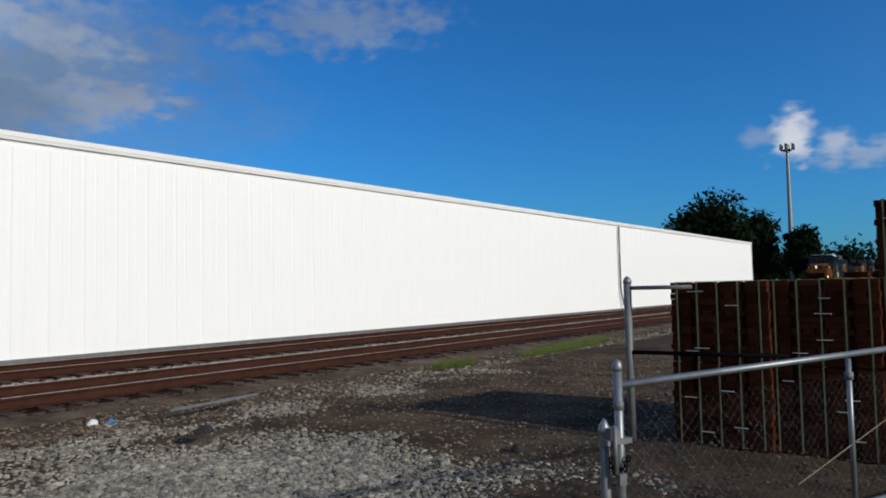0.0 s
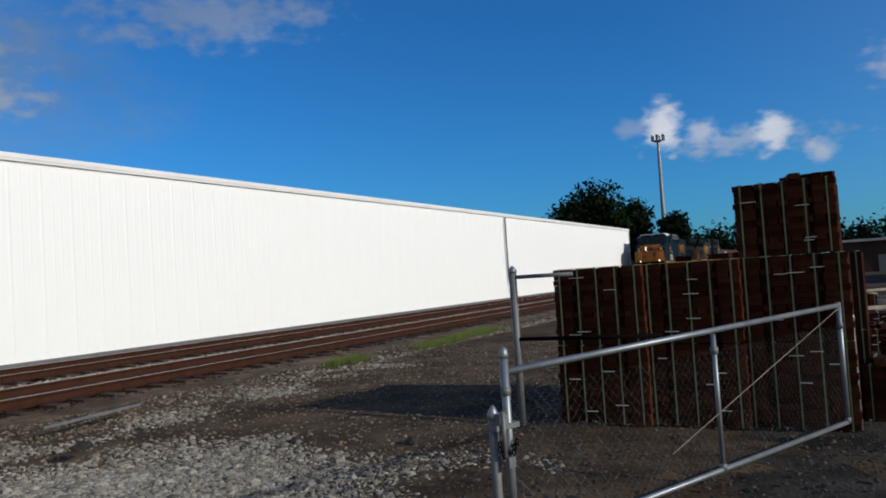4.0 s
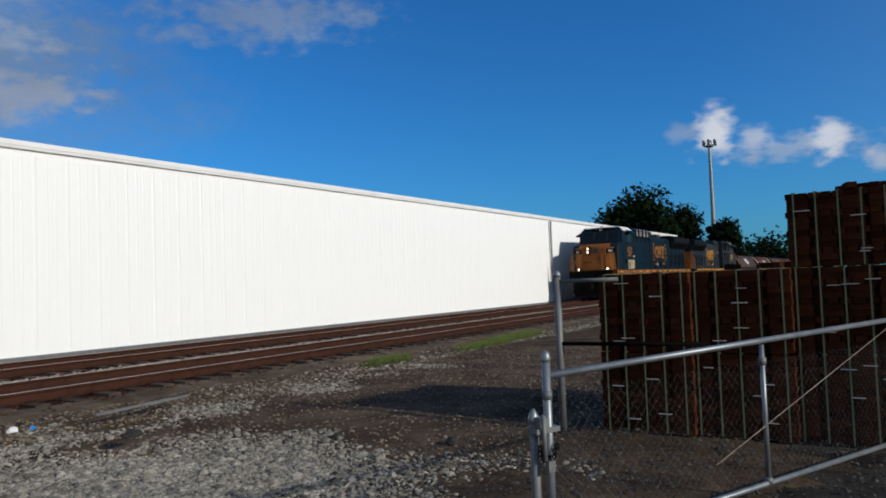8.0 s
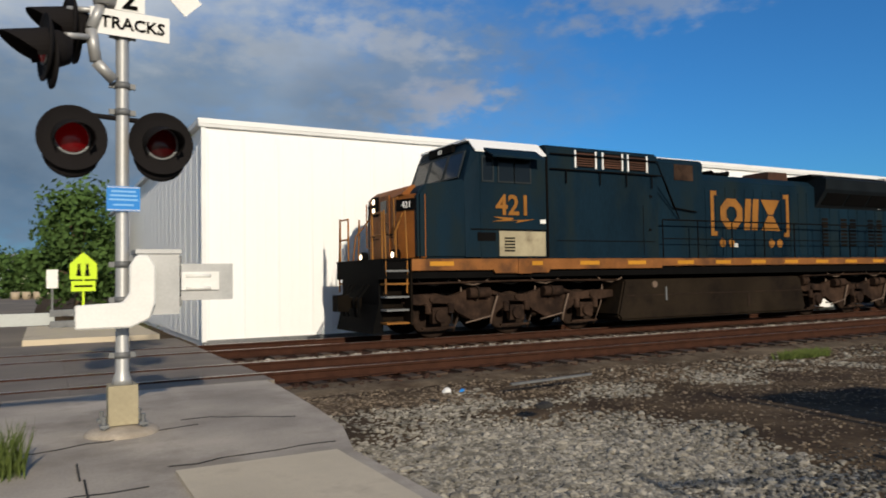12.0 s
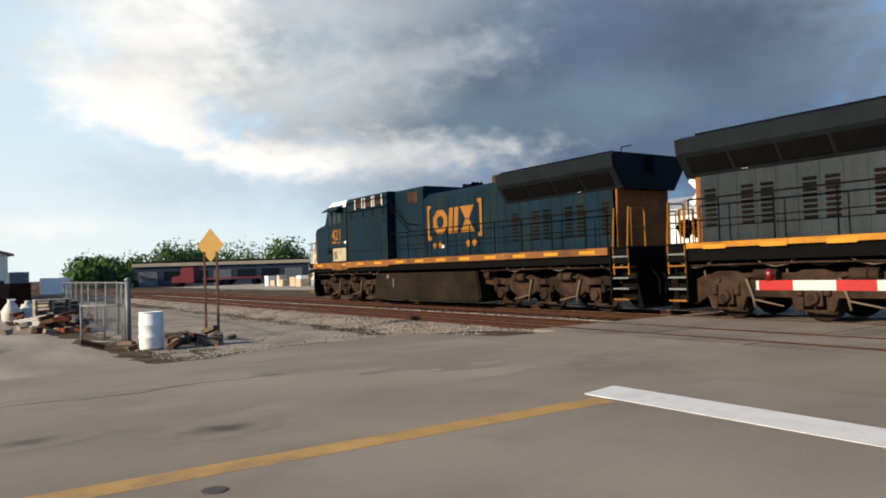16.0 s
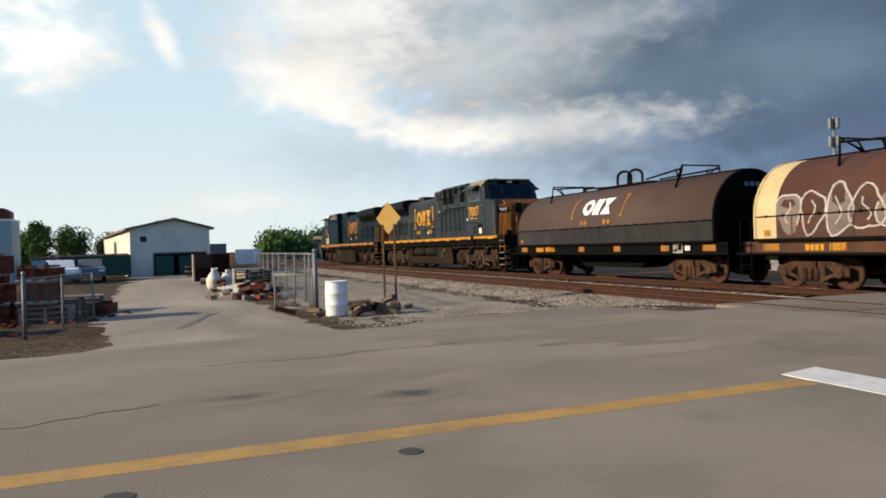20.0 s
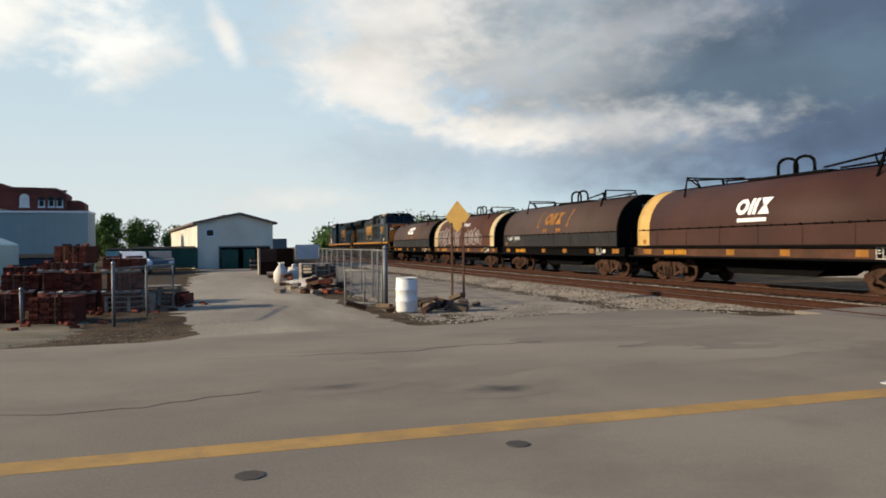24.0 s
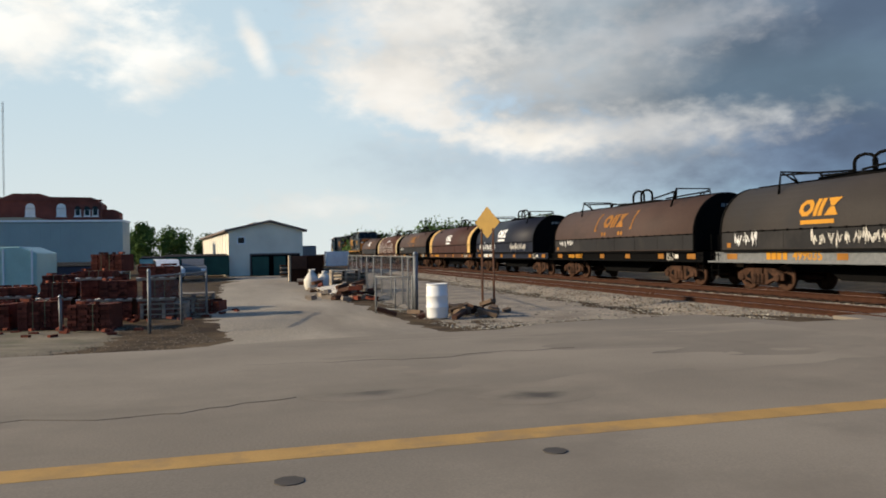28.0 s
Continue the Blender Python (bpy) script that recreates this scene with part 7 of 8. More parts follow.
def chain_fence(pts, h, label, seed, mesh=True, step=0.14, r=0.003):
    F = thing("chain_link_fence", label, "fence")
    for (x0, y0), (x1, y1) in zip(pts, pts[1:]):
        n = max(1, round(math.hypot(x1 - x0, y1 - y0) / 2.6))
        for k in range(n):
            q = k / n
            part("fence_pole", rod(BM(), (x0 + (x1 - x0) * q, y0 + (y1 - y0) * q, YARD - 0.05), (x0 + (x1 - x0) * q, y0 + (y1 - y0) * q, h), 0.028, 8), M_fence, F)
        part("top_rail", rod(BM(), (x0, y0, h - 0.04), (x1, y1, h - 0.04), 0.022, 8), M_fence, F)
        if mesh:
            part("mesh", wire_mesh(math.hypot(x1 - x0, y1 - y0), h - YARD - 0.06, step, r), M_fence, F, "chain-link wire", pose(x0, y0, YARD + 0.02, 0, 0, math.degrees(math.atan2(y1 - y0, x1 - x0))))
    x1, y1 = pts[-1]
    part("fence_pole", rod(BM(), (x1, y1, YARD - 0.05), (x1, y1, h), 0.028, 8), M_fence, F)
    return F


chain_fence([(-19.9, 3.42), (-24, 3.9), (-46, 4.9)], 1.36, "chain-link fence beside the tracks", 1, step=0.16, r=0.002)
fence_post(-19.72, 3.4, 1.42, 0.065, 0, "stout leaning galvanised fence post")
fp = chain_fence([(-20.9, 2.5), (-19.78, 3.32)], 0.82, "low chain-link gate leaf leaning on a post", 2, step=0.09, r=0.0022)
part("gate_bar", rod(BM(), (-20.9, 2.5, -0.12), (-19.78, 3.32, -0.12), 0.022, 8), M_fence, fp)
part("gate_bar", rod(BM(), (-20.3, 2.94, -0.12), (-20.3, 2.94, 0.8), 0.02, 8), M_galv_dull, fp)
chain_fence([(-17.7, -3.08), (-21.6, -2.1)], 1.05, "short chain-link fence by the brick piles", 3, step=0.12, r=0.0018)
fence_post(-17.7, -3.08, 1.14, 0.038)
fence_post(-18.3, -5.0, 0.6, 0.035, 4)

M_old_pole = mat("dark_pole_timber", (0.035, 0.03, 0.026), 0.9, 0, 0.4, 4, 40, 0.3, spec=0.05)
pl = thing("utility_pole", "dark weathered timber pole beside the brick yard", "pole", "poles by the yard", at=pose(-30.0, -10.75, YARD))
part("pole", lathe(BM(), [(0.1, 0), (0.085, 4.7)], n=12), M_old_pole, pl)
part("pole_band", lathe(BM(), [(0.115, 1.2), (0.115, 1.26)], n=12), M_galv_dull, pl)
rm = thing("radio_mast", "very thin pale lattice mast far beyond the yard", "mast", at=pose(-160, -47.7, -0.3))
for a in range(3):
    c, d = 0.16 * math.cos(a * 2.094), 0.16 * math.sin(a * 2.094)
    part("mast_leg", rod(BM(), (c, d, 0), (c, d, 32.5), 0.03, 5), M_galv, rm)
for k in range(20):
    part("mast_ring", lathe(BM(), [(0.17, 0.5 + 32.5 * k / 20.5), (0.17, 0.56 + 32.5 * k / 20.5)], n=6), M_galv, rm)

# plastic drum
drum = thing("plastic_drum", "white plastic drum standing by the fence", "drum", at=pose(-18.24, 3.62, YARD))
part("body", lathe(BM(), [(0.2, 0.0), (0.255, 0.02), (0.265, 0.06), (0.27, 0.26), (0.282, 0.28), (0.282, 0.31), (0.27, 0.33), (0.27, 0.54), (0.282, 0.56), (0.282, 0.59), (0.27, 0.61), (0.265, 0.8), (0.25, 0.845)], n=32), M_white, drum)
part("rim", lathe(BM(), [(0.25, 0.84), (0.268, 0.845), (0.268, 0.875), (0.245, 0.875), (0.24, 0.85)], n=32), M_white, drum)
part("bung", lathe(BM(), [(0.03, 0.85), (0.03, 0.87)], (0.15, 0, 0), n=10), M_white, drum)

# diamond sign seen from behind, on two posts
dia = thing("diamond_sign", "faded yellow diamond warning sign on two thin posts", "road sign", at=pose(-19.85, 5.5, YARD, 0, 0, 35))
bm = BM()
prism(bm, [(-0.43, 0), (-0.02, -0.43), (0.02, -0.43), (0.43, 0), (0.02, 0.43), (-0.02, 0.43)], -0.004, 0.004)
part("plate", bm, M_sign_yellow, dia, "faded yellow plate", pose(0, 0, 2.47, 0, 0, 0))
for x in (-0.2, 0.2):
    part("post", prism(BM(), [(x - 0.03, -0.02), (x + 0.03, -0.02), (x + 0.02, 0.02), (x - 0.02, 0.02)], 0, 2.3, "z"), M_rust, dia)
    part("bolt", rod(BM(), (x, -0.03, 2.2), (x, 0.03, 2.2), 0.015, 6), M_galv_dull, dia)

# rubbish heap by the drum and beside the drive
rnd = random.Random(5)
M_old_tie = mat("old_tie_wood", (0.10, 0.068, 0.046), 0.92, 0, 0.4, 4, 40, 0.4, per=0.4)
heap = thing("scrap_heap", "heap of dark broken ties and scrap", "scrap heap", at=pose(-18.9, 4.9, YARD))
for k in range(26):
    l, w = rnd.uniform(0.2, 0.6), rnd.uniform(0.05, 0.11)
    part("tie_piece", soften(box(BM(), -l / 2, l / 2, -w, w, -0.05, 0.05), 0.012), M_old_tie if k % 3 else M_rust, heap, "", pose(rnd.gauss(0, 0.4), rnd.gauss(-0.35, 0.55), 0.05 + 0.012 * k * max(0.2, 1 - abs(rnd.gauss(0, 0.5))), rnd.uniform(-14, 14), rnd.uniform(-18, 18), rnd.uniform(0, 180)))
for k in range(120):
    x, y = -26 - rnd.uniform(0, 13), 2.5 + rnd.gauss(0, 0.45)
    part("scrap_piece", soften(box(BM(), -rnd.uniform(0.08, 0.35), rnd.uniform(0.08, 0.35), -0.09, 0.09, -0.06, 0.08), 0.015), (M_rust, M_wood, M_rust, M_wood, M_clay_red)[k % 5], heap, "", pose(x + 18.9, y - 4.9, 0.07 + 0.12 * (k % 4) * (rnd.random() < 0.6), rnd.uniform(-15, 15), rnd.uniform(-15, 15), rnd.uniform(0, 180)))
for k, (x, y, zz, tx, ty, tz) in enumerate(((-28.3, 2.2, 0.02, 6, 10, 24), (-30.2, 2.0, -0.1, -3, 5, 60))):
    P = thing("pallet", "pale broken pallet lying tilted on scrap", "pallet", "loose pallets", at=pose(x, y, zz, tx, ty, tz))
    for q in range(7):
        part("board", box(BM(), -0.55, 0.55, -0.55 + 0.17 * q, -0.44 + 0.17 * q, 0.09, 0.11), M_sack if k == 0 else M_wood, P)
    for q in (-0.5, 0.0, 0.5):
        part("runner", box(BM(), q - 0.04, q + 0.04, -0.55, 0.58, 0.0, 0.09), M_wood, P)
for k in range(3):
    bm = lathe(BM(), [(0.2, 0.0), (0.34, 0.05), (0.37, 0.25), (0.33, 0.5), (0.24, 0.7 - 0.08 * k), (0.1, 0.82 - 0.08 * k), (0.14, 0.92 - 0.08 * k)], n=18)
    for v in bm.verts:
        v.co += 0.1 * noise.noise_vector(v.co * 2.5 + Vector((k * 5.0, 0, 0))) * (1 if v.co.z > 0.02 else 0.2)
    solid("sack", bm, M_sack, "full white woven sack slumped on the ground", "sack", "sacks by the pallets", at=pose(-34.4 - 0.35 * k, 1.75 + 0.62 * k, YARD + 0.02, 0, 5 - 8 * k, 20 * k))
for k, (x, y, n) in enumerate(((-31.5, 2.9, 7), (-36.4, 2.9, 5), (-33.0, 3.3, 6))):
    P = thing("pallet_stack", "stack of reddish weathered pallets", "pallet", at=pose(x, y, YARD, 0, 0, 8 * k))
    for j in range(n):
        part("deck", box(BM(), -0.5, 0.5, -0.6, 0.6, 0.14 * j + 0.1, 0.14 * j + 0.13), M_wood if j % 2 else M_tan, P)
        for yy in (-0.55, 0.0, 0.55):
            part("runner", box(BM(), -0.5, 0.5, yy - 0.04, yy + 0.04, 0.14 * j, 0.14 * j + 0.1), M_wood, P)
crate = thing("crate_stack", "large dark brown stacked crates", "crate", at=pose(-46.2, 2.35, YARD))
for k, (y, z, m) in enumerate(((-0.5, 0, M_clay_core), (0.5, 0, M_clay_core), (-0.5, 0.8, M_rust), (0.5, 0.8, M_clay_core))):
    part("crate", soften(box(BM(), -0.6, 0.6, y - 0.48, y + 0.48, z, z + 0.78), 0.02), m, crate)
part("side_board", box(BM(), -0.6, 0.62, -1.1, -1.0, 0, 1.6), M_tan, crate)
P = thing("pallet_stack", "low stack of pallets with red bricks on top", "pallet", at=pose(-56, 2.0, YARD))
for j in range(6):
    part("deck", box(BM(), -0.6, 0.6, -0.9, 0.9, 0.16 * j, 0.16 * j + 0.08), (M_wood, M_clay)[j % 2], P)

# bins, container and vehicles
def skip_bin(x, y, w, d, h, m, label, turn=0):
    B = thing("dumpster", label, "dumpster", at=pose(x, y, YARD, 0, 0, turn))
    part("body", soften(prism(BM(), [(-w / 2 + 0.1, 0.12), (w / 2 - 0.1, 0.12), (w / 2, h), (-w / 2, h)], -d / 2, d / 2), 0.02), m, B)
    part("lid", prism(BM(), [(-w / 2, h), (w / 2, h), (w / 2, h + 0.05), (-w / 2, h + 0.22)], -d / 2, d / 2), M_signal, B)
    for sx in (-1, 1):
        for sy in (-1, 1):
            part("caster", lathe(BM(), [(0.06, -0.03), (0.06, 0.03)], (sx * (w / 2 - 0.2), sy * (d / 2 - 0.2), 0.06), "y", 10), M_black, B)
    return B


skip_bin(-38.5, -9.1, 1.4, 1.9, 1.25, M_navy_wall, "dark blue lidded dumpster")
skip_bin(-58, -8.0, 1.6, 1.6, 1.5, M_teal, "small teal bin beside the blue building")
skip_bin(-62.5, -5.2, 3, 5, 1.6, M_green, "large green dumpster at the yard end")
tank = thing("plastic_shelter", "pale teal plastic shelter with ribbed sides", "shelter", at=pose(-33.5, -11.2, YARD))
part("body", soften(prism(BM(), [(-2.2, 0), (2.2, 0), (2.2, 1.9), (1.6, 2.15), (-2.2, 2.15)], -1.5, 1.5, "x"), 0.04), M_teal, tank)
for k in range(5):
    part("rib", box(BM(), 1.5, 1.56, -2.0 + k, -1.94 + k, 0, 2.05), M_trim, tank)


def vehicle(x, y, turn, paint, label, pickup=False, z=-0.22, name="car"):
    V = thing(name, label, "pickup" if pickup else "car", at=pose(x, y, z, 0, 0, turn))
    bm = prism(BM(), [(-2.3, 0.35), (2.3, 0.35), (2.35, 0.7), (2.2, 0.92), (0.9, 1.0), (-2.25, 1.02), (-2.35, 0.7)], -0.88, 0.88)
    part("body", soften(bm, 0.06, 2), paint, V)
    cab = [(-0.3, 1.0), (0.95, 1.0), (0.4, 1.58), (-0.2, 1.6)] if pickup else [(-1.7, 1.0), (1.0, 1.0), (0.35, 1.46), (-1.0, 1.48)]
    part("cabin", soften(prism(BM(), cab, -0.76, 0.76), 0.05, 2), paint, V)
    part("window", prism(BM(), [(u * 0.88 + 0.02, 1.05 + (v - 1.0) * 0.8) for u, v in cab], -0.775, 0.775), M_glass_dark, V)
    for sx in (-1.42, 1.42):
        for sy in (-0.8, 0.8):
            w = part("wheel", lathe(BM(), [(0.2, -0.1), (0.33, -0.1), (0.34, 0), (0.33, 0.1), (0.2, 0.1)], axis="y", n=18), M_black, V, "", pose(sx, sy, 0.34))
            part("rim", lathe(BM(), [(0.2, -0.11), (0.05, -0.11), (0.05, 0.11), (0.2, 0.11)], axis="y", n=14), M_galv, w)
    for s in (-0.65, 0.65):
        part("headlight", box(BM(), 2.26, 2.36, s - 0.15, s + 0.15, 0.68, 0.82), M_trim, V)
        part("tail_light", box(BM(), -2.37, -2.28, s - 0.12, s + 0.12, 0.7, 0.88), M_redpaint, V)
    part("bumper", soften(box(BM(), 2.3, 2.42, -0.8, 0.8, 0.38, 0.58), 0.03), M_galv_dull, V)
    part("bumper", soften(box(BM(), -2.42, -2.3, -0.8, 0.8, 0.38, 0.58), 0.03), M_galv_dull, V)
    return V


vehicle(-52, -6.4, 12, M_white, "white car parked in the yard")
vehicle(-70, -8.4, 60, M_black, "black car parked in the yard")
vehicle(-54, -4.9, 5, M_galv_dull, "gray covered car parked in the yard")
vehicle(-5.9, 62, 8, M_black, "black pickup crossing the far road", True, 0.0)
M_dull_red = mat("dull_red_paint", (0.13, 0.016, 0.022), 0.6, 0, 0.2, 1.5, 20, 0.04)
rt = thing("truck", "red semi truck parked far beyond the tracks", "truck", at=pose(-121, 31.5, -0.24, 0, 0, 235))
part("cab", soften(prism(BM(), [(-1.2, 0.6), (2.4, 0.6), (2.4, 1.6), (1.1, 1.8), (0.8, 3.0), (-1.2, 3.1)], -1.2, 1.2), 0.08), M_dull_red, rt)
part("windshield", prism(BM(), [(1.12, 1.85), (0.84, 2.8), (0.9, 2.8), (1.18, 1.85)], -1.0, 1.0), M_glass_dark, rt)
part("chassis", box(BM(), -7.5, 2.3, -0.5, 0.5, 0.55, 0.95), M_black, rt)
part("flatbed", box(BM(), -12, -2.5, -1.25, 1.25, 1.1, 1.3), M_dull_red, rt)
for x in (1.6, -5.2, -6.4, -10.8):
    for s in (-1.0, 1.0):
        part("wheel", lathe(BM(), [(0.3, -0.15), (0.5, -0.15), (0.5, 0.15), (0.3, 0.15)], (x, s, 0.5), "y", 16), M_black, rt)

# ---- beyond the tracks ----
depot = thing("depot", "long low navy building with a tan roof edge", "building", at=pose(-130, 56, -0.25, 0, 0, -110.8))
part("wall", box(BM(), 0, 31, -16, 0, 0, 3.6), M_navy_wall, depot)
part("roof_edge", box(BM(), -0.3, 31.3, -16, 0.3, 3.6, 4.2), M_tan, depot)
part("roof", box(BM(), -0.2, 31.2, -16.2, 0.1, 4.2, 4.5), M_signal, depot)
for k in range(7):
    part("wall_bay", box(BM(), 1.2 + 4.3 * k, 4.4 + 4.3 * k, -0.05, 0.06, 0.0 if k % 3 == 0 else 1.0, 2.7), M_glass_dark if k % 3 else M_galv_dull, depot)
ws = gabled("metal_shed", -84.5, -72, 36.8, 52, 4.1, 44.5, 6.0, M_cream, M_roof_gray, "pale metal shed with a white roof across the tracks", 0.3)
for k in range(7):
    part("wall_rib", box(BM(), -84 + 2 * k, -83.94 + 2 * k, 36.76, 36.82, -0.3, 4.1), M_trim, ws)
for k in range(8):
    rb = random.Random(k)
    solid("concrete_block", soften(box(BM(), -0.7, 0.7, -0.5, 0.5, 0, rb.uniform(0.7, 1.5)), 0.03), M_tan if k % 3 else M_white, "pale wrapped stack of building blocks", "block stack", "block stacks beyond the tracks", at=pose(-93 + 1.75 * k, 34 + rb.uniform(-0.4, 0.8), -0.24, 0, 0, rb.uniform(-8, 8)))
for k in range(6):
    rb = random.Random(k + 40)
    solid("concrete_block", soften(box(BM(), -0.6, 0.6, -0.5, 0.5, 0, 1.1), 0.1), M_sack, "white wrapped bales by the shed wall", "bale", "bales by the shed", at=pose(-83 + 1.35 * k, 35.9, -0.24, 0, 0, rb.uniform(-8, 8)))

solid("trailer", soften(box(BM(), -1.3, 1.3, -1.5, 1.5, 0.0, 1.95), 0.15), M_white, "white rounded trailer parked beyond the fence", "trailer", at=pose(-100, 10.1, -0.2))
solid("container", soften(box(BM(), -1.2, 1.2, -1.0, 1.0, 0, 2.8), 0.04), M_galv_dull, "dull gray container behind the shed", "container", at=pose(-100, 6.3, -0.24))
# far side of the crossing
wb = thing("white_building", "white rendered building with gray roof beyond the crossing", "building")
part("wall", box(BM(), -62, -22.0, 30, 44, -0.3, 3.75), M_white, wb)
part("roof_edge", box(BM(), -62.1, -21.85, 29.85, 44, 3.75, 4.02), M_roof_gray, wb)
part("upper_roof", prism(BM(), [(33, 4.02), (44, 4.02), (44, 5.4), (38, 5.4)], -62, -23.5, "x"), M_roof_gray, wb)
part("base_course", box(BM(), -62, -21.95, 29.93, 30, -0.3, 0.25), M_galv_dull, wb)
part("vent_grille", box(BM(), -30.2, -28.4, 29.95, 30.0, 0.35, 0.7), M_galv_dull, wb)
bg = thing("blue_gray_house", "blue-gray rendered house with flat white eaves", "building")
part("wall", prism(BM(), [(-22.0, -0.3), (-18.75, -0.3), (-18.75, 3.0), (-19.05, 4.1), (-22.0, 4.1)], 31, 32.6), M_blue_metal, bg)
part("eaves", prism(BM(), [(-22.0, 4.1), (-19.05, 4.1), (-18.6, 2.9), (-18.52, 2.95), (-18.95, 4.24), (-22.0, 4.24)], 30.8, 32.7), M_trim, bg)
ch = part("chimney", box(BM(), -21.0, -20.3, 31.6, 32.2, 4.1, 4.75), M_dark_brick, bg)
part("chimney_pot", rod(BM(), (-20.65, 31.9, 4.75), (-20.65, 31.9, 5.4), 0.18, 10), M_rust, ch)
part("door_frame", box(BM(), -18.9, -18.8, 30.95, 31.02, 0, 2.9), M_dark_brick, bg)
lb = thing("long_building", "long gray building with a dark red fascia", "building", at=pose(-38, 50.5, -0.25, 0, 0, -14))
part("wall", box(BM(), 0, 21.6, 0, 14, 0, 3.4), M_blue_metal, lb)
part("fascia", box(BM(), -0.2, 21.8, -0.25, 14, 3.35, 3.95), M_red_fascia, lb)
part("roof", prism(BM(), [(-0.2, 3.95), (14, 3.95), (14, 5.0), (5, 5.0)], -0.2, 21.8, "x"), M_trim, lb)
for k in range(3):
    part("doorway", box(BM(), 3 + 5 * k, 5 + 5 * k, -0.04, 0.02, 0, 2.3), M_galv_dull, lb)
bn = thing("banner_sign", "blank white billboard with purple corner on thin legs", "sign", at=pose(-16.2, 35, -0.24, 0, 0, 8))
part("board", soften(box(BM(), -1.2, 1.2, -0.04, 0.04, 3.0, 4.35), 0.02), M_white, bn)
part("corner_print", box(BM(), -1.05, -0.25, -0.046, -0.04, 3.85, 4.2), mat("purple_print", (0.16, 0.14, 0.33), 0.6, 0, 0.1, 3, 30, 0.0), bn)
for x in (-1.15, 1.15):
    part("leg", box(BM(), x - 0.04, x + 0.04, -0.04, 0.04, 0, 3.0), M_white, bn)
part("brace", box(BM(), -1.15, 1.15, -0.03, 0.03, 2.1, 2.18), M_white, bn)
M_block = mat("gray_blocks", (0.20, 0.195, 0.175), 0.9, 0, 0.2, 2, 20, 0.2)
M_block2 = mat("cream_blocks", (0.30, 0.275, 0.225), 0.9, 0, 0.2, 2, 20, 0.2)
solid("barrier_wall", soften(box(BM(), -21.5, -15.8, 27.6, 28.0, -0.3, 0.85), 0.05), M_pad, "low cream concrete barrier beyond the crossing", "wall")
for k in range(12):
    rb = random.Random(k + 70)
    solid("concrete_block", soften(box(BM(), -0.5, 0.5, -0.5, 0.5, 0, rb.uniform(0.8, 1.5)), 0.03), M_block if k % 2 else M_block2, "pale stack of concrete blocks by the fence", "block stack", "block stacks beyond the crossing", at=pose(-21.3 + 0.95 * k + (0.7 if k > 6 else 0), 32.5 + rb.uniform(-0.6, 0.6), -0.24, 0, 0, rb.uniform(-6, 6)))
for x, y, h, lamp in ((-18.7, 31, 6.4, 0), (-11.0, 50, 8.0, 0), (-9.25, 51, 6.6, 1), (-7.6, 62, 8.4, 1), (-5.95, 50, 5.4, 0)):
    U = thing("utility_pole", "pale slender utility pole" + (" with a street lamp" if lamp else " without wires"), "pole", "poles along the far road", at=pose(x, y, -0.2))
    part("pole", lathe(BM(), [(0.14, 0), (0.1, h)], n=10), M_galv_dull if lamp else M_sack, U)
    if lamp:
        part("lamp_arm", tube([(0, 0, h - 0.3), (0.5, 0, h + 0.1), (1.4, 0, h + 0.15)], 0.04, 6), M_galv_dull, U)
        part("lamp_head", soften(box(BM(), 1.2, 1.9, -0.13, 0.13, h + 0.08, h + 0.22), 0.03), M_galv, U)
ped = thing("school_sign", "bright yellow-green crossing sign on a post", "road sign", at=pose(0.95, 24, -0.2))
M_lime = mat("lime_sign", (0.55, 0.75, 0.02), 0.5, 0, 0.05, 3, 30, 0.0)
part("post", box(BM(), -0.03, 0.03, -0.02, 0.02, 0, 2.4), M_lime, ped)
part("plate", prism(BM(), [(-0.36, 1.75), (0.36, 1.75), (0.36, 2.2), (0, 2.55), (-0.36, 2.2)], -0.035, -0.025), M_lime, ped)
part("lower_plate", box(BM(), -0.32, 0.32, -0.035, -0.025, 1.4, 1.7), M_lime, ped)
part("print_bar", box(BM(), -0.24, 0.24, -0.04, -0.035, 1.52, 1.58), M_black, ped)
for x in (-0.12, 0.1):
    part("print_shape", prism(BM(), [(x - 0.07, 1.85), (x + 0.07, 1.85), (x + 0.03, 2.1), (x + 0.04, 2.2), (x - 0.04, 2.2), (x - 0.03, 2.1)], -0.04, -0.035), M_black, ped)
sm = thing("notice_sign", "small white notice sign beside the far road", "road sign", at=pose(0.15, 24.5, -0.2))
part("post", box(BM(), -0.025, 0.025, -0.02, 0.02, 0, 2.0), M_galv_dull, sm)
part("plate", box(BM(), -0.15, 0.15, -0.03, -0.022, 1.5, 2.05), M_white, sm)
solid("kerb", soften(box(BM(), -0.5, 2.5, 19.8, 26, -0.2, 0.13), 0.04), M_pad, "worn concrete kerb island beyond the tracks", "kerb", kind="structure")
grass("verge_grass", [(0.2 + 0.5 * (k % 6), 26.5 + 0.8 * (k // 6), -0.2, 0.4) for k in range(60)], 60, 0.2, 1.0, "green grass verge along the far road", 9)
for k, (x, w, h, m) in enumerate(((-34, 16, 4.2, M_cream), (-16, 12, 3.4, M_blue_metal), (-4, 9, 3.2, M_cream))):
    B = gabled("far_house", x, x + w, 118, 130, h, 124, h + 2.2, m, M_red_fascia if k != 1 else M_roof_gray, "distant low building with a red roof", 0.4)
    windows(B, [(x + w, 120.5, 122, 1, 2.2), (x + w, 126, 127.5, 1, 2.2)], False)
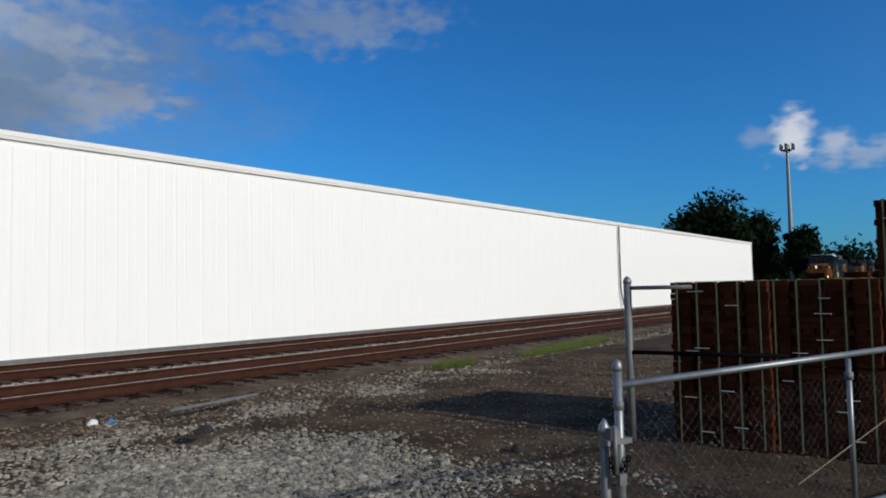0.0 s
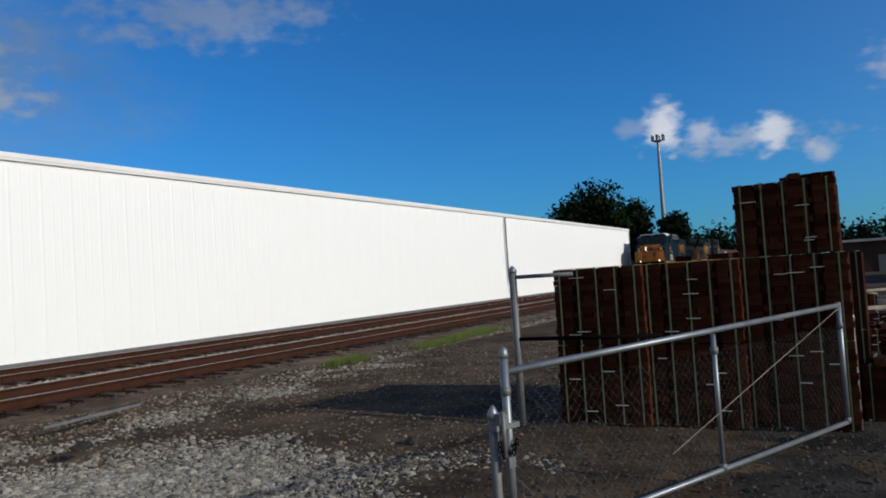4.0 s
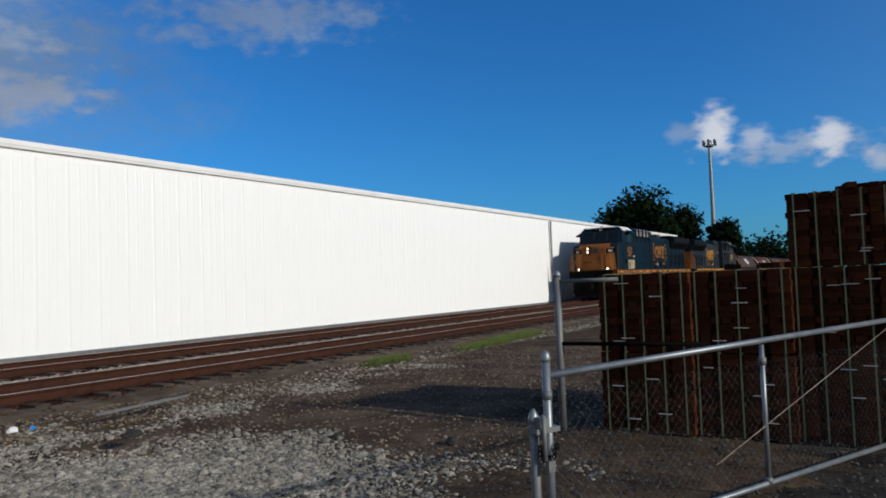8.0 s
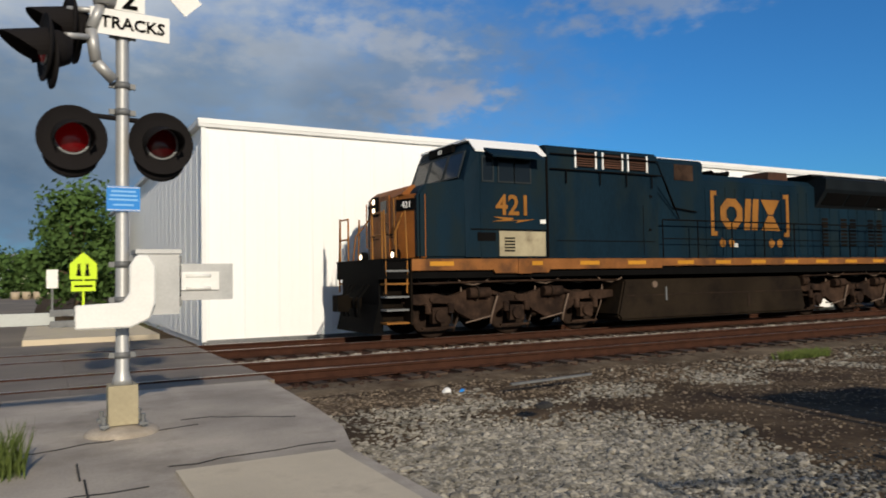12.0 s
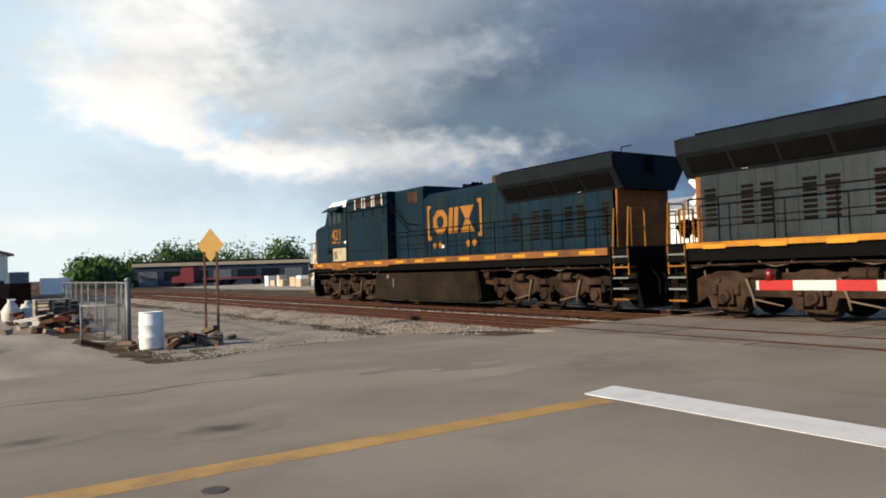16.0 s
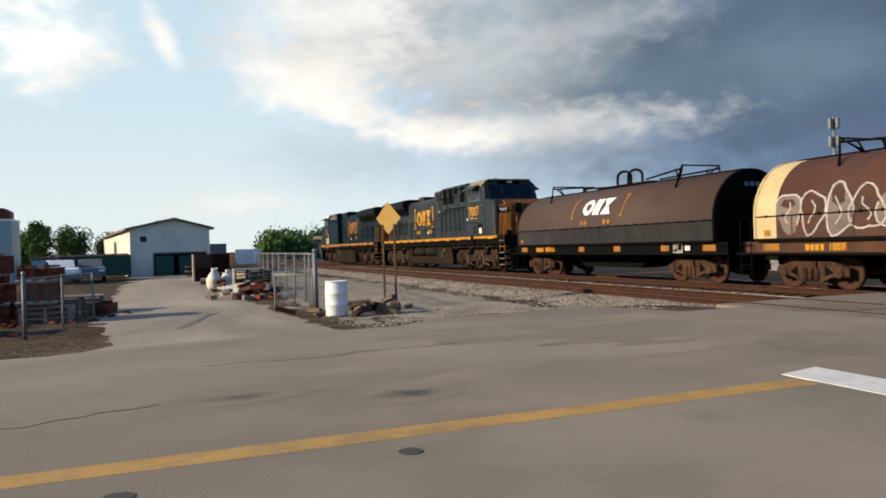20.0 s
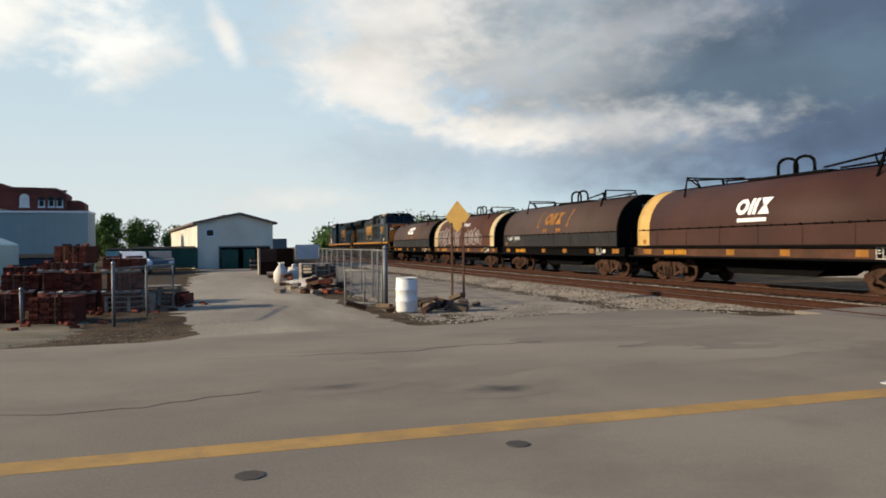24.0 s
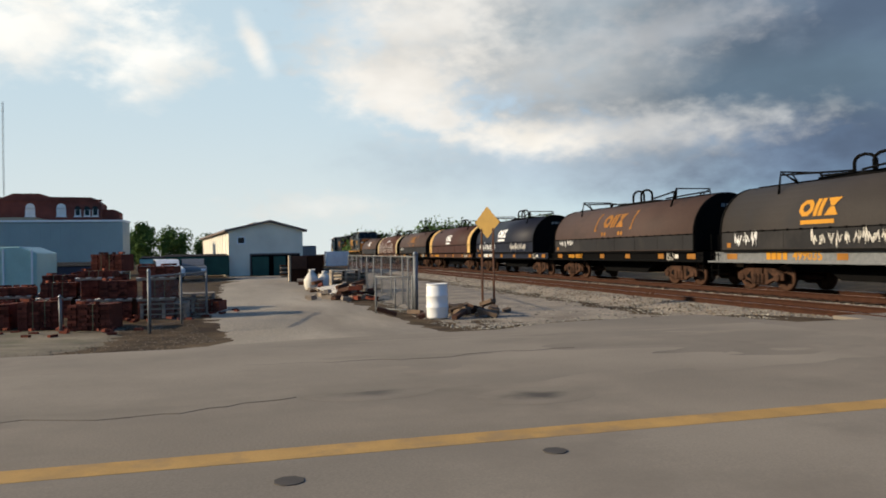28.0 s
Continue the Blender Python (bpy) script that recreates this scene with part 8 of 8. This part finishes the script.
for k in range(3):
    solid("planter", lathe(BM(), [(0.35, 0), (0.4, 0.7)], n=12), M_tan, "tan road barrel at the far junction", "barrel", "barrels at the far junction", at=pose(-2.4 + 0.9 * k, 78, 0))

# ---- distance to the right of the brick stacks ----
db = thing("dark_building", "tall dark brick building in shade", "building")
part("wall", prism(BM(), [(-24, -0.3), (-5.8, -0.3), (-5.8, 6.0), (-7.0, 6.6), (-24, 7.6)], 45, 60, "x"), M_dark_brick, db)
part("parapet", prism(BM(), [(-24, 7.6), (-7.0, 6.6), (-5.7, 6.0), (-5.7, 6.25), (-7.0, 6.85), (-24, 7.85)], 44.9, 60.1, "x"), M_dark_brick, db)
fb = thing("low_shed", "distant low dark shed with a pale roof", "building")
part("wall", box(BM(), 72, 84, -14, -0.5, -0.3, 2.4), M_dark_brick, fb)
part("roof", box(BM(), 71.6, 84.4, -14.3, -0.2, 2.4, 2.6), M_roof_gray, fb)
part("doorway", box(BM(), 71.95, 72.02, -6, -3.4, -0.3, 1.2), M_galv_dull, fb)
cabn = thing("utility_cabinet", "small white utility cabinet on the yard", "cabinet", at=pose(31, -0.65, -0.24))
part("body", soften(box(BM(), -0.3, 0.3, -0.2, 0.2, 0.5, 1.6), 0.03), M_white, cabn)
part("plinth", box(BM(), -0.35, 0.35, -0.25, 0.25, 0, 0.5), M_dark_rubbish, cabn)
for k in range(9):
    rb = random.Random(k + 20)
    solid("timber", soften(box(BM(), -0.9, 0.9, -0.07, 0.07, 0, 0.1), 0.015), M_wood, "weathered timber lying on the yard floor", "timber", "timbers on the yard floor", at=pose(20 + 1.9 * k, -0.9 + rb.uniform(-0.5, 0.4), -0.2 + 0.02, 0, 0, rb.uniform(-70, 70)))

# ---- pieces of the setting ----
# drive and yard floor
def sheet(name, x0, x1, y0, y1, m, label, rise=0.03, seed=0, nx=90, ny=26):
    """A thin skin of dust that follows the ground and dips under it along ragged edges."""
    vs, fs = [], []
    for i in range(nx + 1):
        for j in range(ny + 1):
            u, v = i / nx, j / ny
            x = x0 + (x1 - x0) * u
            a, b = y0(x), y1(x)
            y = a + (b - a) * v
            edge = max(abs(2 * v - 1), abs(2 * u - 1) ** 3) ** 3
            lift = rise * (1 - 2.6 * edge) + 0.012 * noise.noise(Vector((x * 0.8, y * 0.8, seed)))
            vs.append((x, y, ground_z(x, y) + lift))
    n = ny + 1
    for i in range(nx):
        for j in range(ny):
            fs.append((i * n + j, (i + 1) * n + j, (i + 1) * n + j + 1, i * n + j + 1))
    me = bpy.data.meshes.new(name)
    me.from_pydata(vs, [], fs)
    me.materials.append(m)
    me.update()
    for p in me.polygons:
        p.use_smooth = True
    return tagged(new(name, me), label, "ground", kind="structure")


DRIVE_EDGE = ((-9.0, -2.7), (-12.0, -2.7), (-14.3, -1.5), (-17.0, -1.9), (-22.0, -2.7), (-64.0, -2.9))


def drive_edge(x):
    for (xa, ya), (xb, yb) in zip(DRIVE_EDGE, DRIVE_EDGE[1:]):
        if xb <= x <= xa:
            return ya + (yb - ya) * (x - xa) / (xb - xa)
    return -2.9


sheet("drive", -9.6, -63, lambda x: drive_edge(x) - 0.4, lambda x: 3.6 - 0.02 * (-12.6 - x), M_drive, "pale dusty gravel drive into the brick yard", 0.03, 1)
M_shoulder = mat("tan_gravel_dirt", (0.275, 0.226, 0.168), 0.95, 0, 0.4, 0.9, 14, 0.5, (0.19, 0.152, 0.112), 0.55, 0.7)
sheet("shoulder", -13.0, -75, lambda x: 2.6, lambda x: 9.9, M_shoulder, "tan stony dirt between drive and tracks", 0.025, 2)
M_verge = mat("brown_verge", (0.175, 0.142, 0.095), 0.95, 0, 0.5, 0.9, 14, 0.5, (0.12, 0.108, 0.062), 0.55, 0.8)
sheet("verge", -11.7, -19.5, lambda x: -16, lambda x: drive_edge(x) + 0.15, M_verge, "brown dirt verge with thin weeds before the brick piles", 0.04, 3, 50, 80)

M_yard = mat("gray_yard_grit", (0.054, 0.047, 0.038), 0.95, 0, 0.6, 1.6, 26, 1.0, (0.028, 0.024, 0.02), 0.54, 1.1, spec=0.05)
sheet("yard_floor", 3.2, 44, lambda x: -16, lambda x: 3.3, M_yard, "gray gritty yard floor round the brick stacks", 0.03, 6, 110, 50)

vs, fs, nx, ny = [], [], 150, 10
for i in range(nx + 1):
    for j in range(ny + 1):
        x, y = 2.85 + 40 * i / nx, 10.2 + 1.15 * j / ny
        out = max(0.0, 2 * abs(j / ny - 0.5) - 0.5)
        vs.append((x, y, -0.188 - 0.04 * smooth01((10.75 - y) / 0.5) - 0.1 * out ** 2 + 0.022 * noise.noise(Vector((x * 1.6, y * 3, 4)))))
for i in range(nx):
    for j in range(ny):
        a = i * (ny + 1) + j
        fs.append((a, a + ny + 1, a + ny + 2, a + 1))
me = bpy.data.meshes.new("track_shoulder")
me.from_pydata(vs, [], fs)
me.materials.append(mat("tan_track_dirt", (0.135, 0.103, 0.069), 0.95, 0, 0.55, 1.4, 18, 0.9, (0.07, 0.047, 0.03), 0.54, 0.9, spec=0.05))
tagged(new("track_shoulder", me), "tan dirt heaped against the tie ends", "ground", kind="structure")

vs, fs, nx, ny = [], [], 160, 12
for i in range(nx + 1):
    for j in range(ny + 1):
        x, y = -13.1 - 60 * i / nx, 9.3 + 2.12 * j / ny
        vs.append((x, y, -0.25 + 0.135 * smooth01((y - 9.4) / 1.5) + 0.03 * noise.noise(Vector((x * 1.3, y * 2, 9)))))
for i in range(nx):
    for j in range(ny):
        a = i * (ny + 1) + j
        fs.append((a, a + 1, a + ny + 2, a + ny + 1))
me = bpy.data.meshes.new("gravel_bank")
me.from_pydata(vs, [], fs)
me.materials.append(M_shoulder)
for p in me.polygons:
    p.use_smooth = True
tagged(new("gravel_bank", me), "tan gravel banked against the near track", "ground", kind="structure")
M_lot = mat("pale_lot", (0.30, 0.265, 0.215), 0.95, 0, 0.3, 0.3, 15, 0.2, (0.22, 0.19, 0.15), 0.55, 0.2)
sheet("far_lot", -12.4, -125, lambda x: 19.4, lambda x: 75, M_lot, "pale concrete lot beyond the tracks", 0.12, 7, 120, 40)

# dust blown over the edge of the road
vs, fs, nx, ny = [], [], 40, 90
for i in range(nx + 1):
    for j in range(ny + 1):
        u, v = i / nx, j / ny
        x, y = -12.5 + 4.7 * u, -13 + 21.5 * v
        edge = max(abs(2 * u - 1) ** 2, abs(2 * v - 1) ** 3)
        z = 0.006 * (1 - 1.7 * edge) + 0.011 * noise.noise(Vector((x * 0.9, y * 0.3, 5))) + 0.004 * noise.noise(Vector((x * 3, y * 1.2, 8)))
        vs.append((x, y, min(z, 0.004)))
for i in range(nx):
    for j in range(ny):
        a = i * (ny + 1) + j
        fs.append((a, a + ny + 1, a + ny + 2, a + 1))
me = bpy.data.meshes.new("road_dust")
me.from_pydata(vs, [], fs)
me.materials.append(mat("road_dust", (0.245, 0.205, 0.155), 0.92, 0, 0.3, 0.35, 60, 0.14, (0.195, 0.163, 0.123), 0.55, 0.3, stretch=(1, 0.7, 1)))
tagged(new("road_dust", me), "thin pale dust over the road edge", "ground", kind="structure")

# sleepers under both tracks
TIE = mesh_of("tie", soften(box(BM(), -0.11, 0.11, -1.28, 1.28, -0.17, 0.0), 0.015), M_tie)
tracks = [o for o in scene.objects if o.name.startswith("railway_track")]
rnd = random.Random(21)
for tr, y0 in zip(sorted(tracks, key=lambda o: o.name), (12.2, 16.3)):
    k = 0
    x = 3.1
    xs = [3.15 + 0.53 * i for i in range(150)] + [-13.3 - 0.53 * i for i in range(90)]
    for x in xs:
        o = new("tie", TIE)
        o.parent = tr
        o.matrix_basis = pose(x + rnd.uniform(-0.04, 0.04), y0 + rnd.uniform(-0.06, 0.06), -0.152 + rnd.uniform(-0.012, 0.012), 0, rnd.uniform(-1, 1), rnd.uniform(-1.6, 1.6))
    bm = BM()
    for x in xs:
        for s in (-0.755, 0.755):
            box(bm, x - 0.09, x + 0.09, y0 + s - 0.15, y0 + s + 0.15, -0.16, -0.139)
    tagged(part("tie_plates", bm, M_rail_rust, tr), kind="stuff")

# crossing panels between the rails
M_panel = mat("crossing_panel", (0.20, 0.168, 0.133), 0.88, 0, 0.25, 0.8, 40, 0.14, (0.135, 0.113, 0.092), 0.56, 0.6)
cp = thing("crossing_surface", "worn asphalt crossing panels between the rails", "crossing surface", kind="structure")
for a, b in ((10.725, 11.35), (11.53, 12.85), (13.05, 15.45), (15.63, 16.95), (17.15, 19.895)):
    for k in range(6):
        x = -13.0 + 2.65 * k
        part("panel", box(BM(), x, x + 2.644, a, b, -0.3, -0.004 + 0.004 * ((k * 7 + int(a)) % 3)), M_panel, cp)

# ribbed siding of the warehouse
W = 0.92
RIB = BM()
prism(RIB, [(0, 0), (0.0, -0.012), (0.04, -0.03), (0.08, -0.03), (0.12, -0.012), (0.36, -0.012), (0.38, -0.018), (0.41, -0.018), (0.43, -0.012), (0.6, -0.012), (0.62, -0.018), (0.65, -0.018), (0.67, -0.012), (W, -0.012), (W, 0)], 0, BZ - 0.22, "z")
RIB = mesh_of("siding_panel", RIB, M_white_steel)
n = int((BX1 - BX0 - 0.1) / W)
for k in range(n):
    o = new("siding_panel", RIB)
    o.parent = wh
    o.matrix_basis = pose(BX0 + 0.06 + k * W, BY + 0.06, -0.1)
for k in range(30):
    o = new("siding_panel", RIB)
    o.parent = wh
    o.matrix_basis = pose(BX0 + 0.05, BY + 0.95 + W * k, -0.1, 0, 0, -90)
part("gutter", prism(BM(), [(BY + 0.03, BZ - 0.2), (BY - 0.03, BZ - 0.18), (BY - 0.045, BZ - 0.105), (BY + 0.03, BZ - 0.105)], BX0 - 0.08, BX1 + 0.08, "x"), M_trim, wh)
part("corner_trim", box(BM(), BX0 - 0.02, BX0 + 0.1, BY - 0.02, BY + 0.1, -0.1, BZ - 0.2), M_trim, wh)
part("corner_trim", box(BM(), BX1 - 0.1, BX1 + 0.02, BY - 0.02, BY + 0.1, -0.1, BZ - 0.2), M_trim, wh)
part("base_trim", box(BM(), BX0, BX1, BY - 0.01, BY + 0.05, -0.25, -0.06), M_galv_dull, wh)
dp = part("downpipe", rod(BM(), (45.4, BY - 0.08, 1.2), (45.4, BY - 0.08, BZ - 0.25), 0.06, 8), M_galv_dull, wh, "gray downpipe")
part("pipe_elbow", tube([(45.4, BY - 0.08, 1.2), (45.7, BY - 0.14, 0.2), (45.8, BY - 0.3, 0.0)], 0.06, 8), M_galv_dull, dp)

# loose stone
def stones(name, spots, m, label, seed, flat=0.6, lift=0.0, level=ground_z):
    """Angular stones: spots of (x, y, radius)."""
    rnd = random.Random(seed)
    base = []
    for k in range(6):
        b = BM()
        bmesh.ops.create_icosphere(b, subdivisions=1, radius=1.0)
        base.append(([v.co * (1 + 0.38 * noise.noise(v.co * 1.3 + Vector((k * 7.7, 1, 2)))) for v in b.verts], [[v.index for v in f.verts] for f in b.faces]))
        b.free()
    vs, fs = [], []
    for x, y, r in spots:
        co, fa = base[rnd.randrange(6)]
        a = rnd.uniform(0, 6.28)
        c, s = math.cos(a), math.sin(a)
        sx, sy, sz = r * rnd.uniform(0.7, 1.4), r * rnd.uniform(0.6, 1.1), r * flat * rnd.uniform(0.6, 1.2)
        z = level(x, y) + lift + sz * 0.35
        i = len(vs)
        vs += [(x + (p.x * c * sx - p.y * s * sy), y + (p.x * s * sx + p.y * c * sy), z + p.z * sz) for p in co]
        fs += [[i + q for q in f] for f in fa]
    me = bpy.data.meshes.new(name)
    me.from_pydata(vs, [], fs)
    me.materials.append(m)
    return tagged(new(name, me), label, "gravel", kind="stuff")


def island(m, lo, hi):
    """Give every stone its own shade."""
    nt = m.node_tree
    g = nt.nodes.new("ShaderNodeNewGeometry")
    r = nt.nodes.new("ShaderNodeMapRange")
    r.inputs[3].default_value, r.inputs[4].default_value = lo, hi
    nt.links.new(g.outputs["Random Per Island"], r.inputs[0])
    x = nt.nodes.new("ShaderNodeMix")
    x.data_type, x.blend_type = "RGBA", "MULTIPLY"
    x.inputs[0].default_value = 1.0
    b = nt.nodes["Principled BSDF"]
    old = b.inputs["Base Color"].links[0].from_socket
    nt.links.new(old, x.inputs[6])
    nt.links.new(r.outputs[0], x.inputs[7])
    nt.links.new(x.outputs[2], b.inputs["Base Color"])
    return m


island(M_stone, 0.45, 1.25)
M_brown_stone = island(mat("brown_ballast_stone", (0.05, 0.024, 0.0145), 0.95, 0, 0.4, 6, 30, 0.2), 0.35, 1.4)
M_white_stone = island(mat("white_stone", (0.36, 0.32, 0.26), 0.9, 0, 0.3, 6, 30, 0.2), 0.6, 1.2)
rnd = random.Random(31)
pale = []
while len(pale) < 26000:
    x, y = rnd.uniform(2.3, 13), rnd.uniform(2.2, 9.7)
    bed = math.exp(-((x - 4.1) / 1.5) ** 2 - ((y - 5.2) / 1.7) ** 2)
    band = math.exp(-((y - 8.4) / 0.7) ** 2) * 0.2
    dens = 1.9 * bed + band - 0.11 + (0.32 if x < 7 else 0.2) * noise.noise(Vector((x * 0.9, y * 0.9, 7)))
    if rnd.random() < dens:
        pale.append((x, y, rnd.uniform(0.010, 0.032) * (1.8 if rnd.random() < 0.06 else 1)))
stones("pale_gravel", pale, M_stone, "loose pale limestone gravel beside the tracks", 32)
M_tan_stone = island(mat("tan_stone", (0.16, 0.124, 0.087), 0.95, 0, 0.4, 6, 30, 0.2), 0.45, 1.5)
fill = [(2.7 + 26 * rnd.random() ** 1.6, rnd.uniform(8.7, 10.95), rnd.uniform(0.008, 0.03)) for _ in range(9000)]
fill += [(rnd.uniform(4.5, 17), rnd.uniform(3.0, 9.2), rnd.uniform(0.006, 0.024)) for _ in range(9000)]
stones("dirt_stones", fill, M_tan_stone, "small tan stones in the dirt beside the ties", 39)
rim = [(rnd.uniform(8, 60), 9.3 + abs(rnd.gauss(0, 0.5)) - 0.5, rnd.uniform(0.02, 0.05)) for _ in range(1800)]
stones("track_edge_gravel", rim, M_stone, "pale stones along the track shoulder", 33)
bal = []
for y0 in (12.2, 16.3):
    for _ in range(11000):
        x = rnd.uniform(2.9, 34) if rnd.random() < 0.7 else rnd.uniform(-45, -13)
        bal.append((x, y0 + rnd.uniform(-2.4, 2.7), rnd.uniform(0.02, 0.05)))


def ballast_z(x, y):
    return -0.195 - max(0.0, 10.8 - y) * 0.17 + (0.075 if 13.9 < y < 14.42 else 0)


def bank_z(x, y):
    return -0.25 + 0.135 * smooth01((y - 9.4) / 1.5)


def ballast_stones(name, spots, m, label, seed):
    return stones(name, spots, m, label, seed, level=ballast_z)


def bank_stones(name, spots, m, label, seed):
    return stones(name, spots, m, label, seed, level=bank_z)


ballast_stones("ballast_stones", bal, M_brown_stone, "rust-brown broken ballast stones between the ties", 34)
mid = [(rnd.uniform(3, 80) if rnd.random() < 0.6 else rnd.uniform(-65, -13), 14.15 + rnd.gauss(0, 0.11), rnd.uniform(0.025, 0.05)) for _ in range(8000)]
ballast_stones("white_ballast", mid, M_white_stone, "line of white stones between the two tracks", 38)
left = []
while len(left) < 6500:
    x, y = rnd.uniform(-40, -13.2), rnd.uniform(3.2, 9.9)
    if x < -15 + 0.2 * y or y > 8:
        left.append((x, y, rnd.uniform(0.012, 0.04)))
bank = []
for _ in range(4200):
    x, y = -13.2 - 40 * rnd.random() ** 1.5, rnd.uniform(9.6, 11.35)
    bank.append((x, y, rnd.uniform(0.012, 0.04)))
for k, m in enumerate((M_stone, M_tan_stone)):
    bank_stones("bank_gravel", bank[k::2], m, ("pale", "tan")[k] + " gravel banked against the near track", 51 + k)
stones("yard_gravel", left, M_stone, "loose pale gravel between drive and tracks", 35)
side = []
while len(side) < 2600:
    x = rnd.uniform(-20, -12.3)
    y = drive_edge(x) - 7.0 * rnd.random() ** 1.3
    side.append((x, y, rnd.uniform(0.006, 0.022)))
stones("verge_gravel", side, M_tan_stone, "brown grit beside the brick piles", 36)
dark = []
while len(dark) < 9000:
    x, y = rnd.uniform(4.4, 12), rnd.uniform(-3, 4.4)
    dark.append((x, y, rnd.uniform(0.006, 0.018) * (1.7 if rnd.random() < 0.12 else 1)))
stones("yard_grit", dark, island(mat("gray_grit", (0.06, 0.058, 0.054), 0.95, 0, 0.3, 6, 30, 0.2), 0.4, 1.3), "gray crushed stone on the yard floor", 37, lift=0.03)


# ---- what moves ----
def motions():
    for ob, off, turn in VEH:
        walk(ob, [(t, pose(x + off, TY, 0, 0, 0, turn)) for t, x in FRONT])


motions()
